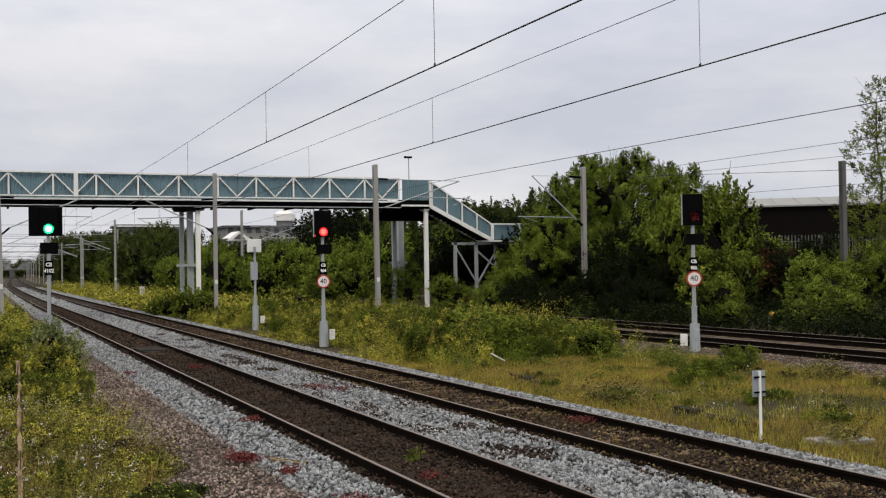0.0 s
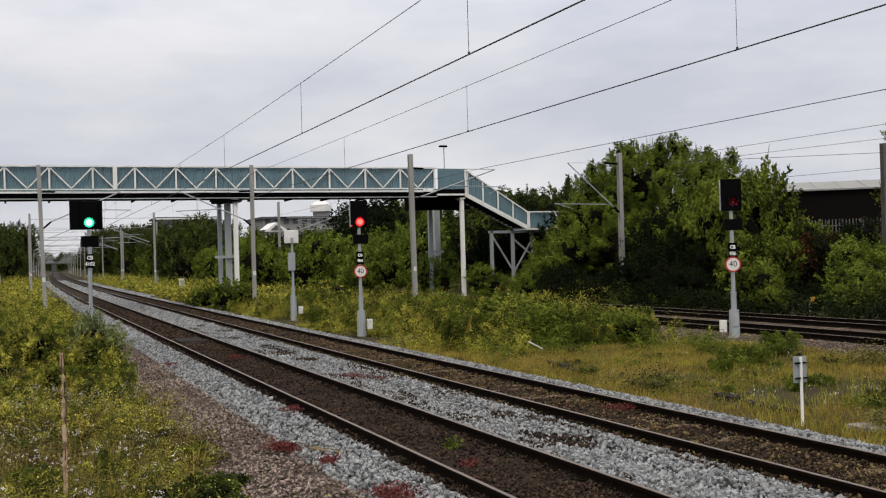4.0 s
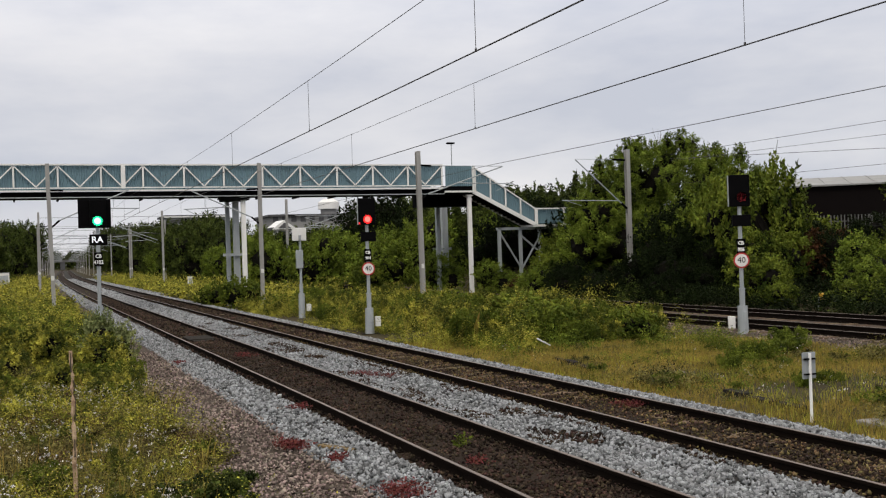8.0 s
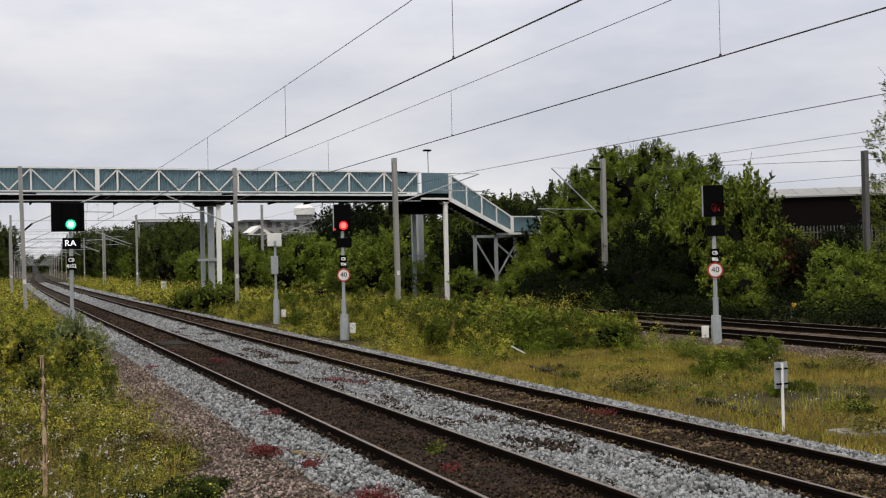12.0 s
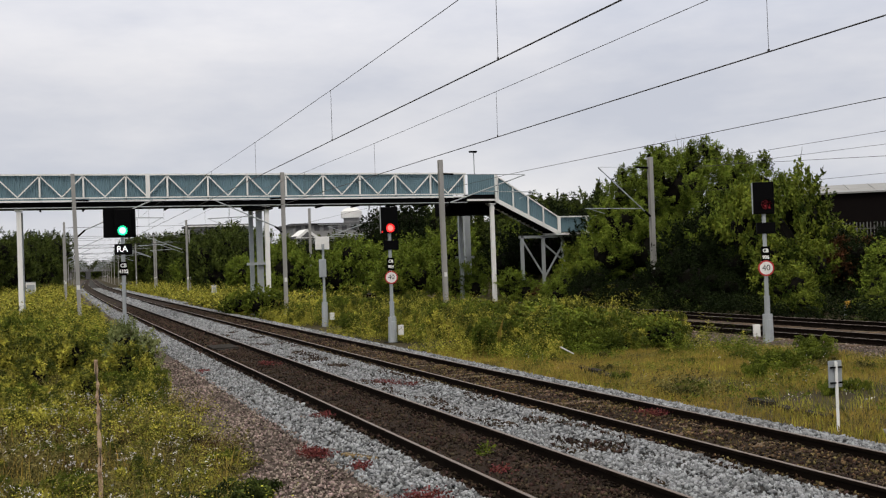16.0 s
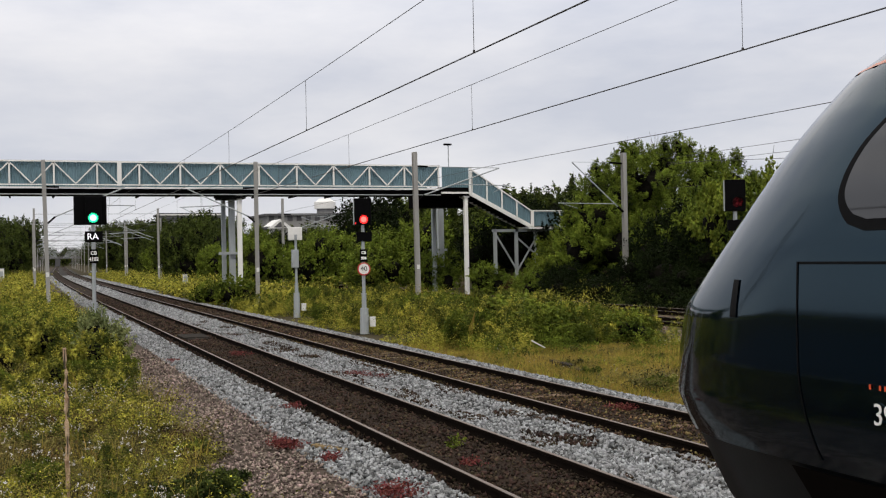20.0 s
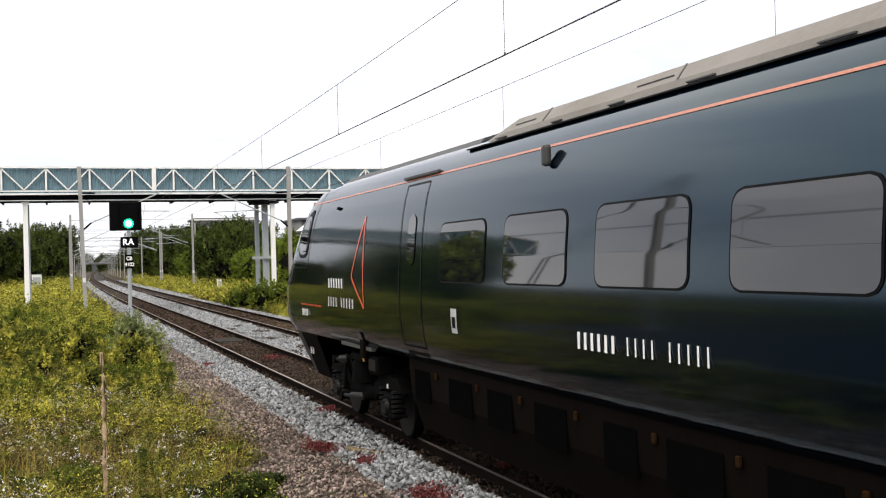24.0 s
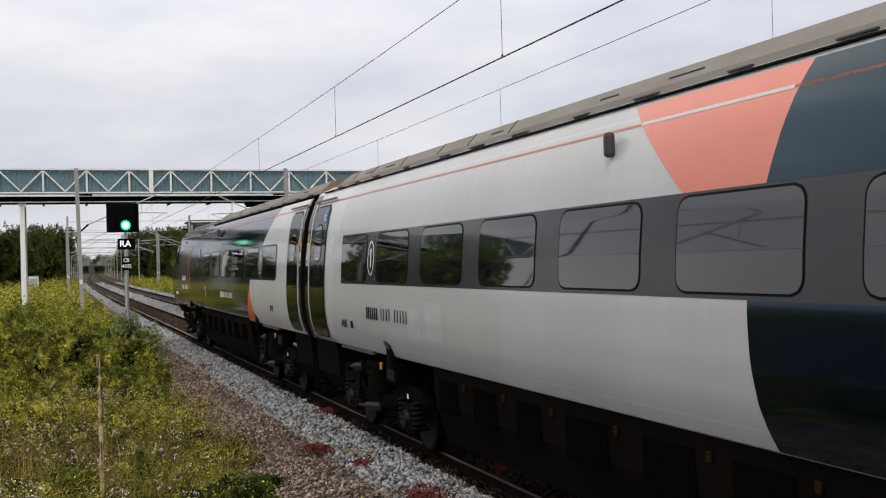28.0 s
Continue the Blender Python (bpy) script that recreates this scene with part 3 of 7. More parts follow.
def wire_pair(x, z_contact, z_low, z_high, spans, every, group, shift=0.0):
    """Contact wire and sagging catenary with droppers."""
    w = thing("overhead_wire", (x, 0, 0), "dark contact wire hung by droppers from a catenary", "overhead wire", group)
    part("contact_wire", tube([(bend(q), q, z_contact) for q in (spans[0], 60, 100, 140, 180, 220, 260, 300, 340)], 0.0095, n=6), WIRE, w)
    for a, b in zip(spans, spans[1:]):
        pts = [(bend(a + (b - a) * i / 16), a + (b - a) * i / 16, z_low + (z_high - z_low) * (2 * i / 16 - 1) ** 2) for i in range(17)]
        bm = tube(pts, 0.006, n=5)
        part("catenary", bm, WIRE, w)
    y = every[0]
    while y < 110:
        for a, b in zip(spans, spans[1:]):
            if a <= y < b:
                f = (y - a) / (b - a)
                zt = z_low + (z_high - z_low) * (2 * f - 1) ** 2
                d = part("dropper", rod(B(), (0, y, z_contact), (0, y, zt), 0.0045, n=4), WIRE, w)
                part("clamp", box(B(), (0, y, z_contact + 0.015), (0.018, 0.03, 0.04)), WIRE, d)
        y += every[1]


wire_pair(5.41, 5.06, 6.02, 6.22, [-50, 8, 60, 113, 155, 198, 241, 284, 327], (3.9, 8.48), "overhead wires")
wire_pair(8.80, 5.09, 6.0, 6.12, [-50, 8, 60, 113, 155, 198, 241, 284, 327], (2.5, 8.9), "overhead wires")


def cross_spans():
    for k in range(1, 14):
        y = MAST_ROWS[k]
        w = thing("cross_span", (bend(y), y, 0), "thin cross wires between two masts", "overhead wire", "cross spans")
        for z in (7.4, 6.3, 5.6):
            part("span_wire", rod(B(), (1.3, 0, z), (13.1, 0.7, z + 0.02), 0.018, n=5), WIRE, w)


cross_spans()


def wire(a, b, r=0.012, sag=0.0, label="single dark overhead wire"):
    w = thing("feeder_wire", (0, 0, 0), label, "overhead wire", "single wires")
    bm = tube([Vector(a).lerp(Vector(b), i / 10) - Vector((0, 0, sag * (1 - (2 * i / 10 - 1) ** 2))) for i in range(11)], r, n=5)
    part("strand", bm, WIRE, w)


mast(-7.2, 25.6, 8.5, -3.4, "grey steel mast with stays beyond the tarmac yard")
mast(-9.2, 62.0, 8.3, -3.4, "grey steel mast beyond the tarmac yard")
wire((-6.9, 25.6, 8.2), (-4.4, 30.5, -0.3), 0.03, label="steel stay wire from mast to ground")
wire((-6.9, 25.6, 8.0), (-3.6, 29.5, -0.3), 0.03, label="steel stay wire from mast to ground")
for z, r in ((5.1, 0.02), (6.2, 0.016)):
    wire((-10.4, -30, z), (-10.8, 110, z), r, label="dark overhead wire beyond the tarmac yard")
wire((23.0, -10, 6.61), (24.6, 55, 7.45), 0.014)
wire((24.6, 55, 7.45), (25.0, 140, 7.0), 0.012)
wire((34.2, 51.3, 7.73), (44.0, 24.6, 8.85), 0.012)
wire((34.2, 51.3, 7.37), (44.0, 24.6, 7.80), 0.010)
wire((34.2, 51.3, 7.50), (44.0, 24.6, 6.15), 0.012)
wire((34.2, 51.3, 6.05), (44.0, 24.6, 6.28), 0.010)
wire((36.53, 44.92, 7.87), (36.4, 45.27, 6.08), 0.012, label="short link between two overhead wires")


# ---- signals ----
def signal(x, y, name_rows, lamp, style, label, base_z=-0.35, turn=0.0):
    s = thing("colour_light_signal", (x, y, 0), label, "railway signal", "colour light signals", turn=turn)
    wide = style == "wide"
    post = part("post", rod(B(), (0, 0, 0.9), (0, 0, 3.75), 0.062, n=14), GALV, s, smooth=False)
    part("post_sleeve", rod(B(), (0, 0, 0.55), (0, 0, 1.15), 0.085, n=14), GALV, s)
    part("collar", rod(B(), (0, 0, 1.13), (0, 0, 1.17), 0.10, n=14), GALV, s)
    part("base_column", rod(B(), (0, 0, base_z), (0, 0, 0.62), 0.17, 0.15, n=16), GALV, s)
    part("base_plate", box(B(), (0, 0, base_z + 0.01), (0.62, 0.5, 0.05)), BLACK, s)
    part("access_door", box(B(), (0.02, -0.16, 0.28), (0.16, 0.03, 0.34), bevel=0.008), GALV, s)
    part("cable_box", box(B(), (0.30 if style != "dim" else -0.34, 0, 0.12), (0.20, 0.2, 0.36), bevel=0.01), WHITE, s, "pale grey cable box")
    if wide:
        part("backboard", box(B(), (-0.08, 0.02, 4.22), (1.04, 0.05, 0.96), bevel=0.012), BLACK, s, "wide black backboard")
        part("lamp_housing", box(B(), (0.02, -0.06, 4.22), (0.52, 0.14, 0.90), bevel=0.02), BLACK, s)
        lx, lz = 0.0, 3.97
    else:
        part("lamp_housing", box(B(), (0, 0.0, 4.16), (0.62, 0.22, 0.97), bevel=0.02), BLACK, s, "black signal head")
        part("head_edge", box(B(), (-0.315, 0.04, 4.16), (0.016, 0.2, 0.95)), GALV, s)
        lx, lz = (0.02, 3.87) if style == "red" else (0.07, 3.96)
    yl = -0.13
    hood = B()
    n = 14
    for i in range(n):
        a0, a1 = math.pi * (-0.1 + 1.2 * i / n), math.pi * (-0.1 + 1.2 * (i + 1) / n)
        for r in (0.17,):
            v = [hood.verts.new((lx + r * math.cos(a), yy, lz + r * math.sin(a))) for a, yy in ((a0, yl), (a1, yl), (a1, yl - 0.14), (a0, yl - 0.14))]
            hood.faces.new(v)
    part("hood", hood, BLACK, s)
    if style == "dim":
        d = B()
        rnd = random.Random(3)
        for i in range(46):
            a, r = rnd.random() * 6.283, 0.15 * math.sqrt(rnd.random())
            box(d, (lx + r * math.cos(a), yl, lz + r * math.sin(a)), (0.016, 0.012, 0.016))
        part("led_cluster", d, DIM_RED, s, "unlit looking dark red lamp dots")
    else:
        d = B()
        d.faces.new([d.verts.new((lx + r * math.cos(a), yl - 0.012, lz + r * math.sin(a))) for a, r in [(k / 24 * math.pi, (0.148, 0.170)[k // 2 % 2]) for k in range(48)]])
        part("lamp", d, lamp, s, "glowing round lamp")
        core = B()
        bmesh.ops.create_circle(core, cap_ends=True, radius=0.105, segments=20, matrix=pose(lx, yl - 0.018, lz, 90, 0, 0))
        part("lamp_core", core, GREEN_CORE if lamp == GREEN_LAMP else RED_CORE, s)
        if style == "red":
            part("side_light", box(B(), (-0.28, -0.12, 3.73), (0.04, 0.02, 0.06)), lamp, s)
    if wide:
        ind = part("route_indicator", box(B(), (0.02, 0.0, 3.345), (0.56, 0.14, 0.36), bevel=0.01), BLACK, s, "black box with lit letters")
    else:
        part("route_indicator", box(B(), (0.05, 0.0, 3.24), (0.55, 0.16, 0.34), bevel=0.01), BLACK, s, "dark indicator box")
    z = {"wide": 2.70, "red": 2.55, "dim": 2.45}[style]
    pl = part("identity_plate", box(B(), (0.0, -0.09, z), (0.26, 0.012, 0.46)), BLACK, s, "black identity plate")
    for i, row in enumerate(name_rows):
        text_part("plate_lettering", row, 0.17 if wide else 0.15, pose(0, -0.098, z + 0.10 - 0.2 * i, 90, 0, 0), LETTER, pl, align="CENTER", stretch=0.9, bold=0.006)
    if not wide:
        zs = 2.06 if style == "red" else 2.02
        ring = rod(B(), (0.0, -0.095, zs), (0.0, -0.105, zs), 0.24, n=32)
        sg = part("speed_sign", ring, SIGN_RED, s, "round white speed sign with a red rim")
        part("sign_face", rod(B(), (0.0, -0.105, zs), (0.0, -0.109, zs), 0.195, n=32), WHITE, sg)
        text_part("sign_number", "40", 0.25, pose(0.0, -0.112, zs + 0.005, 90, 0, 0), BLACK, sg, align="CENTER", bold=0.0)
    part("ladder_bracket", box(B(), (0, 0.12, 2.2), (0.2, 0.16, 0.05)), GALV, s)
    return s


sig_green = signal(2.29, 37.0, ("CB", "4102"), GREEN_LAMP, "wide", "tall colour light signal showing green behind a bush")
signal(11.71, 37.3, ("CB", "904"), RED_LAMP, "red", "grey post signal showing red with a 40 speed sign", turn=-9)
signal(20.5, 27.1, ("CB", "906"), RED_LAMP, "dim", "unlit signal on a grey post beside the branch track", turn=-28)
LETTERS = text_part("lit_indicator_letters", "RA", 0.29, pose(-0.02, 0, 0, 90, 0, 0), LIT_WHITE, sig_green, "lit white letters RA", align="CENTER", bold=0.0)
LETTERS.matrix_basis = pose(0, -0.03, 3.345)


def lit_letters_rows():
    """The letters come up behind the indicator's face as it lights."""
    return [(0.0, pose(0, -0.03, 3.345)), (4.9, pose(0, -0.03, 3.345)), (5.0, pose(0, -0.085, 3.345)), (28.0, pose(0, -0.085, 3.345))]


def aerial_post():
    p = thing("equipment_post", (12.3, 49.9, 0), "grey post with a pale box on top beside the track", "equipment post")
    part("post", rod(B(), (0, 0, 0.6), (0, 0, 3.45), 0.06, n=12), GALV, p)
    part("base", rod(B(), (0, 0, -0.4), (0, 0, 0.85), 0.16, 0.14, n=14), GALV, p)
    part("sleeve", rod(B(), (0, 0, 0.85), (0, 0, 1.3), 0.09, n=12), GALV, p)
    part("top_box", box(B(), (-0.03, 0, 3.68), (0.66, 0.2, 0.62), bevel=0.02), WHITE, p, "square pale grey panel")
    part("bracket", box(B(), (-0.03, -0.13, 3.5), (0.12, 0.06, 0.26)), GALV, p)
    part("long_box", box(B(), (-0.05, -0.02, 2.48), (0.32, 0.2, 0.86), bevel=0.02), GALV, p)
    part("side_box", box(B(), (0.34, 0, 0.16), (0.2, 0.2, 0.34), bevel=0.01), WHITE, p)


aerial_post()


def small_board():
    p = thing("trackside_board", (11.49, 13.54, 0), "back of a small white board on a cream post", "sign")
    part("post", rod(B(), (0, 0, -0.45), (0, 0, 0.75), 0.024, n=12), WHITE_STEEL, p)
    part("board", box(B(), (0, 0.03, 0.555), (0.26, 0.012, 0.42), bevel=0.004), GALV, p)
    for z in (0.66, 0.42):
        part("clamp", box(B(), (0, 0.0, z), (0.22, 0.03, 0.025)), BLACK, p)


small_board()


def stake():
    p = thing("wooden_stake", (0.48, 13.0, 0), "thin weathered wooden stake with peeling bark", "stake")
    bm = B()
    rnd = random.Random(1)
    pts = [Vector((0.0 - 0.006 * f + rnd.uniform(-0.009, 0.009), rnd.uniform(-0.006, 0.006), -0.35 + 1.87 * f)) for f in [i / 13 for i in range(14)]]
    bm = tube(pts, 0.030, 0.021, 8)
    part("shaft", bm, WOOD, p)
    for z0, z1, a in ((1.28, 1.50, 0.4), (0.72, 1.02, 2.4), (0.30, 0.52, 1.2), (1.06, 1.2, 3.6)):
        dx, dy = 0.022 * math.cos(a + 3.6), 0.022 * math.sin(a + 3.6)
        part("bark_strip", tube([(dx, dy, z0), (dx * 1.25, dy * 1.2, (z0 + z1) / 2), (dx * 0.9, dy, z1)], 0.010, 0.006, 6), BARK, p, "peeling dark bark strip")


stake()


# ---- the platform that the camera stands on, behind and below the view ----
bm = box(B(), (-1.9, -60.0, 0.30), (10.2, 122.0, 1.24), bevel=0.02)
tagged(part("platform", bm, ASPHALT), "plain concrete station platform", "platform", "", "structure")
bm = box(B(), (3.3, -60.0, 0.88), (0.35, 122.0, 0.10), bevel=0.015)
tagged(part("platform_edge", bm, WHITE), "pale platform edge slabs", "platform", "", "structure")


# only the tarmac's edge shows; the rest is added to darken train reflections
bm = B()
edge = [(-1.12 + 0.16 * noise.noise((q * 0.7, 0.0, 4.0)) + 0.06 * noise.noise((q * 2.9, 0.0, 8.0)), q) for q in [1.05 + 0.4 * k for k in range(66)]]
rows = [[bm.verts.new((x, q, -0.16)) for x in (-14.0, -7.0, -3.0, a)] + [bm.verts.new((a + 0.05, q, -0.36))] for a, q in edge]
for a, b in zip(rows, rows[1:]):
    for k in range(4):
        bm.faces.new((a[k], a[k + 1], b[k + 1], b[k]))
bm.faces.new(rows[-1])
tagged(part("service_yard", bm, ASPHALT), "dark worn tarmac beside the weeds, extended unseen to darken reflections", "pavement", "", "structure")


# ---- the train ----
PAINT = mat("dark_blue_train_paint", (0.0002, 0.0020, 0.0052), 0.09, 0, var=0.3, scale=1.2, fine=14, bump=0.003, spec=0.64, gloss_tint=(0.42, 0.77, 1.0))
NOSE_DULL = mat("dirty_nose_paint", (0.0035, 0.0048, 0.0058), 0.42, 0, var=0.6, scale=5, fine=40, bump=0.05, spec=0.22)
CHARCOAL = mat("charcoal_train_paint", (0.030, 0.032, 0.037), 0.14, 0, var=0.2, scale=1.5, fine=14, bump=0.006, spec=0.35)
DOOR_PAINT = mat("charcoal_door_paint", (0.0035, 0.0042, 0.0058), 0.08, 0, var=0.25, scale=1.5, fine=14, bump=0.004, spec=0.17)
PALE = mat("pale_grey_train_paint", (0.465, 0.480, 0.495), 0.32, 0, var=0.30, scale=0.9, fine=10, bump=0.012, coat=0.3, streak=True, tint=(0.31, 0.305, 0.29))
MIDGREY = mat("mid_grey_train_paint", (0.405, 0.415, 0.43), 0.32, 0, var=0.30, scale=0.9, fine=10, bump=0.012, coat=0.3, streak=True, tint=(0.29, 0.285, 0.275))
LINE = mat("faded_orange_line", (0.42, 0.150, 0.095), 0.35, 0, var=0.15, bump=0.01)
ORANGE = mat("orange_train_paint", (0.66, 0.085, 0.028), 0.35, 0, var=0.12, bump=0.01, coat=0.3)
CORAL = mat("coral_train_paint", (0.58, 0.165, 0.112), 0.35, 0, var=0.12, bump=0.01, coat=0.3)
ROOF_GREY = mat("dirty_roof_fairing", (0.20, 0.19, 0.18), 0.8, 0, var=0.5, scale=1.6, fine=18, bump=0.15, tint=(0.13, 0.12, 0.10))
DARK_ROOF = mat("dark_cab_roof", (0.035, 0.037, 0.038), 0.6, 0, var=0.4, scale=2, fine=18, bump=0.08)
# brown dirt and underbody shade are both held in this low skirt colour
SKIRT = mat("dirty_shaded_skirt", (0.0048, 0.0036, 0.0029), 0.8, 0, var=0.6, scale=1.5, fine=18, bump=0.12, streak=True, spec=0.02)
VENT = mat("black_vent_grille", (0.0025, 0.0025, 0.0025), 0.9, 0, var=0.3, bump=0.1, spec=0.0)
DULL_METAL = mat("dull_scuffed_metal", (0.075, 0.075, 0.073), 0.5, 0.4, var=0.5, scale=6, fine=40, bump=0.08)
GLASS = mat("tinted_window_glass", (0.006, 0.007, 0.009), 0.03, 0, var=0.1, bump=0, spec=1.0)
SEAL = mat("black_window_seal", (0.004, 0.004, 0.0045), 0.5, 0, var=0.2, bump=0, spec=0.06)
# grime plus the shade below the coaches, both put into these two colours
BOGIE = mat("grimy_shaded_steel", (0.0032, 0.0031, 0.0031), 0.75, 0.0, var=0.5, scale=6, fine=40, bump=0.25, spec=0.02)
OILY = mat("oily_shaded_steel", (0.0055, 0.0055, 0.006), 0.5, 0.0, var=0.6, scale=8, fine=50, bump=0.15, spec=0.12)
GANGWAY = mat("dirty_tan_gangway", (0.20, 0.14, 0.07), 0.8, 0, var=0.5, scale=4, fine=30, bump=0.15)
BLUE_SIGN = mat("blue_sign", (0.03, 0.14, 0.42), 0.4, 0, var=0.1, bump=0)
PALE_BLUE = mat("pale_blue_patch_paint", (0.44, 0.52, 0.56), 0.4, 0, var=0.1, bump=0.01)
FADED = mat("faded_patch_paint", (0.425, 0.442, 0.465), 0.34, 0, var=0.25, bump=0.01)
RUSTY = mat("rusty_latch", (0.020, 0.009, 0.003), 0.8, 0.0, var=0.5, scale=20, fine=60, bump=0.2, spec=0.04)
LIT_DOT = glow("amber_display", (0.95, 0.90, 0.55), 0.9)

# half width of the body by height
SECTION = [(1.25, 1.215), (1.38, 1.275), (1.55, 1.325), (1.80, 1.355), (2.10, 1.357), (2.50, 1.338), (2.80, 1.310), (3.05, 1.277),
           (3.25, 1.238), (3.42, 1.185), (3.56, 1.125), (3.68, 1.055)]
ROOF_SECTION = [(3.75, 0.97), (3.83, 0.78), (3.88, 0.45), (3.90, 0.0)]


def half_width(z):
    if z < 1.25:
        return 1.20 - (1.25 - z) * 0.35
    for (za, wa), (zb, wb) in zip(SECTION, SECTION[1:]):
        if z <= zb:
            f = max(0.0, (z - za) / (zb - za))
            return wa + (wb - wa) * f
    return SECTION[-1][1]


def bow_tip(z):
    """How far the nose reaches forward at a height."""
    k = [(0.45, 2.05), (0.68, 2.42), (1.2, 2.66), (1.5, 2.74), (2.1, 2.58), (2.55, 2.10), (3.12, 1.50), (3.49, 1.05), (3.72, 0.55), (3.82, 0.05), (3.9, -0.8)]
    for (za, ua), (zb, ub) in zip(k, k[1:]):
        if z <= zb:
            f = max(0.0, (z - za) / (zb - za))
            return ua + (ub - ua) * f
    return k[-1][1]


def ring_body(u0, u1):
    """The tube of a coach from u0 back to u1, open at neither end."""
    bm = B()
    prof = [(-w, z) for z, w in SECTION] + [(-w, z) for z, w in ROOF_SECTION] + [(w, z) for z, w in ROOF_SECTION[-2::-1]] + [(w, z) for z, w in SECTION[::-1]]
    us = [u0 + (u1 - u0) * i / 12 for i in range(13)]
    rows = [[bm.verts.new((x, u, z)) for x, z in prof] for u in us]
    k = len(prof)
    for a, b in zip(rows, rows[1:]):
        for i in range(k):
            bm.faces.new((a[i], a[(i + 1) % k], b[(i + 1) % k], b[i]))
    bm.faces.new([bm.verts.new(v.co) for v in rows[0]])
    bm.faces.new([bm.verts.new(v.co) for v in rows[-1][::-1]])
    bmesh.ops.recalc_face_normals(bm, faces=bm.faces)
    return bm


def nose_rows(zs, off=0.0, lo=0.0, hi=1.0, n=26, back=-1.7):
    """Rows of points round the nose at each height; lo and hi choose a stretch from the near side (0) round to the far one (1)."""
    rows = []
    for z in zs:
        w = half_width(min(z, 3.68)) if z < 3.68 else 1.06 - (z - 3.68) * 2.2
        if z < 1.25:
            w = 1.20 - (1.25 - z) * 0.35
        w += off
        tip, b = bow_tip(z) + off, 1.7
        pts = []
        side = max(0.0, tip - b - back)
        total = side * 2 + 3.1
        for i in range(n + 1):
            s = (lo + (hi - lo) * i / n) * total
            if s < side:
                pts.append((-w, back + s))
            elif s > total - side:
                pts.append((w, back + (total - s)))
            else:
                a = math.pi * (s - side) / 3.1
                ca, sa = math.cos(a), math.sin(a)
                pts.append((-w * math.copysign(abs(ca) ** 0.88, ca), (tip - b) + b * abs(sa) ** 0.94))
        rows.append([(x, u, z) for x, u in pts])
    return rows


def rows_mesh(rows, cap=True):
    bm = B()
    v = [[bm.verts.new(p) for p in r] for r in rows]
    for a, b in zip(v, v[1:]):
        for i in range(len(a) - 1):
            bm.faces.new((a[i], a[i + 1], b[i + 1], b[i]))
    if cap:
        bm.faces.new([bm.verts.new(q.co) for q in v[-1]])
        bm.faces.new([bm.verts.new(q.co) for q in v[0][::-1]])
    bmesh.ops.recalc_face_normals(bm, faces=bm.faces)
    return bm


def side_panel(z0, z1, left, right, off, steps=0, thick=0.0):
    """A piece of the near side between two heights; left and right give u at a height. It follows the curve of the body."""
    n = steps or max(2, int((z1 - z0) / 0.07))
    bm = B()
    rows = []
    for i in range(n + 1):
        z = z0 + (z1 - z0) * i / n
        ul, ur = left(z), right(z)
        x = -(half_width(z) + off)
        rows.append([bm.verts.new((x, ul + (ur - ul) * j / 6, z)) for j in range(7)])
    for a, b in zip(rows, rows[1:]):
        for j in range(6):
            bm.faces.new((a[j], a[j + 1], b[j + 1], b[j]))
    bmesh.ops.recalc_face_normals(bm, faces=bm.faces)
    for f in bm.faces:
        if f.normal.x > 0:
            f.normal_flip()
    return bm


def const(v):
    return lambda z: v


def rounded(uc, half, z0, z1, r):
    """Left and right edges of a rounded rectangle."""
    def cut(z):
        d = max(0.0, r - (z - z0), r - (z1 - z))
        return r - math.sqrt(max(0.0, r * r - d * d))
    return (lambda z: uc + half - cut(z)), (lambda z: uc - half + cut(z))


def window(car, uc, half=0.665, z0=2.245, z1=2.885):
    l, r = rounded(uc, half + 0.018, z0 - 0.018, z1 + 0.018, 0.125)
    f = part("window", side_panel(z0 - 0.018, z1 + 0.018, l, r, 0.006, 36), SEAL, car, "black rubber window surround")
    l, r = rounded(uc, half, z0, z1, 0.11)
    part("pane", side_panel(z0, z1, l, r, 0.010, 36), GLASS, f, "dark tinted glass", smooth=True)


def oval_one(car, uc, material=LETTER, zc=2.56, a=0.15, b=0.235):
    bm = B()
    n = 28
    x = -(half_width(zc) + 0.012)
    for i in range(n):
        q = []
        for k, s in ((i, 1.0), (i + 1, 1.0), (i + 1, 0.86), (i, 0.86)):
            t = 2 * math.pi * k / n
            q.append(bm.verts.new((-(half_width(zc + b * (s * 0.5 + 0.5 if s < 1 else 1) * math.sin(t)) + 0.014), uc + a * s * math.cos(t), zc + b * (s * 0.5 + 0.5 if s < 1 else 1) * math.sin(t))))
        bm.faces.new(q)
    o = part("class_mark", bm, material, car, "white oval with a figure one")
    part("class_figure", side_panel(zc - b * 0.55, zc + b * 0.55, const(uc + a * 0.10), const(uc - a * 0.10), 0.014), material, o)
    part("figure_flag", side_panel(zc + b * 0.22, zc + b * 0.50, lambda z: uc + a * 0.1 + a * 0.42 * (zc + b * 0.56 - z) / (b * 0.34), lambda z: uc + a * 0.1 + a * 0.42 * (zc + b * 0.42 - z) / (b * 0.34) if z < zc + b * 0.42 else uc + a * 0.08, 0.0142), material, o)


def word_bars(car, name, u, z, pattern, h, step, stroke, material):
    """Lettering too much a brand to spell: a row of plain upright bars, one for each letter."""
    for ch in pattern:
        if ch != " ":
            bm = box(B(), (-(half_width(z) + 0.008), u - step * 0.36, z), (0.004, stroke, h))
            part(name, bm, material, car)
        u -= step


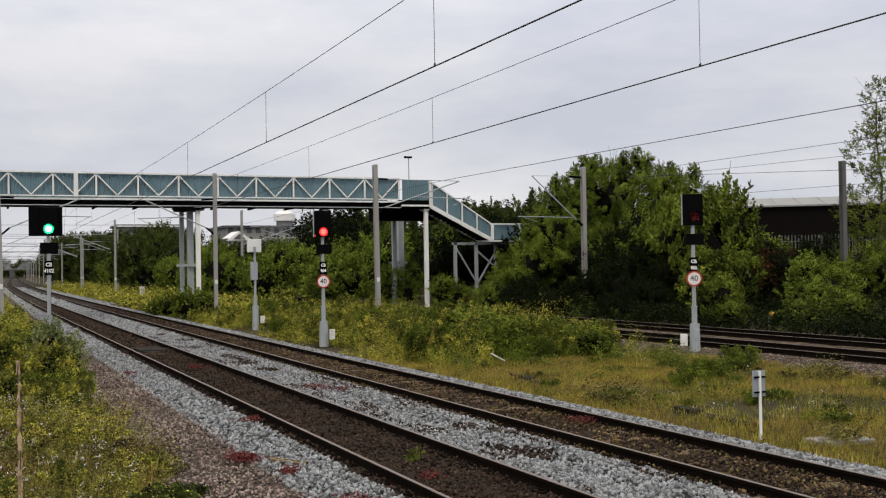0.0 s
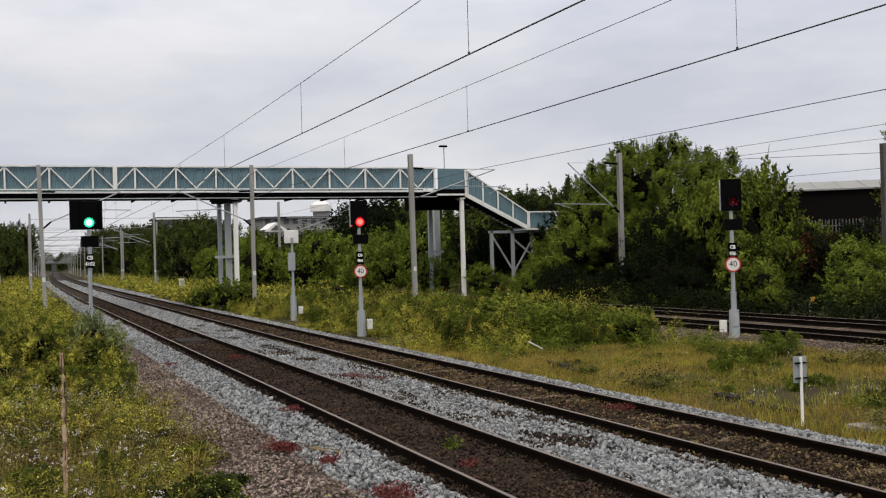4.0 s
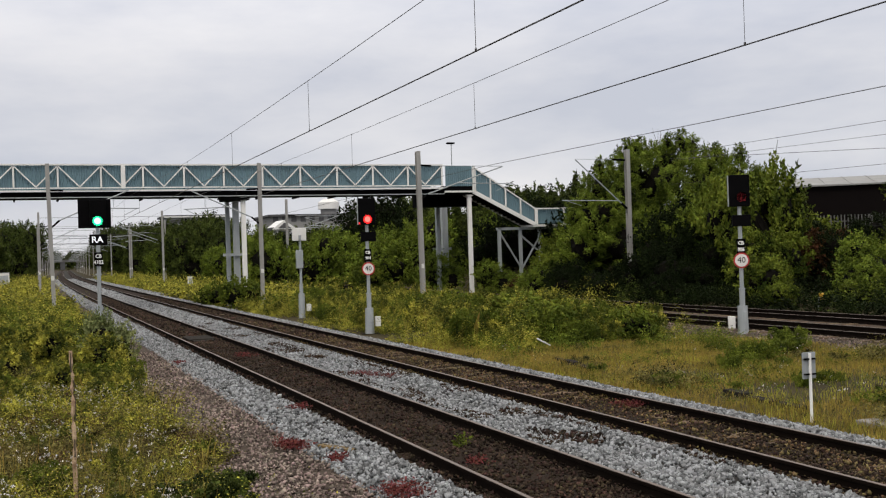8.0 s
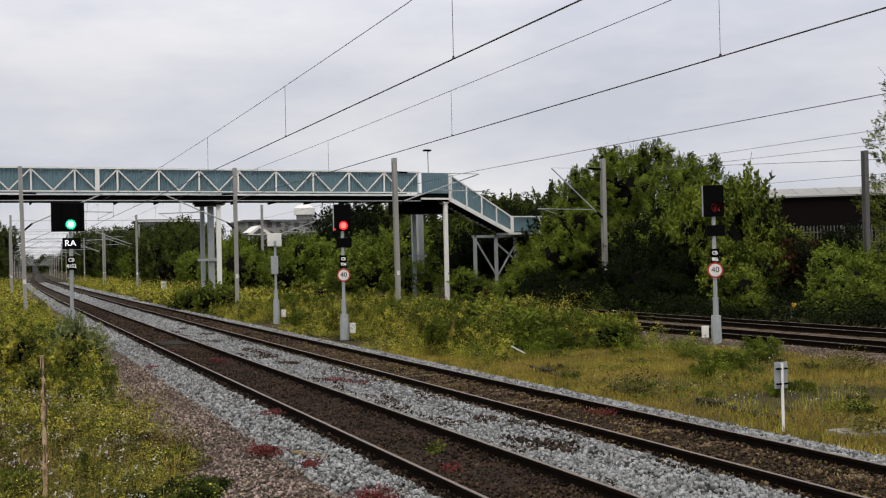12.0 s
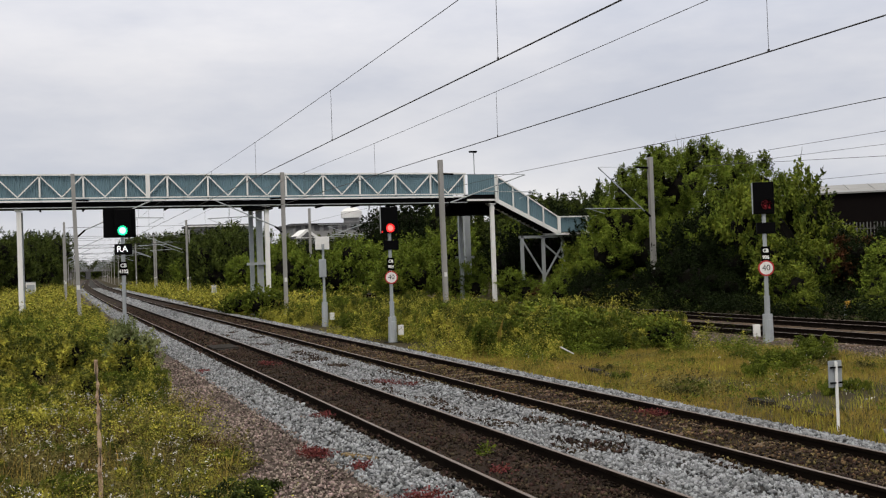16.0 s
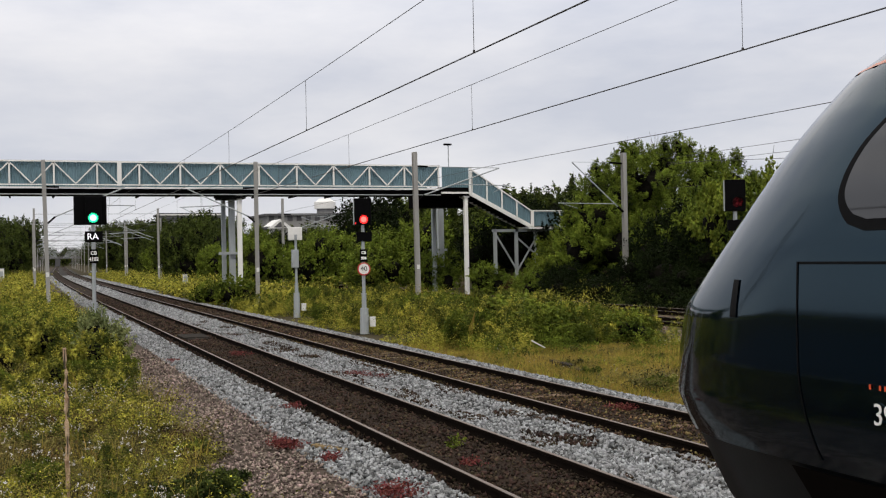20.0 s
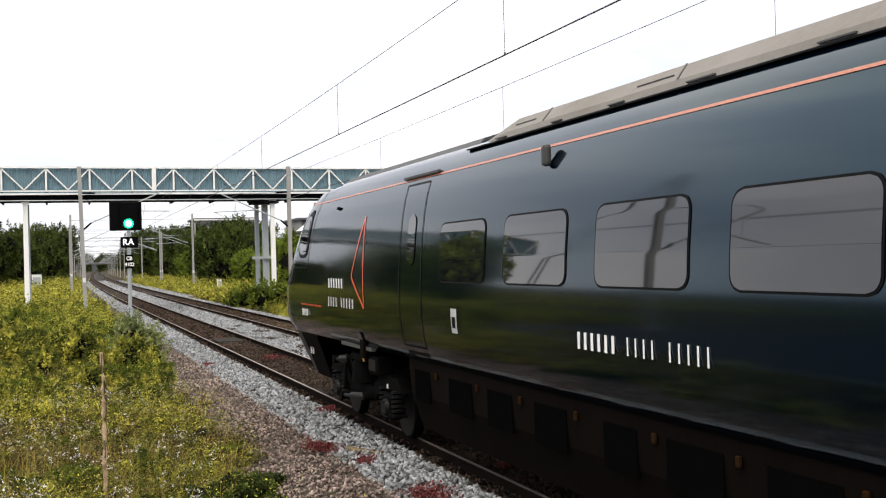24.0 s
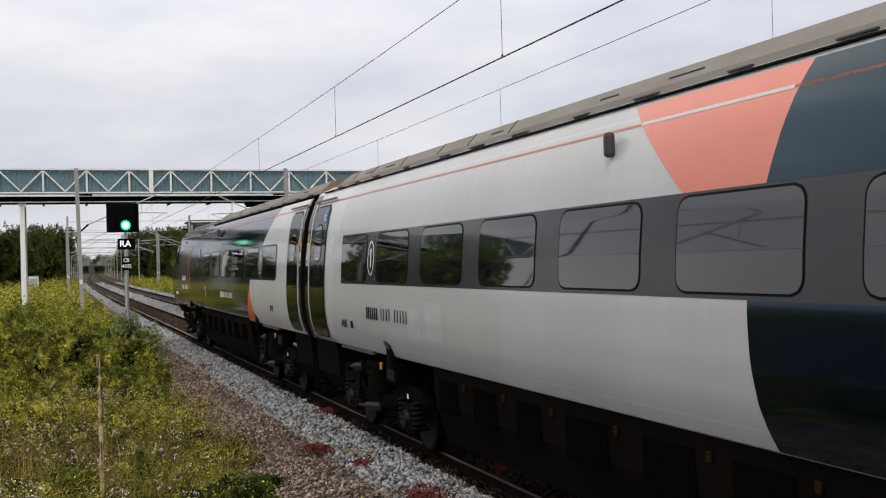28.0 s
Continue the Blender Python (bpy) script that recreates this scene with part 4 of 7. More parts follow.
def door(car, u_front, u_rear, strip_at, label):
    l, r = rounded((u_front + u_rear) / 2, (u_front - u_rear) / 2 + 0.03, 1.31, 3.46, 0.12)
    d = part("door", side_panel(1.31, 3.46, l, r, 0.010, 30), SEAL, car, label)
    l, r = rounded((u_front + u_rear) / 2, (u_front - u_rear) / 2, 1.33, 3.43, 0.10)
    part("door_leaf", side_panel(1.33, 3.43, l, r, 0.014, 30), DOOR_PAINT, d, smooth=True)
    m = (u_front + u_rear) / 2
    l, r = rounded(m, 0.245, 2.53, 3.15, 0.16)
    f = part("door_window", side_panel(2.53, 3.15, l, r, 0.017, 24), SEAL, d, "black window rubber")
    l, r = rounded(m, 0.222, 2.553, 3.127, 0.14)
    part("door_pane", side_panel(2.553, 3.127, l, r, 0.020, 24), GLASS, f)
    part("grab_bar", side_panel(2.585, 2.60, const(m + 0.15), const(m - 0.15), 0.024, 2), PALE, f)
    l, r = rounded(m, 0.27, 2.09, 2.48, 0.02)
    part("door_sign", side_panel(2.09, 2.48, l, r, 0.018, 10), GLASS, d, "dark display window in the door")
    part("door_lock", side_panel(1.62, 1.74, const(m + 0.34), const(m + 0.32), 0.018, 2), SEAL, d)
    part("grab_strip", side_panel(1.30, 3.50, const(strip_at + 0.032), const(strip_at - 0.032), 0.016), PALE, car, "pale upright strip")
    part("door_button", side_panel(2.50, 2.76, const(strip_at + 0.045), const(strip_at - 0.045), 0.019, 6), MIDGREY, car, "metal door button panel")
    part("button", side_panel(2.56, 2.64, const(strip_at + 0.028), const(strip_at - 0.028), 0.026, 4), YELLOW, car, "yellow door button")
    part("button_label", side_panel(2.76, 2.92, const(strip_at + 0.05), const(strip_at - 0.04), 0.020, 4), YELLOW, car, "faded yellow notice")
    part("drip_rail", box(B(), (-(half_width(3.5) + 0.02), m, 3.545), (0.035, (u_front - u_rear) + 0.5, 0.028), bevel=0.008), ROOF_GREY, car, "grey rain strip over the door")


def coil(x, y, z0, z1, r, turns=5):
    """A coil spring standing on end."""
    pts = [(x + r * math.cos(2 * math.pi * k / 10), y + r * math.sin(2 * math.pi * k / 10), z0 + (z1 - z0) * k / (10 * turns)) for k in range(10 * turns + 1)]
    return tube(pts, 0.022, n=5)


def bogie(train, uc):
    b = part("bogie", box(B(), (0, uc, 0.62), (2.0, 2.4, 0.16), bevel=0.03), BOGIE, train, "grimy bogie with underbody shade in its dark colour")
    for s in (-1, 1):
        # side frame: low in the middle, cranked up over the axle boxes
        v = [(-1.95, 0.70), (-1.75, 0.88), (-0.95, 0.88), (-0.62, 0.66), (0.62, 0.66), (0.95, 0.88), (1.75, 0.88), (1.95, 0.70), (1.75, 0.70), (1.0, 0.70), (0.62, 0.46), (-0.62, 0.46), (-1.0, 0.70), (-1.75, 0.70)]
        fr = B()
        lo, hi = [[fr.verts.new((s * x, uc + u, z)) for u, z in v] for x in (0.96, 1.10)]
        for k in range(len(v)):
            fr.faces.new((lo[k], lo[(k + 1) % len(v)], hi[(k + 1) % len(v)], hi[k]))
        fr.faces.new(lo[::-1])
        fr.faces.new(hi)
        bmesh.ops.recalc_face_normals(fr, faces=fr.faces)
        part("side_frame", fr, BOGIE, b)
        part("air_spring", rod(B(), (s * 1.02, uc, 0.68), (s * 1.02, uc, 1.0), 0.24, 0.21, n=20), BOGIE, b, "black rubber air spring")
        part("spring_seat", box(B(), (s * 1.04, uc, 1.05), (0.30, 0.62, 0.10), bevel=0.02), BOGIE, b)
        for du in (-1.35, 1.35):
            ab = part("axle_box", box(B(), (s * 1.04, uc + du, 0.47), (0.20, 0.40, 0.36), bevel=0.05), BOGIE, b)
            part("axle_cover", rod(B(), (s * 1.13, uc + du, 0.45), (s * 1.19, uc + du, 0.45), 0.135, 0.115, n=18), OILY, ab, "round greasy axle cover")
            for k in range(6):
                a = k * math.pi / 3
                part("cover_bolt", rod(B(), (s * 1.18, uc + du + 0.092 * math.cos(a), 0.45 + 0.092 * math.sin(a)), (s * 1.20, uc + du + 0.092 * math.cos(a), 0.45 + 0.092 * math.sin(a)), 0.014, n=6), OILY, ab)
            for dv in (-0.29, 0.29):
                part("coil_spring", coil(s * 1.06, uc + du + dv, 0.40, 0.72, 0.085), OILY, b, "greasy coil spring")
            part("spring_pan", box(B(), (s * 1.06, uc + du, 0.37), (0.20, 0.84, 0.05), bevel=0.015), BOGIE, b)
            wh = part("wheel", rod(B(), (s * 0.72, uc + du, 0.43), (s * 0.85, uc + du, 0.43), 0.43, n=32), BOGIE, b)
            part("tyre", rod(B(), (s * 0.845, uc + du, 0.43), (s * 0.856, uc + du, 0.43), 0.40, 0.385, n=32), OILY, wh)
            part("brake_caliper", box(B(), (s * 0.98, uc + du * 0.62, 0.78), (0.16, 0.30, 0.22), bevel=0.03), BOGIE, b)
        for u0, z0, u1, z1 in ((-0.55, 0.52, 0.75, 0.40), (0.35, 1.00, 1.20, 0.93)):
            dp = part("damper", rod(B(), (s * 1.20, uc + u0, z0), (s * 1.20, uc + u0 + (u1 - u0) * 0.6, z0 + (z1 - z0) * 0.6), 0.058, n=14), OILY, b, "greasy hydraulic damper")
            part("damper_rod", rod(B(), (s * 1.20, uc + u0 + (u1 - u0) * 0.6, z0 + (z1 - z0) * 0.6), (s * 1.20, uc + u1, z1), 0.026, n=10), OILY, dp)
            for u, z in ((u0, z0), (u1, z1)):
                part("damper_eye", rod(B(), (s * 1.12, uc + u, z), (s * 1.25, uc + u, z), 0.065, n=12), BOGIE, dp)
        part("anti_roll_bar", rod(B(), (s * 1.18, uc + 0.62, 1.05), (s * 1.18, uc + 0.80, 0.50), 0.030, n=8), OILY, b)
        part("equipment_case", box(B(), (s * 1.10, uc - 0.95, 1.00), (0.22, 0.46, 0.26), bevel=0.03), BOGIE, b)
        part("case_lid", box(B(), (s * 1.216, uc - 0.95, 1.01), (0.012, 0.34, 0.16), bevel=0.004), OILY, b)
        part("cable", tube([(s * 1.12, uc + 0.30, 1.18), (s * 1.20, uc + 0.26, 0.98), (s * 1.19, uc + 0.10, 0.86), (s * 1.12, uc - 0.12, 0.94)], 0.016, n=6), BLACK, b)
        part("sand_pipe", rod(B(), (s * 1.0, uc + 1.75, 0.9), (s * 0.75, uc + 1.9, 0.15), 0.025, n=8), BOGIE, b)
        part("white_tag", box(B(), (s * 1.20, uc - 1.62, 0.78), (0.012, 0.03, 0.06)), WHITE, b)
    tag = B()
    q = [tag.verts.new((x, uc - 0.55 + u, z)) for x in (-1.235, -1.215) for u, z in ((-0.04, 1.13), (0.04, 1.13), (0.022, 1.04), (-0.014, 1.03))]
    for k in ((0, 1, 2, 3), (7, 6, 5, 4), (0, 4, 5, 1), (1, 5, 6, 2), (2, 6, 7, 3), (3, 7, 4, 0)):
        tag.faces.new([q[n] for n in k])
    bmesh.ops.recalc_face_normals(tag, faces=tag.faces)
    part("yellow_tag", tag, YELLOW, b, "small hanging yellow tag")


def roof_fairing(car, u0, u1, seed):
    bm = B()
    prof = [(-1.0, 3.70), (-0.96, 3.80), (-0.80, 3.945), (-0.5, 3.99), (0.5, 3.99), (0.80, 3.945), (0.96, 3.80), (1.0, 3.70)]
    rows = [[bm.verts.new((x * 0.98, u0 + 0.1, 3.70 + (z - 3.70) * 0.05)) for x, z in prof]]
    for u in [u0 - 0.85 - (u0 - 0.85 - u1) * i / 8 for i in range(9)]:
        rows.append([bm.verts.new((x, u, z)) for x, z in prof])
    for a, b in zip(rows, rows[1:]):
        for i in range(len(prof) - 1):
            bm.faces.new((a[i], a[i + 1], b[i + 1], b[i]))
    bm.faces.new(rows[-1])
    bmesh.ops.recalc_face_normals(bm, faces=bm.faces)
    fr = part("roof_fairing", bm, ROOF_GREY, car, "dirty grey roof fairing")
    rnd = random.Random(seed)
    u = u0 - 1.0
    while u > u1 + 0.4:
        part("hinge", box(B(), (-0.992, u + 0.2, 3.752), (0.02, rnd.uniform(0.2, 0.45), 0.012)), DARK_ROOF, fr)
        if rnd.random() < 0.4:
            part("seam", bar(B(), (-0.963, u + 0.55, 3.806), (-0.80, u + 0.66, 3.950), 0.012, 0.006), DARK_ROOF, fr)
        if rnd.random() < 0.5:
            part("panel_lip", bar(B(), (-0.90, u, 3.860), (-0.90, u - rnd.uniform(0.3, 0.6), 3.860), 0.012, 0.010), DARK_ROOF, fr)
        u -= rnd.uniform(1.0, 1.5)
    part("gutter", box(B(), (-1.045, (u0 + u1) / 2, 3.705), (0.05, u0 - u1, 0.012)), SEAL, car, "black gutter line")


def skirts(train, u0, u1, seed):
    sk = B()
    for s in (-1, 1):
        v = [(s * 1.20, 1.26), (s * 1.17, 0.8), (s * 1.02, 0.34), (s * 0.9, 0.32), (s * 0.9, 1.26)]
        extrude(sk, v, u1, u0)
    k = part("underframe_skirt", sk, SKIRT, train, "dirty brown underframe skirt with underbody shade in its colour")
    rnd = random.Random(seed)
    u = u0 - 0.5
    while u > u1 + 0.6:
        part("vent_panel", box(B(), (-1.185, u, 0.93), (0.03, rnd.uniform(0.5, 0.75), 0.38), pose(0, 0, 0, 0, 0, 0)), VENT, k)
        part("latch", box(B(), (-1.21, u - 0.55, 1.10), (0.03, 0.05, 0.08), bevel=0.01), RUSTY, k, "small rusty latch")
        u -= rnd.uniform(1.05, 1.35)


def build_train():
    tr = thing("express_train", (5.41, 0, 0), "dark blue and pale grey express train leaving along the near track", "train")
    # leading coach
    car = part("leading_coach", ring_body(-1.7, -20.2), PAINT, tr, "dark blue glossy coach body", smooth=True)
    zs = [1.25 + (3.88 - 1.25) * i / 66 for i in range(67)]
    nose = part("cab_nose", rows_mesh(nose_rows(zs, n=72)), PAINT, tr, "dark blue rounded streamlined nose", smooth=True)
    part("valance", rows_mesh(nose_rows([0.45, 0.6, 0.8, 1.0, 1.24], -0.015, back=-0.40)), NOSE_DULL, tr, "dark dull lower nose fairing", smooth=True)
    part("skirt_patch", nose_patch(0.46, 1.22, lambda z: 0.62 + 0.5 * max(0.0, z - 0.9), const(-0.42), 0.006), SKIRT, tr, "black skirt behind the nose")
    for du in (0.0, 0.16):
        part("white_mark", box(B(), (-1.10, 0.40 - du, 0.92), (0.02, 0.04, 0.13)), WHITE, tr)
    # windscreen and cab side window
    part("windscreen", rows_mesh(nose_rows([2.62, 2.8, 3.0, 3.2, 3.4, 3.55], 0.006, 0.42, 0.58), False), GLASS, nose, "raked dark windscreen", smooth=True)

    def cab_l(z):
        return 0.21 - 0.68 * (max(0.0, z - 2.74) / 0.64) ** 2.0

    def cab_r(z):
        return -0.49 - 0.24 * (z - 2.65)

    def pinch(z, z0, z1, r=0.20, top=0.055):
        d = max(0.0, r - (z - z0)) / r
        e = max(0.0, top - (z1 - z)) / top
        return r * (1 - math.sqrt(max(0.0, 1 - d * d))) + top * (1 - math.sqrt(max(0.0, 1 - e * e)))

    cw = part("cab_window", nose_patch(2.58, 3.40, lambda z: cab_l(z) - pinch(z, 2.58, 3.40), lambda z: cab_r(z) + pinch(z, 2.58, 3.40), 0.010), SEAL, nose, "black framed cab side window")
    part("pane", nose_patch(2.64, 3.29, lambda z: cab_l(z) - 0.05 - pinch(z, 2.64, 3.29, 0.17), lambda z: cab_r(z) + 0.05 + pinch(z, 2.64, 3.29, 0.17), 0.014), GLASS, cw)
    for grow, material, off in ((0.014, SEAL, 0.016), (0.0, GLASS, 0.019)):
        part("rear_light", nose_patch(2.70 - grow, 3.20 + grow, lambda z: -0.16 - 0.14 * (z - 2.70) - 1.25 * max(0.0, z - 3.04) + grow, lambda z: cab_r(z) + 0.10 - grow, off), material, cw, "opening rear pane")
    for k in range(14):
        z = 2.70 + 0.045 * k
        part("frame_screw", nose_patch(z, z + 0.008, lambda z: cab_r(z) + 0.030, lambda z: cab_r(z) + 0.022, 0.0125), DULL_METAL, cw)
    part("headlamp", nose_patch(2.08, 2.31, const(1.13), const(1.065), 0.005), SEAL, nose)
    for z0, z1, ul, ur in ((2.405, 2.42, 0.50, -0.45),):
        part("panel_seam", nose_patch(z0, z1, const(ul), const(ur), 0.006), SEAL, nose)
    part("panel_seam", nose_patch(1.3, 2.42, lambda z: 0.52 - 0.12 * max(0.0, 1.7 - z), lambda z: 0.508 - 0.12 * max(0.0, 1.7 - z), 0.004), SEAL, nose)
    part("body_seam", side_panel(2.42, 3.66, lambda z: -0.475 - 0.44 * (z - 2.42) + 0.5 * max(0.0, 2.52 - z), lambda z: -0.50 - 0.44 * (z - 2.42) + 0.5 * max(0.0, 2.52 - z), 0.006), SEAL, nose)
    part("low_roof", rows_mesh(nose_rows([3.82, 3.87, 3.93, 3.96], -0.05)), DARK_ROOF, nose, "dark front roof", smooth=True)
    part("front_roof", extrude(B(), [(-0.95, 3.70), (-0.8, 3.86), (-0.4, 3.94), (0.4, 3.94), (0.8, 3.86), (0.95, 3.70)], -7.4, -1.5), DARK_ROOF, car, "dark low front roof")
    part("small_grab", box(B(), (-(half_width(3.33) + 0.02), -2.35, 3.33), (0.04, 0.11, 0.045), bevel=0.01), SEAL, car)
    stripe = part("orange_stripe", side_panel(3.485, 3.508, const(-1.2), const(-20.1), 0.006), LINE, car, "thin orange line below the roof")
    part("nose_line", nose_patch(3.486, 3.508, const(0.72), const(-1.2), 0.004), LINE, nose, "orange line along the cab roof")
    # open triangle outline
    tri = [(-4.03, 3.13), (-3.44, 2.27), (-4.10, 1.83)]
    for (ua, za), (ub, zb) in zip(tri, tri[1:] + tri[:1]):
        bm = B()
        n = 10
        for i in range(n):
            f0, f1 = i / n, (i + 1) / n
            pts = []
            d = Vector((ub - ua, zb - za)).normalized()
            nx, nz = -d.y * 0.022, d.x * 0.022
            for f, s in ((f0, 1), (f1, 1), (f1, -1), (f0, -1)):
                u, z = ua + (ub - ua) * f + s * nx, za + (zb - za) * f + s * nz
                pts.append(bm.verts.new((-(half_width(z) + 0.007), u, z)))
            bm.faces.new(pts)
        part("triangle_line", bm, ORANGE, car, "orange triangle outline")
    word_bars(car, "brand_bar", -2.05, 2.165, "xxxxxx", 0.145, 0.158, 0.055, LETTER)
    word_bars(car, "brand_bar", -2.00, 1.875, "xxxx xxxxx", 0.145, 0.160, 0.026, LETTER)
    text_part("unit_number", "390 138", 0.16, pose(-(half_width(1.63) + 0.018), -0.04, 1.63, 90, 0, -90), LETTER, car, stretch=0.9)
    word_bars(car, "small_red_bar", -0.02, 1.775, "x xxxxxxxxxx xxx xxxxxxxxxx xx xxxxx xxxxxxx", 0.026, 0.0345, 0.011, ORANGE)
    # crew door
    for u in (-5.75, -6.60):
        part("door_seam", side_panel(1.42, 3.43, const(u + 0.012), const(u - 0.012), 0.006), SEAL, car)
    for z in (1.42, 3.42):
        part("door_seam", side_panel(z, z + 0.02, const(-5.75), const(-6.60), 0.006), SEAL, car)
    l, r = rounded(-6.2, 0.14, 2.42, 3.05, 0.12)
    part("crew_door_window", side_panel(2.42, 3.05, l, r, 0.01, 16), GLASS, car)
    part("drip_rail", box(B(), (-(half_width(3.52) + 0.02), -6.2, 3.53), (0.04, 1.3, 0.03)), DARK_ROOF, car)
    part("step_vent", side_panel(1.32, 1.36, const(-5.8), const(-6.6), 0.006), SEAL, car)
    part("plug_socket", side_panel(1.68, 1.95, const(-7.62), const(-7.80), 0.008), PALE, car)
    part("socket_cover", side_panel(1.74, 1.86, const(-7.66), const(-7.76), 0.012), SEAL, car)
    part("camera_pod", box(B(), (-(half_width(3.36) + 0.05), -9.92, 3.40), (0.08, 0.09, 0.20), bevel=0.03), DARK_ROOF, car, "small black camera pod")
    for uc in (-7.92, -9.75, -11.62, -13.45, -15.36, -17.28):
        window(car, uc)
    word_bars(car, "brand_bar", -10.62, 1.79, "xxxxxx", 0.14, 0.115, 0.040, LETTER)
    word_bars(car, "brand_bar", -11.42, 1.79, "xxxx xxxxx", 0.14, 0.118, 0.018, LETTER)
    # livery: charcoal band, pale tail, orange corner
    part("window_band", side_panel(2.20, 2.92, const(-14.6), rounded(-17.0, 1.04, 2.20, 2.92, 0.16)[1], 0.0045, 16), CHARCOAL, car, "charcoal band round the windows")
    part("pale_upper", side_panel(2.92, 3.66, lambda z: -16.39 - (z - 2.92) * 1.55, const(-20.05), 0.003), PALE, car, "pale grey upper tail panel")
    part("pale_rear", side_panel(2.20, 2.92, const(-17.8), const(-20.05), 0.003), PALE, car, "pale grey panel")
    part("pale_lower", side_panel(1.26, 2.20, lambda z: -15.0 + 0.42 * (z - 1.95) - 0.9 * max(0.0, z - 1.95) if z > 1.95 else -15.0 - 0.50 * (1.95 - z), const(-20.05), 0.003), PALE, car, "pale grey lower tail panel")
    part("orange_corner", side_panel(1.26, 1.95, lambda z: -14.95 + 1.0 * (1.95 - z), lambda z: -15.0 - 0.50 * (1.95 - z), 0.004), ORANGE, car, "bright orange corner panel")
    oval_one(car, -16.33)
    text_part("coach_number", "69138", 0.17, pose(-(half_width(1.64) + 0.018), -17.32, 1.64, 90, 0, -90), SEAL, car, stretch=0.7)
    part("data_panel", side_panel(1.82, 2.08, const(-16.4), const(-16.62), 0.006), MIDGREY, car)
    for u in (-3.66, -15.35):
        lp = part("lift_point", box(B(), (-1.26, u, 1.26), (0.06, 0.20, 0.34), bevel=0.02), SKIRT, car, "dark jacking bracket")
        part("bracket_plate", side_panel(1.26, 1.46, lambda z: u + 0.11, lambda z: u - 0.11 + 0.25 * max(0.0, z - 1.30), 0.024, 4), DULL_METAL, lp, "bright scuffed plate")
    door(car, -19.05, -19.93, -20.00, "charcoal plug door with a small window")
    part("rear_end", side_panel(1.26, 3.66, const(-20.05), const(-20.20), 0.004), DOOR_PAINT, car, "black coach end")
    part("coach_letter_panel", side_panel(2.47, 2.87, const(-20.04), const(-20.19), 0.012), PALE, car)
    text_part("coach_letter", "K", 0.19, pose(-(half_width(2.78) + 0.022), -20.06, 2.775, 90, 0, -90), SEAL, car, stretch=0.8)
    part("yellow_label", side_panel(2.88, 3.00, const(-20.06), const(-20.14), 0.012), YELLOW, car)
    part("panel_slot", side_panel(2.52, 2.56, const(-20.08), const(-20.16), 0.015, 2), SEAL, car)
    oval_one(car, -19.82, zc=2.745, a=0.055, b=0.085)
    roof_fairing(car, -7.5, -20.46, 3)
    skirts(tr, -5.6, -14.2, 1)
    part("rear_skirt", extrude(B(), [(-1.19, 1.26), (-1.15, 0.7), (-0.9, 0.4), (0.9, 0.4), (1.15, 0.7), (1.19, 1.26)], -20.15, -18.9), SKIRT, tr)
    bogie(tr, -3.0)
    bogie(tr, -16.6)
    for u0, u1 in ((-14.9, -18.2), (-1.4, -4.6)):
        part("bogie_valance", box(B(), (-1.22, (u0 + u1) / 2 - 0.2, 1.235), (0.06, 1.7, 0.05)), DULL_METAL, tr, "scuffed metal edge over the bogie")
    part("end_wall", extrude(B(), [(-1.23, 1.24), (-1.365, 1.8), (-1.365, 2.2), (-1.33, 2.7), (-1.25, 3.25), (-1.06, 3.70), (1.06, 3.70), (1.25, 3.25), (1.33, 2.7), (1.365, 2.2), (1.365, 1.8), (1.23, 1.24)], -20.235, -20.205), SEAL, tr, "black coach end wall")
    # gangway between the coaches
    part("gangway", box(B(), (0, -20.38, 2.4), (1.5, 0.5, 2.5), bevel=0.05), SEAL, tr, "black folded gangway")
    part("gangway_hood", extrude(B(), [(-0.985, 3.70), (-0.94, 3.79), (-0.78, 3.93), (-0.5, 3.97), (0.5, 3.97), (0.78, 3.93), (0.94, 3.79), (0.985, 3.70)], -20.53, -20.465), GANGWAY, tr, "dirty tan hood over the gangway")
    part("gangway_panel", box(B(), (-0.98, -20.375, 3.42), (0.03, 0.27, 0.42), bevel=0.012), GANGWAY, tr, "dirty tan end panel with bolts")
    for du in (-0.09, 0.09):
        for z in (3.28, 3.56):
            part("panel_bolt", rod(B(), (-0.99, -20.375 + du, z), (-1.005, -20.375 + du, z), 0.012, n=6), SEAL, tr)
    cable = tube([(-0.95, -20.28 - 0.2 * i / 10, 3.0 - 1.9 * math.sin(math.pi * i / 10) ** 0.8) for i in range(11)], 0.02)
    part("jumper_cable", cable, BLACK, tr)
    # second coach
    c2 = part("second_coach", ring_body(-20.55, -44.2), PALE, tr, "pale grey coach body", smooth=True)
    part("front_end", side_panel(1.26, 3.66, const(-20.56), const(-20.95), 0.003), DOOR_PAINT, c2)
    for u0, u1, z0, z1 in ((-26.10, -26.58, 1.53, 1.93), (-26.80, -27.36, 1.58, 2.03)):
        l, r = rounded((u0 + u1) / 2, (u0 - u1) / 2, z0, z1, 0.10)
        part("faded_patch", side_panel(z0, z1, l, r, 0.0040, 14), FADED, c2, "pale faded square patch", smooth=True)
    part("pale_blue_patch", side_panel(2.64, 2.93, const(-22.24), const(-22.50), 0.0036), PALE_BLUE, c2, "pale blue square patch")
    part("coach_letter_panel", side_panel(2.47, 2.87, const(-20.63), const(-20.80), 0.012), PALE, c2)
    text_part("coach_letter", "J", 0.19, pose(-(half_width(2.78) + 0.022), -20.66, 2.775, 90, 0, -90), SEAL, c2, stretch=0.8)
    part("yellow_label", side_panel(2.88, 3.02, const(-20.68), const(-20.76), 0.012), YELLOW, c2)
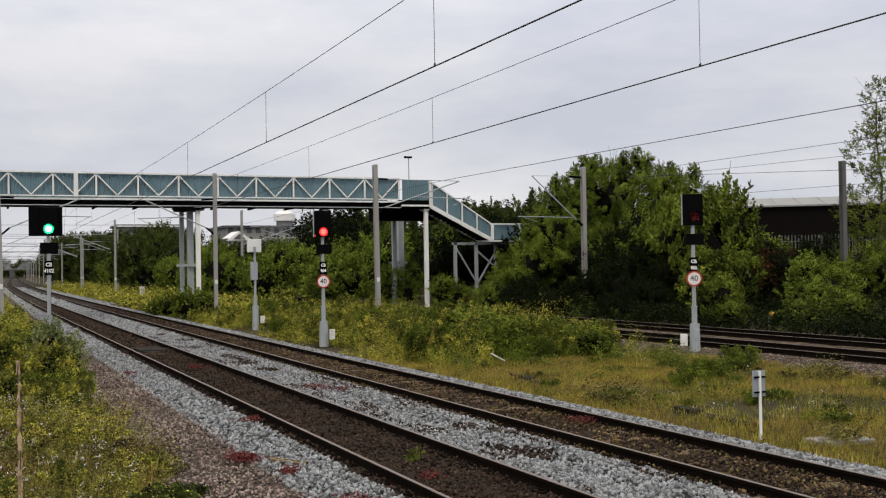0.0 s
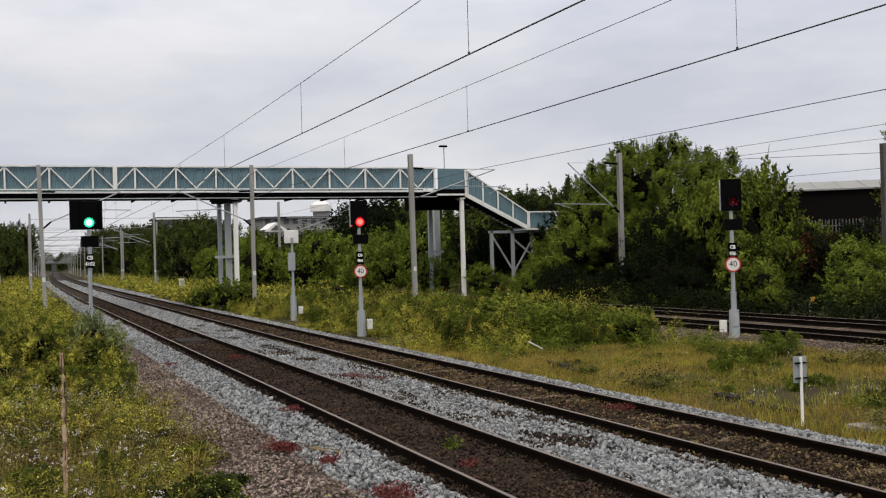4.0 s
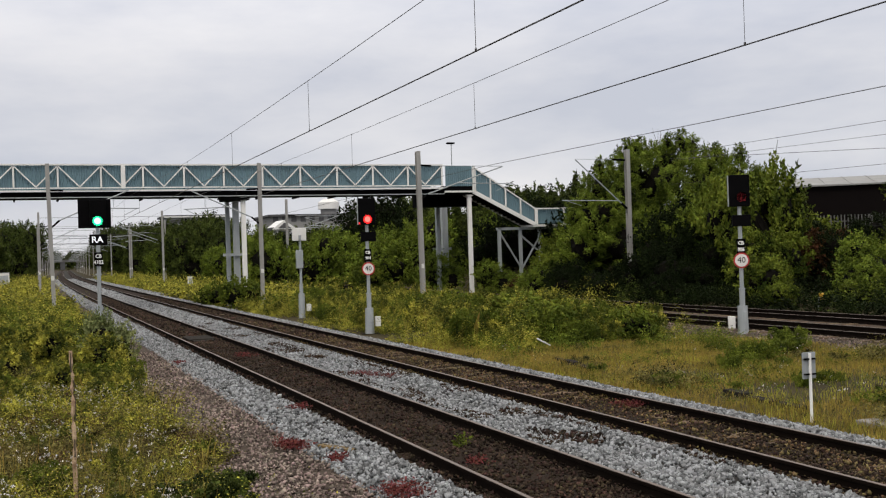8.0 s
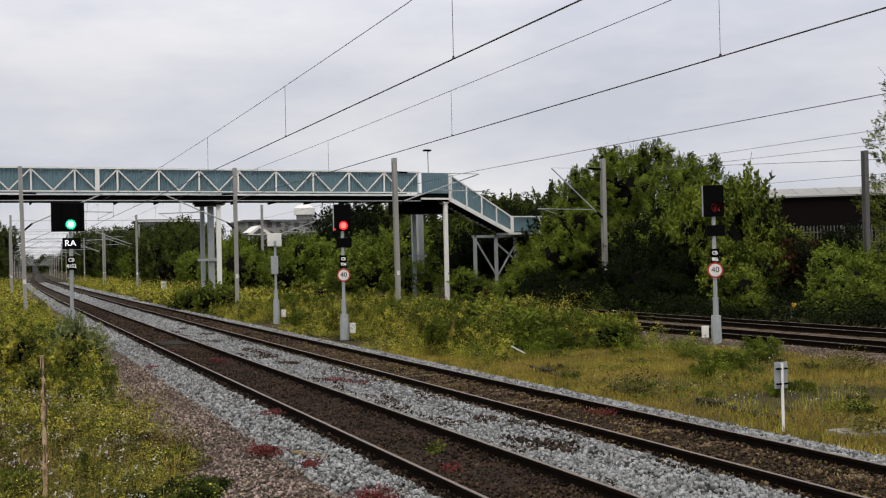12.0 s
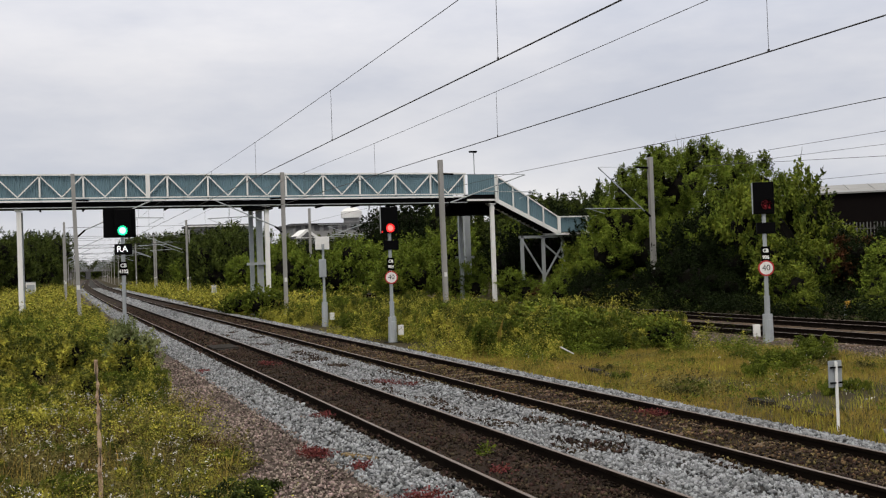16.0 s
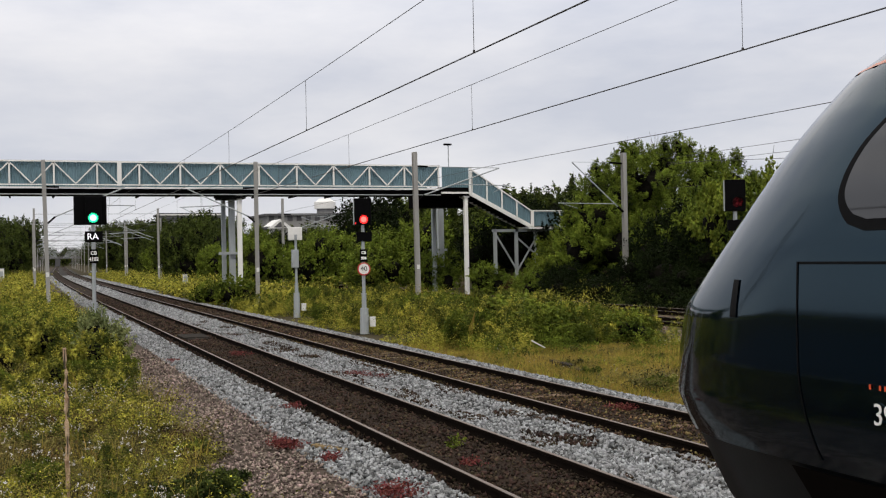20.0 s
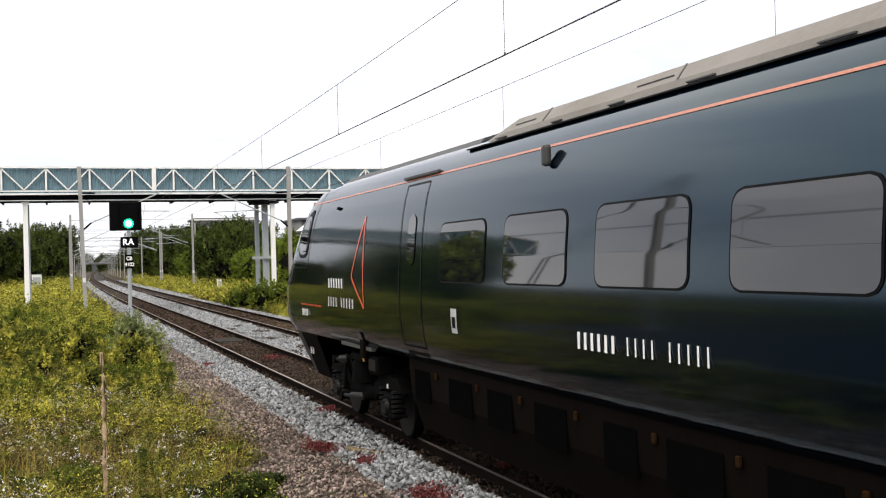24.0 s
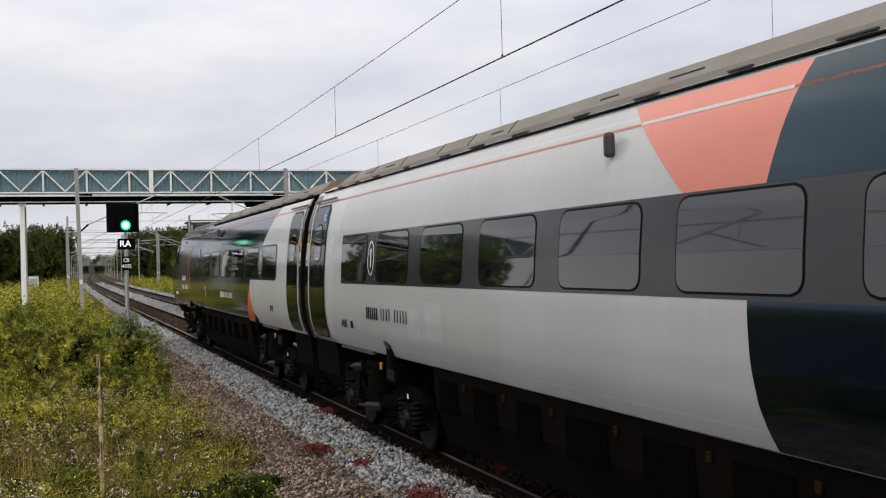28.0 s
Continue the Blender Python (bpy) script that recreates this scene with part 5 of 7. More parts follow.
    part("panel_slot", side_panel(2.52, 2.56, const(-20.68), const(-20.76), 0.015, 2), SEAL, c2)
    door(c2, -20.98, -21.92, -20.88, "charcoal plug door with a blue access sign")
    part("access_sign", side_panel(3.17, 3.37, const(-21.66), const(-21.86), 0.02), BLUE_SIGN, c2, "blue wheelchair sign")
    for z0, z1, ua, ub in ((3.205, 3.225, -21.71, -21.81), (3.225, 3.31, -21.70, -21.72), (3.27, 3.285, -21.72, -21.80), (3.315, 3.345, -21.70, -21.73)):
        part("sign_figure", side_panel(z0, z1, const(ua), const(ub), 0.024, 2), LETTER, c2)
    for i, row in enumerate(("xxxxxx xxxxxx", "xxxxxxxx", "xxxx xxxxxx")):
        word_bars(c2, "display_bar", -21.25, 2.36 - 0.07 * i, row, 0.04, 0.03, 0.018, LIT_DOT)
    oval_one(c2, -21.06, zc=2.745, a=0.06, b=0.095)
    part("grey_sweep", side_panel(1.26, 3.66, lambda z: -22.35 - 0.34 * (z - 1.9) if z > 1.9 else -22.35 + 0.2 * (1.9 - z), const(-44.0), 0.002), MIDGREY, c2, "slightly darker grey sweep")
    part("window_band", side_panel(2.20, 2.92, const(-22.98), const(-44.0), 0.004), CHARCOAL, c2, "charcoal band round the windows")
    for k in range(11):
        window(c2, -23.68 - 1.83 * k)
    oval_one(c2, -24.59)
    part("orange_stripe", side_panel(3.487, 3.507, const(-20.6), const(-44.0), 0.006), LINE, c2, "thin orange line below the roof")
    word_bars(c2, "brand_bar", -24.35, 1.81, "xxxxxx", 0.16, 0.095, 0.045, SEAL)
    word_bars(c2, "brand_bar", -25.02, 1.81, "xxxx xxxxx", 0.16, 0.118, 0.022, SEAL)
    text_part("coach_number", "69438", 0.17, pose(-(half_width(1.6) + 0.018), -22.95, 1.60, 90, 0, -90), SEAL, c2, stretch=0.7)
    part("plug_socket", side_panel(1.50, 1.72, const(-23.40), const(-23.62), 0.008), PALE, c2)
    part("socket_cover", side_panel(1.55, 1.66, const(-23.44), const(-23.58), 0.012), SEAL, c2)
    part("camera_pod", box(B(), (-(half_width(3.36) + 0.05), -31.1, 3.38), (0.08, 0.09, 0.20), bevel=0.03), DARK_ROOF, c2, "small black camera pod")
    part("coral_panel", side_panel(2.92, 3.66, lambda z: -32.2 + 1.3 * (z - 2.92), lambda z: -33.12 - 0.28 * (z - 2.92), 0.006), CORAL, c2, "coral pink slanting panel")
    part("pale_line", side_panel(3.487, 3.512, const(-31.45), const(-33.24), 0.0085), PALE, c2, "pale line across the coral panel")
    part("dark_upper", side_panel(2.92, 3.66, lambda z: -33.12 - 0.28 * (z - 2.92), const(-44.0), 0.006), PAINT, c2)
    part("dark_lower", side_panel(1.26, 2.20, lambda z: -32.97 - 0.12 * (2.2 - z) ** 2, const(-44.0), 0.006), PAINT, c2, "dark blue lower panel")
    lp = part("lift_point", box(B(), (-1.26, -25.1, 1.26), (0.06, 0.20, 0.34), bevel=0.02), SKIRT, c2)
    part("bracket_plate", side_panel(1.26, 1.46, const(-24.99), lambda z: -25.21 + 0.25 * max(0.0, z - 1.30), 0.024, 4), DULL_METAL, lp, "bright scuffed plate")
    roof_fairing(c2, -20.9, -44.0, 7)
    part("front_skirt", extrude(B(), [(-1.19, 1.26), (-1.15, 0.7), (-0.9, 0.4), (0.9, 0.4), (1.15, 0.7), (1.19, 1.26)], -22.0, -20.6), SKIRT, tr)
    skirts(tr, -26.6, -38.0, 4)
    bogie(tr, -24.0)
    bogie(tr, -40.5)
    part("bogie_valance", box(B(), (-1.22, -23.4, 1.235), (0.06, 1.7, 0.05)), DULL_METAL, tr, "scuffed metal edge over the bogie")
    # third coach, the last that stands near
    c3 = part("third_coach", ring_body(-44.5, -68.0), PALE, tr, "pale grey coach body", smooth=True)
    part("window_band", side_panel(2.20, 2.92, const(-45.8), const(-67.8), 0.004), CHARCOAL, c3)
    skirts(tr, -50.0, -62.0, 5)
    bogie(tr, -48.0)
    return tr


def nose_patch(z0, z1, left, right, off):
    """A patch on the near side of the nose; left and right give u by height."""
    bm = B()
    n, m = 22, 8
    rows = []
    for i in range(n + 1):
        z = z0 + (z1 - z0) * i / n
        w = half_width(min(z, 3.68)) + off
        tip, b = bow_tip(z), 1.7
        row = []
        for j in range(m + 1):
            u = left(z) + (right(z) - left(z)) * j / m
            e = max(0.0, min(0.999, (u - (tip - b)) / b))
            a = math.asin(e ** (1 / 0.94))
            x = -w * math.cos(a) ** 0.88 if e > 0 else -w
            row.append(bm.verts.new((x - off * 0.5 * e, u + off * e, z)))
        rows.append(row)
    for a, b in zip(rows, rows[1:]):
        for j in range(m):
            bm.faces.new((a[j], a[j + 1], b[j + 1], b[j]))
    for f in bm.faces:
        f.normal_update()
        if f.normal.x > 0:
            f.normal_flip()
    return bm


TRAIN = build_train()
for q in TRAIN.children_recursive:
    if q.type == "MESH" and q.name.split(".")[0] in ("pale_upper", "pale_rear", "pale_lower", "grey_sweep", "window_band", "orange_corner", "coral_panel", "dark_upper",
                                                     "dark_lower", "front_end", "rear_end", "cab_window", "orange_stripe", "pane"):
        q.data.polygons.foreach_set("use_smooth", [True] * len(q.data.polygons))

# seconds, distance run by the train's reference point (its number behind the cab) along the track
TRAIN_RUN = [(0.0, -4.4), (13.4, -4.4), (14.5, -4.14), (15.5, -3.47), (16.5, -2.38), (17.5, -0.87), (18.5, 1.05), (19.0, 1.76), (19.5, 2.98),
             (20.0, 4.31), (20.5, 5.78), (21.0, 7.34), (21.5, 8.97), (22.5, 12.55), (23.5, 16.47), (24.0, 18.57), (24.5, 20.80), (25.0, 23.12),
             (25.5, 25.50), (26.0, 27.99), (26.5, 30.61), (27.0, 33.2), (27.5, 35.85), (28.0, 38.55)]


# ---- loose stones on the ballast ----
def stones(name, spots, size, material, label, seed):
    """Angular stones: each a squashed, turned eight-sided lump. spots: (k, 3)."""
    rng = np.random.default_rng(seed)
    k = len(spots)
    base = np.array([(1, 0, 0), (0, 1, 0), (-1, 0, 0), (0, -1, 0), (0, 0, 1), (0, 0, -1)], float)
    faces = np.array([(0, 1, 4), (1, 2, 4), (2, 3, 4), (3, 0, 4), (1, 0, 5), (2, 1, 5), (3, 2, 5), (0, 3, 5)])
    v = base[None] * rng.uniform(0.55, 1.15, (k, 6, 1)) * (size * rng.uniform(0.6, 1.35, (k, 1, 1))) * rng.uniform(0.5, 1.4, (k, 1, 3))
    v = v + rng.normal(0, 0.12 * size, v.shape)
    q = rng.normal(size=(k, 4))
    q /= np.linalg.norm(q, axis=1, keepdims=True)
    w, x, y, z = q.T
    rot = np.stack([np.stack([1 - 2 * (y * y + z * z), 2 * (x * y - z * w), 2 * (x * z + y * w)], -1),
                    np.stack([2 * (x * y + z * w), 1 - 2 * (x * x + z * z), 2 * (y * z - x * w)], -1),
                    np.stack([2 * (x * z - y * w), 2 * (y * z + x * w), 1 - 2 * (x * x + y * y)], -1)], 1)
    v = np.einsum("kij,knj->kni", rot, v) + spots[:, None]
    me = bpy.data.meshes.new(name)
    me.vertices.add(k * 6)
    me.vertices.foreach_set("co", v.astype(np.float32).ravel())
    idx = (faces[None] + 6 * np.arange(k)[:, None, None]).astype(np.int32).ravel()
    me.loops.add(len(idx))
    me.loops.foreach_set("vertex_index", idx)
    me.polygons.add(k * 8)
    me.polygons.foreach_set("loop_start", np.arange(0, len(idx), 3, dtype=np.int32))
    me.update(calc_edges=True)
    me.materials.append(material)
    tagged(new(name, me), label, "ballast", "", "stuff")


def strip_spots(x0, x1, y0, y1, per, z, seed, taper=True):
    """Spots over a strip, thinner with distance; z gives the height at x."""
    rng = np.random.default_rng(seed)
    n = int((x1 - x0) * (y1 - y0) * per)
    x = rng.uniform(x0, x1, n)
    f = rng.random(n)
    y = y0 + (y1 - y0) * (f ** 1.8 if taper else f)
    zz = np.interp(x, [a for a, b in z], [b for a, b in z])
    return np.stack([x, y, zz + rng.uniform(-0.008, 0.022, n)], 1)


stones("ballast_stones", np.concatenate([
    strip_spots(3.62, 4.46, 6, 46, 420, [(3.6, -0.25), (3.9, -0.18), (4.46, -0.12)], 1),
    strip_spots(6.32, 7.84, 7, 50, 380, [(6.3, -0.12), (6.6, -0.11), (7.1, -0.17), (7.5, -0.11), (7.84, -0.12)], 2),
    strip_spots(9.72, 11.1, 8, 50, 380, [(9.72, -0.12), (10.4, -0.16), (11.1, -0.37)], 3)]),
    0.036, STONE, "loose light grey angular ballast stones", 1)
stones("far_ballast_stones", np.concatenate([
    strip_spots(3.62, 4.46, 40, 95, 110, [(3.6, -0.25), (3.9, -0.18), (4.46, -0.12)], 31, False),
    strip_spots(6.32, 7.84, 44, 95, 110, [(6.3, -0.12), (6.6, -0.11), (7.1, -0.17), (7.5, -0.11), (7.84, -0.12)], 32, False),
    strip_spots(9.72, 11.1, 44, 95, 110, [(9.72, -0.12), (10.4, -0.16), (11.1, -0.37)], 33, False)]),
    0.055, STONE, "farther light grey ballast stones", 9)
far = np.concatenate([strip_spots(a, b, 95, 230, 26, [(a, z - 0.02), (b, z)], 34, False) for a, b, z in ((3.62, 4.46, -0.14), (6.32, 7.84, -0.12), (9.72, 11.1, -0.18))])
far[:, 0] += [bend(q) for q in far[:, 1]]
stones("distant_ballast_stones", far, 0.11, STONE, "distant light grey ballast stones", 10)
stones("brown_stones", np.concatenate([
    strip_spots(4.38, 6.36, 6, 38, 260, [(4.38, -0.145), (4.7, -0.145), (5.4, -0.12), (6.1, -0.145)], 4),
    strip_spots(7.80, 9.78, 8, 38, 190, [(7.8, -0.145), (8.8, -0.13), (9.78, -0.145)], 5)]),
    0.028, BROWN_STONE, "small dirty brown stones between the rails", 2)
stones("far_brown_stones", np.concatenate([
    strip_spots(4.38, 6.36, 34, 90, 60, [(4.38, -0.145), (4.7, -0.145), (5.4, -0.12), (6.1, -0.145)], 41, False),
    strip_spots(7.80, 9.78, 34, 90, 48, [(7.8, -0.145), (8.8, -0.13), (9.78, -0.145)], 42, False)]),
    0.055, BROWN_STONE, "farther dirty brown stones between the rails", 12)
stones("tan_stones", strip_spots(7.95, 9.62, 8, 46, 60, [(7.9, -0.135), (8.8, -0.115), (9.65, -0.135)], 43),
       0.026, TAN_STONE, "ochre stained stones between the rails", 13)
stones("path_stones", np.concatenate([
    strip_spots(1.75, 3.75, 6, 34, 330, [(1.75, -0.34), (2.2, -0.25), (3.75, -0.235)], 6),
    strip_spots(19.3, 21.1, 17, 46, 150, [(19.3, -0.36), (20.6, -0.2), (21.1, -0.18)], 7)]),
    0.027, PINK_STONE, "small pinkish brown stones on the path", 3)


# ---- plants ----
STALK = leafy("dead_brown_stems", (0.115, 0.072, 0.036), (0.030, 0.020, 0.010), 0.4)
RAGWORT = mat("yellow_petals", (0.52, 0.40, 0.02), 0.7, var=0.3, bump=0, island=0.2)
DRY = leafy("dried_brown_weeds", (0.21, 0.155, 0.050), (0.070, 0.058, 0.018), 0.4)
def unit(v):
    return v / np.maximum(np.linalg.norm(v, axis=-1, keepdims=True), 1e-9)


def leaf_quads(c, along, length, width, rng, face=None):
    """Pointed leaves at c, each reaching along a direction; face: the way that their upper sides look."""
    if face is None:
        face = np.array([0.0, 0.0, 0.8]) + rng.normal(0, 0.7, along.shape)
    side = unit(np.cross(along, face))
    l, w = along * length[:, None], side * width[:, None]
    return np.stack([c, c + l * 0.5 + w, c + l, c + l * 0.45 - w], 1)


def weeds(name, xy, ground, height, per, leaf, material, label, seed, spread=0.35, kind="stuff", category="weeds", droop=0.25, plume=False):
    rng = np.random.default_rng(seed)
    k = len(xy)
    lump = np.array([noise.noise((a * 0.5, b * 0.5, seed * 1.3)) + 0.6 * noise.noise((a * 1.4, b * 1.4, seed * 2.1)) for a, b in xy])
    h = height * rng.uniform(0.5, 1.2, k) * np.clip(0.80 + 1.35 * lump, 0.22, 1.9)
    base = np.column_stack([xy, ground])
    lean = rng.normal(0, 0.12 if plume else 0.22, (k, 2))
    i = np.repeat(np.arange(k), per)
    t = rng.random(len(i)) ** 0.75
    c = base[i].copy()
    c[:, 2] += h[i] * t
    c[:, :2] += lean[i] * (h[i] * t)[:, None] + rng.normal(0, 1, (len(i), 2)) * (spread * h[i] * ((0.80 - 0.62 * t) if plume else (0.35 + 0.5 * t)))[:, None] * 0.55
    a = rng.normal(size=(len(i), 3))
    a[:, 2] = rng.uniform(-droop, 1.1, len(i))
    s = leaf * rng.uniform(0.55, 1.4, len(i))
    return raw_mesh(name, leaf_quads(c, unit(a), s, s * rng.uniform(0.16, 0.34, len(i)), rng), 4, material, None, label, kind, category)


def blades(name, xy, ground, height, material, label, seed, width=0.012):
    rng = np.random.default_rng(seed)
    k = len(xy)
    h = height * rng.uniform(0.5, 1.4, k)
    b = np.column_stack([xy, ground])
    a = rng.random(k) * 6.283
    w = np.column_stack([np.cos(a), np.sin(a), np.zeros(k)]) * (width * rng.uniform(0.6, 1.3, k))[:, None]
    top = b + np.column_stack([rng.normal(0, 0.25, (k, 2)) * h[:, None], h])
    mid = (b + top) / 2 - np.column_stack([rng.normal(0, 0.04, (k, 2)) * h[:, None], np.zeros(k) - 0.06 * h])
    return raw_mesh(name, np.stack([b - w, b + w, mid + w * 0.8, top, mid - w * 0.8], 1), 5, material, None, label, "stuff", "grass")


def field(x0, x1, y0, y1, per, seed, patch=0.25, thresh=-0.2, edge=None):
    """Random spots with bare patches; edge: (x at y) pairs that bound the right or left side."""
    rng = np.random.default_rng(seed)
    n = int((x1 - x0) * (y1 - y0) * per)
    x, y = rng.uniform(x0, x1, n), rng.uniform(y0, y1, n)
    v = np.array([noise.noise((a * patch, b * patch, seed * 3.7)) for a, b in zip(x, y)])
    keep = v + rng.normal(0, 0.12, n) > thresh
    return np.column_stack([x, y])[keep]


def clear(xy):
    """Without the bare ballast round the feet of the posts."""
    x, y = xy[:, 0], xy[:, 1]
    bare = ((x < 12.0) & (abs(y - 36.0) < 1.9)) | ((x < 12.55) & (abs(y - 48.4) < 2.3)) | ((x > 19.5) & (y > 24.8) & (y < 28.2))
    return xy[~bare | (x < 5)]


def gz(xy):
    return np.array([ground_height(a, b) for a, b in xy]) - 0.02


def plant_all():
    # beside the path: low flowering plants near, taller yellow-green ones farther off
    def left_edge(p, slack=0.0):
        lim = 2.45 + 0.25 * np.sin(p[:, 1] * 0.9) + 0.25 * np.sin(p[:, 1] * 0.31 + 1) + slack
        # none on the tarmac, but for a fringe over its edge
        return p[(p[:, 0] < lim) & ((p[:, 1] > 27.2) | (p[:, 0] > -1.15 + 0.2 * np.sin(p[:, 1] * 1.7)))]
    p = left_edge(field(-1.6, 3.0, 7.5, 19, 22, 1, 0.8, 0.10))
    weeds("low_weeds", p, gz(p), 0.36, 90, 0.028, WEED, "low yellow green weeds near the path", 1, 0.8)
    p = left_edge(field(-1.6, 3.0, 7.5, 20, 44, 2, 0.6, -0.16))
    weeds("dark_leafy_weeds", p, gz(p), 0.34, 80, 0.026, OLIVE, "darker leafy weeds among flowers", 2, 0.9)
    p = left_edge(field(-1.6, 3.2, 7.5, 20, 44, 22, 0.9, -0.06), 0.25)
    weeds("russet_weeds", p, gz(p), 0.28, 44, 0.030, DRY, "brownish dried weeds", 22, 0.9)
    p = left_edge(field(-1.4, 3.2, 8.5, 22, 60, 64, 0.7, 0.12), 0.1)
    weeds("dead_stems", p, gz(p), 0.30, 60, 0.036, STALK, "dead reddish brown stems among weeds", 64, 0.7)
    p = field(7.98, 9.60, 8, 60, 60, 65, 0.55, 0.06)
    weeds("track_tufts", p, np.full(len(p), -0.15), 0.05, 7, 0.030, DRY, "low dry plants and litter between the rails", 65, 2.2)
    p = left_edge(field(-1.6, 3.0, 8.0, 24, 14, 3, 0.55, -0.04), -0.30)
    weeds("flower_heads", p, gz(p) + 0.24, 0.22, 12, 0.026, PETAL, "small pale flower heads", 3, 0.55, category="flowers", droop=-0.5)
    p = left_edge(field(-1.6, 3.0, 7.5, 26, 46, 4, 0.5, -0.05))
    blades("dry_grass_left", p, gz(p), 0.40, STRAW, "thin dry grass stalks", 4, 0.0045)
    p = left_edge(field(-8, 2.9, 17, 34, 17, 5, 0.3, -0.12))
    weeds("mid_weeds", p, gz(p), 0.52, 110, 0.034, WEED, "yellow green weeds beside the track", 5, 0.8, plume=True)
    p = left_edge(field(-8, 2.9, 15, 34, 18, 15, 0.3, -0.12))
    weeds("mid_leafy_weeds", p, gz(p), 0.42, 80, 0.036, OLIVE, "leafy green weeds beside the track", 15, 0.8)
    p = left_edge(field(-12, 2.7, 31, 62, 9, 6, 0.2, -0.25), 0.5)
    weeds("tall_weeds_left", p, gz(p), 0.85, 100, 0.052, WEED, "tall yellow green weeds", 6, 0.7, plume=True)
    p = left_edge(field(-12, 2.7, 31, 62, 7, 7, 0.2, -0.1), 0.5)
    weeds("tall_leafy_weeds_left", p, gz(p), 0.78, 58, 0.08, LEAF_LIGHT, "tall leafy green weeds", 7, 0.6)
    p = left_edge(field(-50, 2.6, 62, 250, 1.0, 8, 0.1, -0.4), 0.9)
    p[:, 0] += [bend(q) for q in p[:, 1]]
    weeds("far_weeds_left", p, gz(p), 1.0, 44, 0.18, WEED, "distant yellow green weeds", 8, 0.9)
    # strip between the running lines and the branch
    p = field(10.9, 20.2, 10, 32, 560, 9, 0.4, -0.30)
    p = p[p[:, 0] > 11.0 + 0.3 * np.sin(p[:, 1])]
    blades("dry_grass", p, gz(p), 0.13, STRAW, "dry yellowish grass", 9, 0.0042)
    p = field(11.0, 20.2, 10, 32, 130, 10, 0.5, -0.03)
    blades("green_grass", p, gz(p), 0.17, WEED, "short green grass", 10, 0.0045)
    p = field(11.2, 20.0, 10.5, 28, 11, 11, 0.6, 0.05)
    weeds("small_weeds_middle", p, gz(p), 0.24, 36, 0.038, LEAF_LIGHT, "small leafy weeds in the grass", 11, 1.0)
    p = field(11.2, 20.0, 10.5, 28, 6, 23, 0.6, 0.08)
    weeds("small_yellow_weeds", p, gz(p), 0.20, 34, 0.034, OLIVE, "small olive green weeds in the grass", 23, 1.0)
    p = field(11.4, 20.0, 11, 28, 1.6, 24, 0.6, 0.1)
    weeds("small_flowers_middle", p, gz(p) + 0.1, 0.15, 6, 0.030, PETAL, "small pale flowers in the grass", 24, 1.4, category="flowers", droop=-0.5)
    p = field(11.0, 20.2, 25, 60, 10, 12, 0.22, -0.25)
    p = p[(p[:, 1] > 28 + 2.5 * np.sin(p[:, 0] * 0.9)) & (p[:, 0] > 12.1 - 0.10 * (p[:, 1] - 27)) & ((p[:, 0] < 19.0) | (p[:, 1] > 36))]
    p = clear(p)
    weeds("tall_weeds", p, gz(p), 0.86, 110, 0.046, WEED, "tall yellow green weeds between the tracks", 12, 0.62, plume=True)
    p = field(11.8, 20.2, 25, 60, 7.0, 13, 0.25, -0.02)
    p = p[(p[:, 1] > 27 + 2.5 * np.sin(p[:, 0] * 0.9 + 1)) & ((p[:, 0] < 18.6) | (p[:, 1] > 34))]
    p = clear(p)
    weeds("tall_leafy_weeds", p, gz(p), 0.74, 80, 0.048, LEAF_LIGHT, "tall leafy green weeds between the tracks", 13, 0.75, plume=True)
    p = clear(field(11.05, 12.6, 29, 62, 14, 18, 0.5, -0.2))
    weeds("edge_weeds", p, gz(p), 0.38, 40, 0.050, WEED, "low yellow green weeds along the ballast", 18, 0.8)
    p = clear(field(11.6, 20.0, 29, 60, 4, 16, 0.3, -0.05))
    p = p[(p[:, 0] < 18.8) | (p[:, 1] > 36)]
    blades("seed_stalks", p, gz(p), 1.1, STRAW, "thin tall seed stalks", 16, 0.006)
    p = field(12.2, 18.4, 28.5, 46, 1.8, 61, 0.3, 0.0)
    weeds("dock_seed_heads", p, gz(p) + 0.5, 0.42, 26, 0.028, DRY, "reddish brown dock seed heads above the weeds", 61, 0.22, category="weeds", droop=-0.2)
    p = field(12.0, 18.2, 30, 48, 0.8, 62, 0.3, 0.0)
    weeds("yellow_flower_heads", p, gz(p) + 0.42, 0.35, 4, 0.028, RAGWORT, "small yellow flower heads above the weeds", 62, 0.9, category="flowers", droop=-0.5)
    p = left_edge(field(-10, 2.6, 20, 50, 1.2, 63, 0.3, 0.0))
    weeds("yellow_flower_heads_left", p, gz(p) + 0.42, 0.32, 4, 0.028, RAGWORT, "small yellow flower heads above the weeds", 63, 0.9, category="flowers", droop=-0.5)
    p = field(11.2, 20, 60, 220, 1.5, 14, 0.1, -0.5)
    p[:, 0] += [bend(q) for q in p[:, 1]]
    weeds("far_weeds", p, gz(p), 0.95, 60, 0.17, WEED, "distant weeds beside the track", 14, 0.9)
    # the shade of overhanging trees is painted into these leaves
    p = np.concatenate([field(28.0, 35, 26, 62, 3.5, 19, 0.2, -0.5), field(28.2, 48, 22, 62, 2.2, 17, 0.2, -0.5)])
    weeds("verge_undergrowth", p, gz(p), 0.8, 60, 0.11, SHADED_LEAF, "green undergrowth along the branch with tree shade put into its colour", 17, 0.8)
    p = field(28.0, 44, 27, 56, 3.0, 66, 0.35, 0.02)
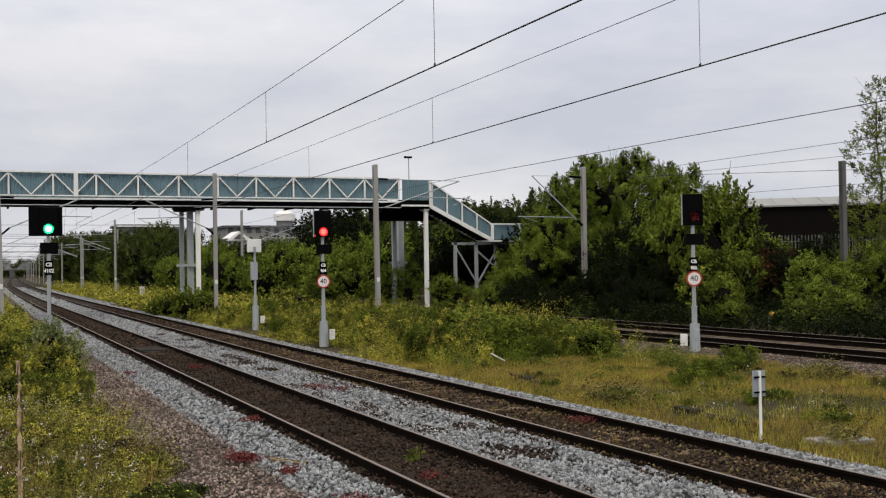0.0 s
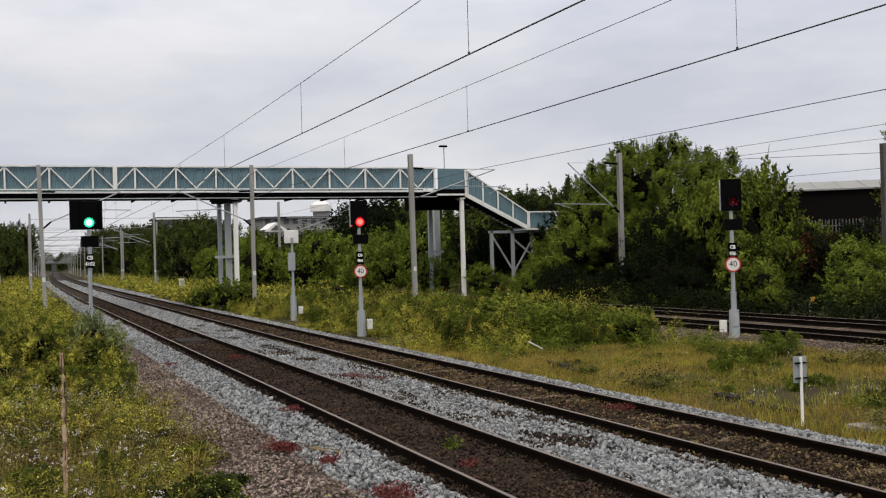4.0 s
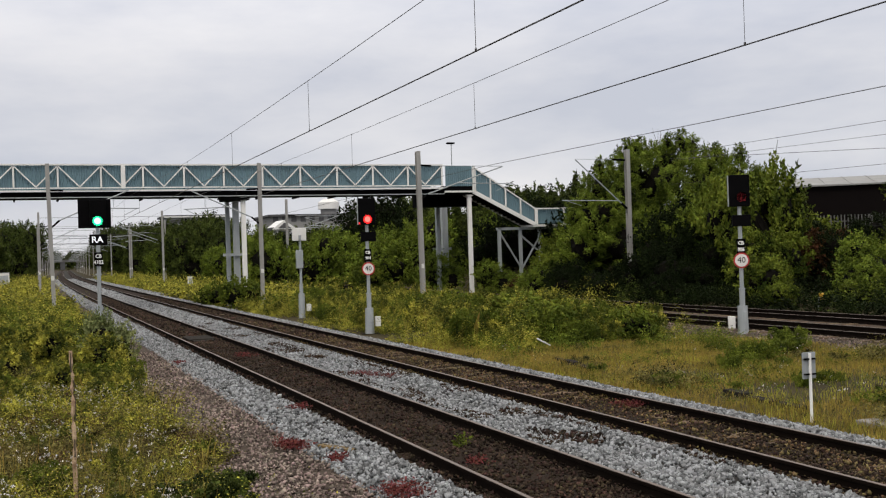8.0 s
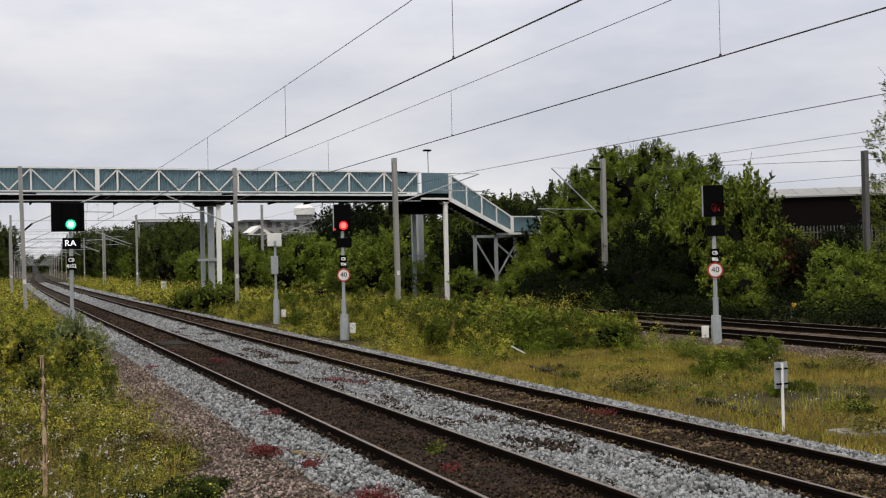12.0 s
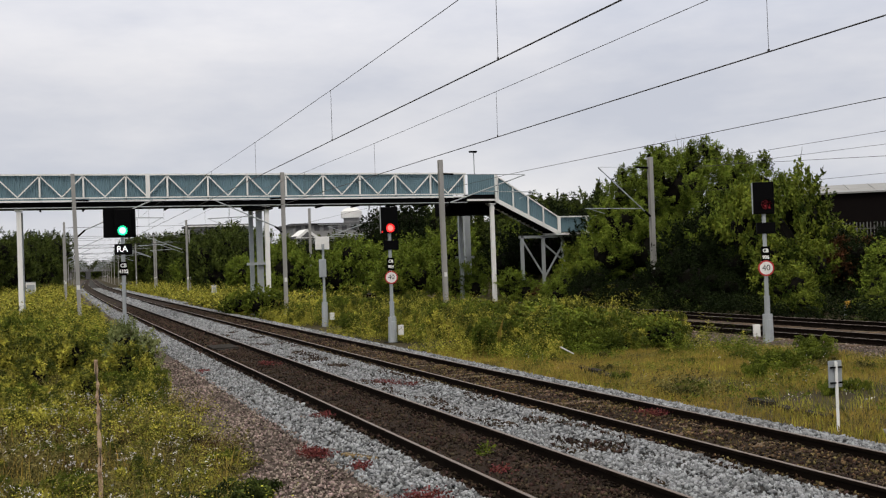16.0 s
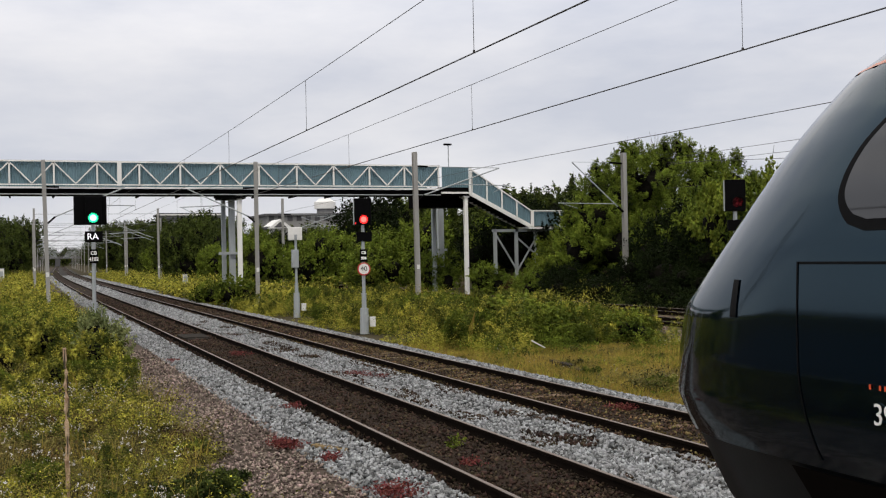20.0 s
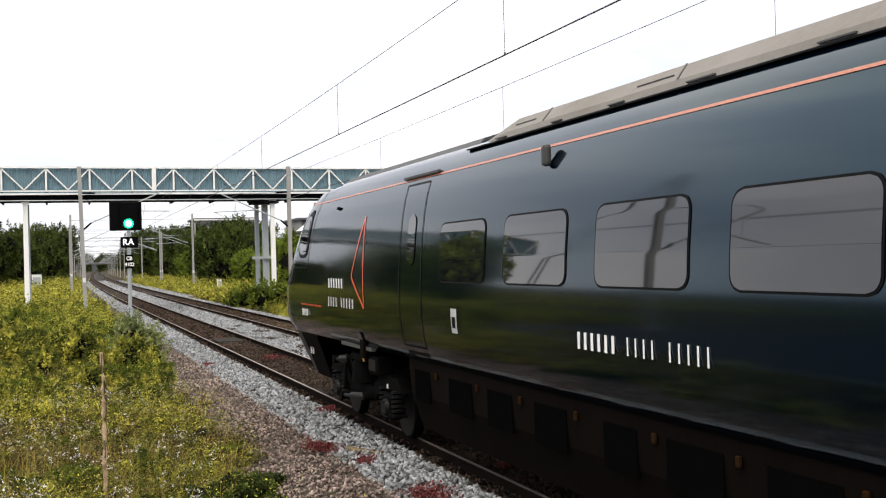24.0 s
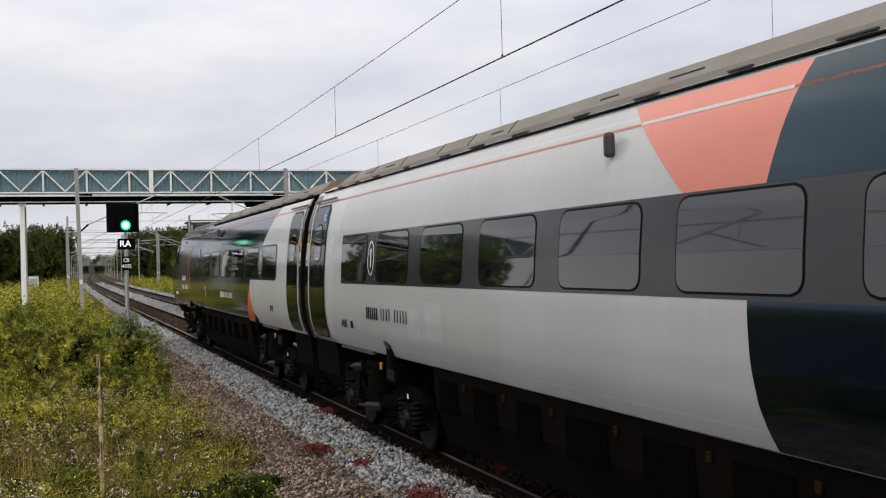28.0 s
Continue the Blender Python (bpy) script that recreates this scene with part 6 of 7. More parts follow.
    weeds("verge_bushes", p, gz(p), 0.9, 90, 0.075, LEAF_DARK, "leafy green undergrowth along the branch", 66, 0.7, plume=True)
    # low leafy patches in the grass
    rng = np.random.default_rng(21)
    spots = ((16.4, 21.3, 0.6, 40, LEAF_LIGHT, 0.5), (11.9, 18.6, 0.7, 40, OLIVE, 0.32), (17.6, 24.5, 0.8, 40, LEAF_LIGHT, 0.4), (13.6, 14.2, 0.4, 24, LEAF_LIGHT, 0.26), (18.6, 19.5, 0.5, 30, OLIVE, 0.35),
             (12.2, 12.6, 0.35, 24, OLIVE, 0.3), (14.6, 27.5, 0.8, 44, LEAF, 0.7), (15.9, 28.8, 0.9, 44, LEAF, 0.75))
    for i, (x, y, r, n, m, hh) in enumerate(spots):
        xy = np.column_stack([x + rng.normal(0, r * 0.5, n), y + rng.normal(0, r * 0.7, n)])
        weeds("leafy_patch", xy, gz(xy), hh, 70, 0.05, m, "leafy green patch in the grass", 80 + i, 0.8, "stuff", "weeds")
    # red stonecrop tufts on the ballast
    for i, (x, y, r, n) in enumerate(((3.50, 15.1, 0.20, 200), (3.95, 11.4, 0.28, 260), (3.85, 29.2, 0.25, 70), (3.80, 13.7, 0.12, 60), (5.52, 29.2, 0.3, 70),
                                      (5.25, 12.35, 0.14, 70), (6.95, 22.8, 0.30, 80), (9.25, 15.4, 0.22, 70), (4.42, 18.4, 0.16, 60), (7.32, 22.0, 0.2, 50))):
        xy = np.column_stack([x + rng.normal(0, r * 0.5, n), y + rng.normal(0, r * 0.8, n)])
        weeds("red_stonecrop", xy, np.full(n, -0.20 if x < 4 else -0.13), 0.07, 6, 0.04, RED_WEED, "low red stonecrop growing on stones", 40 + i, 1.2, "stuff", "plant")
    xy = np.column_stack([5.44 + rng.normal(0, 0.05, 8), 13.4 + rng.normal(0, 0.05, 8)])
    weeds("young_weed", xy, np.full(8, -0.14), 0.36, 26, 0.045, LEAF_LIGHT, "single yellow green weed between the rails", 60, 0.35, "stuff", "plant")


plant_all()


def crown_mesh(name, blobs, n, leaf, material, seed):
    """Leaves over the outsides of several overlapping rounded masses, with gaps and loose sprays."""
    rng = np.random.default_rng(seed)
    size = np.array([b[3] * b[4] for b in blobs])
    pick = rng.choice(len(blobs), n, p=size / size.sum())
    bl = np.array(blobs)[pick]
    # plume-like sprays rise from the outside of each mass; the leaves sit round each spray
    tufts = 120
    td = unit(rng.normal(size=(len(blobs), tufts, 3)) + np.array([0, 0, 0.25]))
    tr = 0.60 + 0.36 * rng.random((len(blobs), tufts, 1))
    axis = unit(td * 0.7 + np.array([0, 0, 0.75]) + rng.normal(0, 0.25, td.shape))
    reach = (0.16 + 0.34 * rng.random((len(blobs), tufts)) ** 1.5)
    thick = (0.09 + 0.11 * rng.random((len(blobs), tufts)))
    j = rng.integers(0, tufts, n)
    out = td[pick, j]
    c0 = bl[:, :3] + out * tr[pick, j] * np.column_stack([bl[:, 3], bl[:, 3], bl[:, 4]])
    d = unit(rng.normal(size=(n, 3)))
    f = rng.random(n)
    wide = bl[:, 3] * thick[pick, j] * (1.0 - 0.75 * f) * (0.5 + 0.5 * rng.random(n))
    c = c0 + axis[pick, j] * (bl[:, 3] * reach[pick, j] * f)[:, None] + d * wide[:, None]
    keep = c[:, 2] > -0.2
    c, d, out = c[keep], d[keep], out[keep]
    k = len(c)
    face = d * 0.65 + out * 0.55 + np.array([0, 0, 0.45]) + rng.normal(0, 0.40, (k, 3))
    a = unit(rng.normal(size=(k, 3)) + np.array([0, 0, 0.3]))
    s = leaf * rng.uniform(0.6, 1.35, k)
    q = leaf_quads(c, a, s, s * rng.uniform(0.2, 0.36, k), rng, face)
    me = bpy.data.meshes.new(name)
    me.vertices.add(k * 4)
    me.vertices.foreach_set("co", q.astype(np.float32).ravel())
    me.loops.add(k * 4)
    me.loops.foreach_set("vertex_index", np.arange(k * 4, dtype=np.int32))
    me.polygons.add(k)
    me.polygons.foreach_set("loop_start", np.arange(0, k * 4, 4, dtype=np.int32))
    me.update(calc_edges=True)
    me.materials.append(material)
    return me


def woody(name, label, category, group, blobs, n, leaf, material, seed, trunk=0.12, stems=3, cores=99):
    t = thing(name, (0, 0, -100), label, category, group)
    rnd = random.Random(seed)
    tall = max(b[2] for b in blobs)
    for s in range(stems):
        bm = B()
        target = Vector(blobs[s % len(blobs)][:3])
        p, r = Vector((rnd.uniform(-0.3, 0.3) if stems > 1 else 0, rnd.uniform(-0.3, 0.3) if stems > 1 else 0, -0.3)), trunk
        steps = 5
        start = p.copy()
        for i in range(1, steps + 1):
            q = start.lerp(target, i / steps) + Vector((rnd.uniform(-0.12, 0.12), rnd.uniform(-0.12, 0.12), 0))
            rod(bm, p, q, r, r * 0.78, n=7)
            if i >= 2:
                for _ in range(2):
                    e = q + Vector((rnd.uniform(-1, 1), rnd.uniform(-1, 1), rnd.uniform(0.3, 1.0))) * (0.22 * tall)
                    rod(bm, q, e, r * 0.4, r * 0.1, n=5)
            p, r = q, r * 0.78
        part("trunk" if s == 0 else "stem", bm, BARK, t)
    # near-black lumps inside each mass put shade into the gaps of the foliage
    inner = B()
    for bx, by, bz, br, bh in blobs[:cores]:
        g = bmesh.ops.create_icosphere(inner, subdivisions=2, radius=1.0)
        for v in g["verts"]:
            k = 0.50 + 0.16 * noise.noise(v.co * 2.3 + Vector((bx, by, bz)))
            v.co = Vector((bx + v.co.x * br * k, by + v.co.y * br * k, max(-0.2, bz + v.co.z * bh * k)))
    part("shade_core", inner, CROWN_SHADE, t, "near-black core standing in for shade inside the crown")
    c = new("crown", crown_mesh("crown", blobs, n, leaf, material, seed))
    c.parent = t
    return t


def place_all(design, spots, seed):
    """spots: x, y, size, and a height factor."""
    rnd = random.Random(seed)
    first = True
    for x, y, s, hf in spots:
        m = pose(x, y, ground_height(x, y) - 0.05, 0, 0, rnd.uniform(0, 360)) @ Matrix.Diagonal((s, s, s * hf, 1))
        if first:
            design.matrix_world = m
            first = False
            keep = design
        else:
            o = copy_thing(keep, Matrix())
            o.matrix_basis = m


def woods():
    rnd = random.Random(11)

    def lumps(n, spread, low, high, r):
        return [(rnd.uniform(-spread, spread), rnd.uniform(-spread, spread), rnd.uniform(low, high), r * rnd.uniform(0.7, 1.2), r * rnd.uniform(0.7, 1.15)) for _ in range(n)]

    # the large spreading tree by the branch
    blobs = [(0, 0, 6.0, 2.6, 2.2), (-2.4, 0.5, 5.2, 2.0, 1.8), (2.6, -0.3, 5.6, 2.2, 2.0), (4.4, 0.4, 4.6, 1.9, 2.0), (-3.9, -0.2, 3.8, 1.8, 1.9), (0.6, -1.6, 3.6, 2.4, 2.2),
             (3.4, -1.5, 2.6, 2.2, 2.2), (-2.6, -1.3, 2.2, 2.2, 2.0), (1.0, 0.6, 7.2, 1.5, 1.5), (-1.6, 0.2, 6.8, 1.4, 1.5), (5.9, 0.0, 2.8, 1.6, 1.9), (3.2, 0.3, 6.9, 1.4, 1.3), (5.0, 0.2, 6.2, 1.5, 1.5), (6.2, -0.2, 4.9, 1.4, 1.5), (-3.3, 0.3, 5.7, 1.2, 1.3),
             (-4.6, 0.0, 2.2, 1.6, 1.8)]
    tops = [(-3.4, 6.7), (-2.2, 7.9), (-1.3, 8.1), (-0.4, 7.9), (0.5, 8.4), (1.3, 8.5), (2.1, 8.0), (2.9, 8.1), (3.7, 7.9), (4.6, 7.5), (5.4, 7.4), (6.2, 6.4), (7.0, 5.8), (-4.6, 5.2), (-5.2, 4.2), (7.3, 4.6)]
    blobs += [(x + rnd.uniform(-0.3, 0.3), rnd.uniform(-0.8, 0.8), z + rnd.uniform(-0.3, 0.2), rnd.uniform(0.3, 0.5), rnd.uniform(0.6, 0.95)) for x, z in tops]
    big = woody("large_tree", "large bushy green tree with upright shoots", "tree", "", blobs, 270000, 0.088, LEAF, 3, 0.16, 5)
    big.matrix_world = pose(37.05, 57.0, 0.4, 0, 0, 0) @ Matrix.Diagonal((1.16, 1.0, 1.02, 1))
    for i in range(70):
        b = blobs[rnd.choice((0, 1, 2, 8, 9, 11, 3))]
        a = rnd.uniform(0, 6.28)
        p = Vector((b[0] + math.cos(a) * b[3] * 0.5, b[1] + math.sin(a) * b[3] * 0.5, b[2] + b[4] * 0.85))
        part("shoot", rod(B(), p, p + Vector((rnd.uniform(-0.4, 0.4), rnd.uniform(-0.3, 0.3), rnd.uniform(0.5, 1.1))), 0.012, 0.004, n=4), BARK, big)
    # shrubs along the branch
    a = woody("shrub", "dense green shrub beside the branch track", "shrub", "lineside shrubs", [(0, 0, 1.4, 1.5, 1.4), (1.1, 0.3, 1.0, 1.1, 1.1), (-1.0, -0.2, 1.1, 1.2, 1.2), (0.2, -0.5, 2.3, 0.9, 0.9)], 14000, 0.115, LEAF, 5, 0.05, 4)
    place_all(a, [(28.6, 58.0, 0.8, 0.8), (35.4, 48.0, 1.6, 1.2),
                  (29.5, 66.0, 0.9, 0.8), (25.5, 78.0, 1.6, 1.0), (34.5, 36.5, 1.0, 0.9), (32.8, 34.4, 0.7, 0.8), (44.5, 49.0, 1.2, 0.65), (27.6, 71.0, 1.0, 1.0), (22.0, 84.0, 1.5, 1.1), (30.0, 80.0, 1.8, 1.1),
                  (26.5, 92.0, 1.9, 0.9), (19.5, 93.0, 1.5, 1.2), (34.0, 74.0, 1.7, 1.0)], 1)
    # shrubs whose leaf colour carries the shade at the foot of the trees
    b = woody("dark_shrub", "overgrown green shrub, darkened by shade put into its leaf colour", "shrub", "lineside shrubs", [(0, 0, 1.5, 1.7, 1.5), (1.3, 0.4, 1.9, 1.2, 1.2), (-1.4, 0.1, 1.2, 1.3, 1.2), (0.3, -0.7, 2.6, 1.0, 0.9)], 15000, 0.11, SHADED_LEAF, 6, 0.06, 4)
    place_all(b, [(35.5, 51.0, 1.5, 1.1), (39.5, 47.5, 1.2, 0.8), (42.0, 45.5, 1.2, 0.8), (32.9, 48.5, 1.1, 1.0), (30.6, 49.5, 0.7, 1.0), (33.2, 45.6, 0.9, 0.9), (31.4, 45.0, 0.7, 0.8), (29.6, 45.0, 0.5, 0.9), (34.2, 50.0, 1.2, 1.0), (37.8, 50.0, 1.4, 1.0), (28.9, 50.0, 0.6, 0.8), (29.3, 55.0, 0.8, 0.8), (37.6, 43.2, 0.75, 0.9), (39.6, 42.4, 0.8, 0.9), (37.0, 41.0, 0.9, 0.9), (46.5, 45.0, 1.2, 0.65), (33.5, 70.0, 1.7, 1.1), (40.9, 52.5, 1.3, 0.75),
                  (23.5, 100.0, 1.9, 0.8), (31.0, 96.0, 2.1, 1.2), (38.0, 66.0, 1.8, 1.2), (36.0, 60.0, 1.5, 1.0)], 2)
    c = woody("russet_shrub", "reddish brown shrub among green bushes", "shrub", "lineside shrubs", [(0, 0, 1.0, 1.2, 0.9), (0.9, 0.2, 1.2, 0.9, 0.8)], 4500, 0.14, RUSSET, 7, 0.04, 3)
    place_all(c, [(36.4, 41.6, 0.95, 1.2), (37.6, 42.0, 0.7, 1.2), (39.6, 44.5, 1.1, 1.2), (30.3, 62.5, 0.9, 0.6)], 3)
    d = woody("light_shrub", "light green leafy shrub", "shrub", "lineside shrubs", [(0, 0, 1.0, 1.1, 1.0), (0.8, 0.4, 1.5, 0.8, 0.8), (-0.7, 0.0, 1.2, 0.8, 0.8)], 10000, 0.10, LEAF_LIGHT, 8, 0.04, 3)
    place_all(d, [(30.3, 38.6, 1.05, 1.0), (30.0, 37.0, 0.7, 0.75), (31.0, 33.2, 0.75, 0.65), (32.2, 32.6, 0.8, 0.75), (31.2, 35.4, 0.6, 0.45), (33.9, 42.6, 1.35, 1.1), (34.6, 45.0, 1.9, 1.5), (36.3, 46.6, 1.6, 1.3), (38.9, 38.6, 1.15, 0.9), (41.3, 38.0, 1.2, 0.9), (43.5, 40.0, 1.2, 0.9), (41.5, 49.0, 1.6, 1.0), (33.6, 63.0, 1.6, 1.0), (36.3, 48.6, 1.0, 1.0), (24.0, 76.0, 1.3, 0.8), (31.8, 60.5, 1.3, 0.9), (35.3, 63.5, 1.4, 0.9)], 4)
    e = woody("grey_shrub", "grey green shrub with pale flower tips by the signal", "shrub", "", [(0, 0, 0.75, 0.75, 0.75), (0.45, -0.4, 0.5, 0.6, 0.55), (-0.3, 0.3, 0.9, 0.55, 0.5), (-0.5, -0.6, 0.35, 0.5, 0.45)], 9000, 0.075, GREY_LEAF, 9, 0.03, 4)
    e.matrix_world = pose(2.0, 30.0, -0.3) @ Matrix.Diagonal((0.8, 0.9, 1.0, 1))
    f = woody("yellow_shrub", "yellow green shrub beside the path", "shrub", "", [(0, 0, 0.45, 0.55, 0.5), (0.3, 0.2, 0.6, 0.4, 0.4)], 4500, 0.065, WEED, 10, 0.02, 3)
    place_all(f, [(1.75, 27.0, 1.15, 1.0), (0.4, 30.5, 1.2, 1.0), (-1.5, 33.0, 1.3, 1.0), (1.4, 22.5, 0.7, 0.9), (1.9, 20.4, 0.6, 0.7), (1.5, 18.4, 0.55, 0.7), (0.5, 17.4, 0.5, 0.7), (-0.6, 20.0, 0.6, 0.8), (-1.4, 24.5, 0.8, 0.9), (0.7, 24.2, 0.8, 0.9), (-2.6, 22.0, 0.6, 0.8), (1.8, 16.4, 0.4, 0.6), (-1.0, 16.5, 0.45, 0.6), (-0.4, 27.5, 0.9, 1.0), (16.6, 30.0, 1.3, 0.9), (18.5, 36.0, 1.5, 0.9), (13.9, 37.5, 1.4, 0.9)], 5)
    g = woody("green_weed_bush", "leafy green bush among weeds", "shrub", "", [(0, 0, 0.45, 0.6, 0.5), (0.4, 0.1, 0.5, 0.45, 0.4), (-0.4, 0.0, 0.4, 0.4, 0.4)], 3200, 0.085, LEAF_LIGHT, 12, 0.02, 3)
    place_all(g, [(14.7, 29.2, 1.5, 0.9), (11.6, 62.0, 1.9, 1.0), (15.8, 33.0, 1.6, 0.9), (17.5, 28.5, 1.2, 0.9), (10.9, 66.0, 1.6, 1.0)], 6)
    # clumps of tall weeds: upright leafy shoots, their gaps shaded by a near-black core
    def shoots(n, wide, low, high):
        out = [(0, 0, 0.22, wide * 0.62, 0.24)]
        for _ in range(n):
            a, d = rnd.uniform(0, 6.283), wide * math.sqrt(rnd.random())
            out.append((d * math.cos(a), d * math.sin(a), rnd.uniform(low, high), rnd.uniform(0.13, 0.22), rnd.uniform(0.22, 0.38)))
        return out
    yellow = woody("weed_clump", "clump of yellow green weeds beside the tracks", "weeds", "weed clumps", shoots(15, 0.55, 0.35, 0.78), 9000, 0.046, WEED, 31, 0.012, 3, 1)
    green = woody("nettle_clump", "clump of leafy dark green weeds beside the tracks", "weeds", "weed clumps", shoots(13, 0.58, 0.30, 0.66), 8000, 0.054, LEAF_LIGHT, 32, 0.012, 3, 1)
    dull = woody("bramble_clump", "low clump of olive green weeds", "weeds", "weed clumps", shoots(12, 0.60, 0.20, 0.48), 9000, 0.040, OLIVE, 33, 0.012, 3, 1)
    ys, gs, ds = [], [], []
    for _ in range(150):
        y = 28.5 + 32 * rnd.random() ** 1.2
        x = rnd.uniform(12.2 - 0.03 * (y - 28), 19.0 if y < 36 else 20.2)
        size = rnd.uniform(0.75, 1.35)
        (ys if noise.noise((x * 0.33, y * 0.20, 4.0)) > -0.08 else gs).append((x, y, size, rnd.uniform(0.8, 1.2)))
    gs += [(14.6, 28.9, 1.3, 1.0), (15.6, 29.4, 1.4, 1.0), (15.1, 28.2, 1.0, 0.9), (18.4, 31.2, 1.1, 0.9), (17.0, 30.6, 1.2, 1.1)]
    ys += [(13.2, 29.6, 1.2, 0.9), (13.7, 30.4, 1.2, 1.0), (16.4, 28.6, 1.0, 0.9)]
    for _ in range(95):
        y = 21 + 44 * rnd.random() ** 1.3
        x = 2.2 - (4.5 + 0.10 * y) * rnd.random() ** 1.1
        if y < 28 and x < -0.9:
            continue
        size = rnd.uniform(0.55, 0.8) if y < 29 else rnd.uniform(0.8, 1.25)
        (ys if noise.noise((x * 0.4, y * 0.25, 9.0)) > -0.12 else gs).append((x, y, size, rnd.uniform(0.75, 1.1)))
    for _ in range(80):
        y = 8.6 + 13.5 * rnd.random()
        x = rnd.uniform(-1.0, 2.25 + 0.2 * math.sin(y * 0.9))
        k = noise.noise((x * 0.9, y * 0.6, 14.0))
        (ds if k > 0.02 else (gs if k < -0.16 else ys)).append((x, y, rnd.uniform(0.28, 0.55), rnd.uniform(0.6, 1.0)))
    gs += [(2.05, 13.1, 0.42, 0.75), (1.70, 12.7, 0.45, 0.7), (2.35, 13.4, 0.34, 0.65), (1.35, 12.5, 0.40, 0.7)]
    for _ in range(26):
        x, y = rnd.uniform(12.2, 19.8), rnd.uniform(13, 27.5)
        (ds if rnd.random() < 0.6 else gs).append((x, y, rnd.uniform(0.25, 0.5), rnd.uniform(0.6, 1.0)))
    gs += [(18.7, 22.8, 0.8, 0.9), (18.2, 22.3, 0.7, 0.7), (16.6, 21.2, 0.75, 0.8), (16.2, 21.5, 0.6, 0.8), (12.0, 18.4, 0.5, 0.7), (12.4, 18.9, 0.45, 0.7)]
    def off_posts(spots):
        return [q for q in spots if not ((10 < q[0] < 12.6 and abs(q[1] - 36.0) < 2.3) or (10 < q[0] < 13.1 and abs(q[1] - 48.4) < 2.8))]
    ys, gs, ds = off_posts(ys), off_posts(gs), off_posts(ds)
    place_all(yellow, ys, 21)
    place_all(green, gs, 22)
    place_all(dull, ds, 23)
    dark = woody("dock_clump", "dark glossy leafy clump at the edge of the path", "weeds", "weed clumps", shoots(12, 0.55, 0.2, 0.46), 4200, 0.075, LEAF_DARK, 34, 0.012, 3, 1)
    place_all(dark, [(2.05, 12.8, 0.6, 0.9), (1.65, 12.4, 0.6, 0.8), (2.4, 13.3, 0.5, 0.8), (1.2, 12.0, 0.5, 0.7), (2.2, 12.2, 0.45, 0.7), (15.6, 28.6, 1.0, 1.0)], 24)
    # birch with hanging sprays
    bb = [(0, 0, 9.4, 0.7, 1.2), (0.6, 0.2, 8.0, 0.9, 1.3), (-0.6, 0.1, 7.0, 0.9, 1.4), (0.4, -0.3, 5.6, 1.3, 1.6), (-0.3, 0.2, 4.0, 1.4, 1.6), (0.9, 0.1, 2.6, 1.5, 1.5), (-0.9, 0.0, 1.6, 1.4, 1.4)]
    h = woody("birch_tree", "slender birch with drooping leafy sprays", "tree", "", bb, 34000, 0.075, LEAF_LIGHT, 13, 0.09, 1, 0)
    h.matrix_world = pose(42.4, 40.5, 0.6) @ Matrix.Diagonal((1.25, 1.25, 1.06, 1))
    # distant trees
    k = woody("broadleaf_tree", "distant dense green tree", "tree", "distant trees", lumps(7, 2.6, 3.0, 6.0, 2.2) + [(0, 0, 2.2, 3.0, 2.2)], 17000, 0.27, LEAF_DARK, 14, 0.2, 3)
    spots = []
    for i in range(44):
        y = 118 + rnd.uniform(0, 190)
        x = 19 + (y - 118) * 0.08 + rnd.uniform(0, 62)
        spots.append((x, y, (2.5 + 0.034 * y * rnd.uniform(0.8, 1.02)) / (9.4 if 0.18 < x / y < 0.32 else 8.6), 1.0))
    for i in range(34):
        y = 128 + i * 8.5
        spots.append((17.5 + bend(y) + (y - 128) * 0.012 + rnd.uniform(0, 7), y, min(1.3, (2.5 + 0.034 * y * rnd.uniform(0.85, 1.02)) / 8.0), 1.0))
    for i in range(20):
        y = 125 + i * 12
        spots.append((0.0105 * y - 5.2 - rnd.uniform(0, 0.06) * y, y + 30, rnd.uniform(0.95, 1.2), rnd.uniform(0.9, 1.05)))
    for i in range(26):
        y = 330 + i * 16
        spots.append((bend(y) - 9 - rnd.uniform(0, 14), y, rnd.uniform(0.9, 1.3), 1.0))
        spots.append((bend(y) + 22 + rnd.uniform(0, 14), y, rnd.uniform(0.9, 1.3), 1.0))
    for i in range(16):
        spots.append((-16 - rnd.uniform(0, 50), 130 + rnd.uniform(0, 160), rnd.uniform(0.9, 1.35), rnd.uniform(0.8, 1.0)))
    for i in range(14):
        spots.append((rnd.uniform(41, 55), rnd.uniform(88, 108), rnd.uniform(0.9, 1.1), rnd.uniform(0.72, 0.92)))
    for i in range(18):
        spots.append((-40 + i * 9 + rnd.uniform(-3, 3), 880 + rnd.uniform(0, 30), rnd.uniform(1.2, 1.7), 1.0))
    for i in range(14):
        y = 170 + i * 16
        spots.append((0.006 * y - 5.0 - rnd.uniform(0, 8), y, rnd.uniform(0.9, 1.15), rnd.uniform(0.9, 1.05)))
    spots += [(-1.2, 215.0, 1.15, 1.05), (-0.8, 250.0, 1.3, 1.05), (-2.5, 235.0, 1.2, 1.1), (0.2, 290.0, 1.35, 1.1)]
    spots += [(33.5, 100.0, 1.05, 1.05), (36.5, 104.0, 1.1, 1.05), (39.5, 108.0, 1.0, 1.0), (28.5, 108.0, 0.85, 0.95)]
    spots += [(bend(770) - 22 + 5.5 * i, 790 + rnd.uniform(-15, 15), rnd.uniform(1.1, 1.5), 1.0) for i in range(11)]
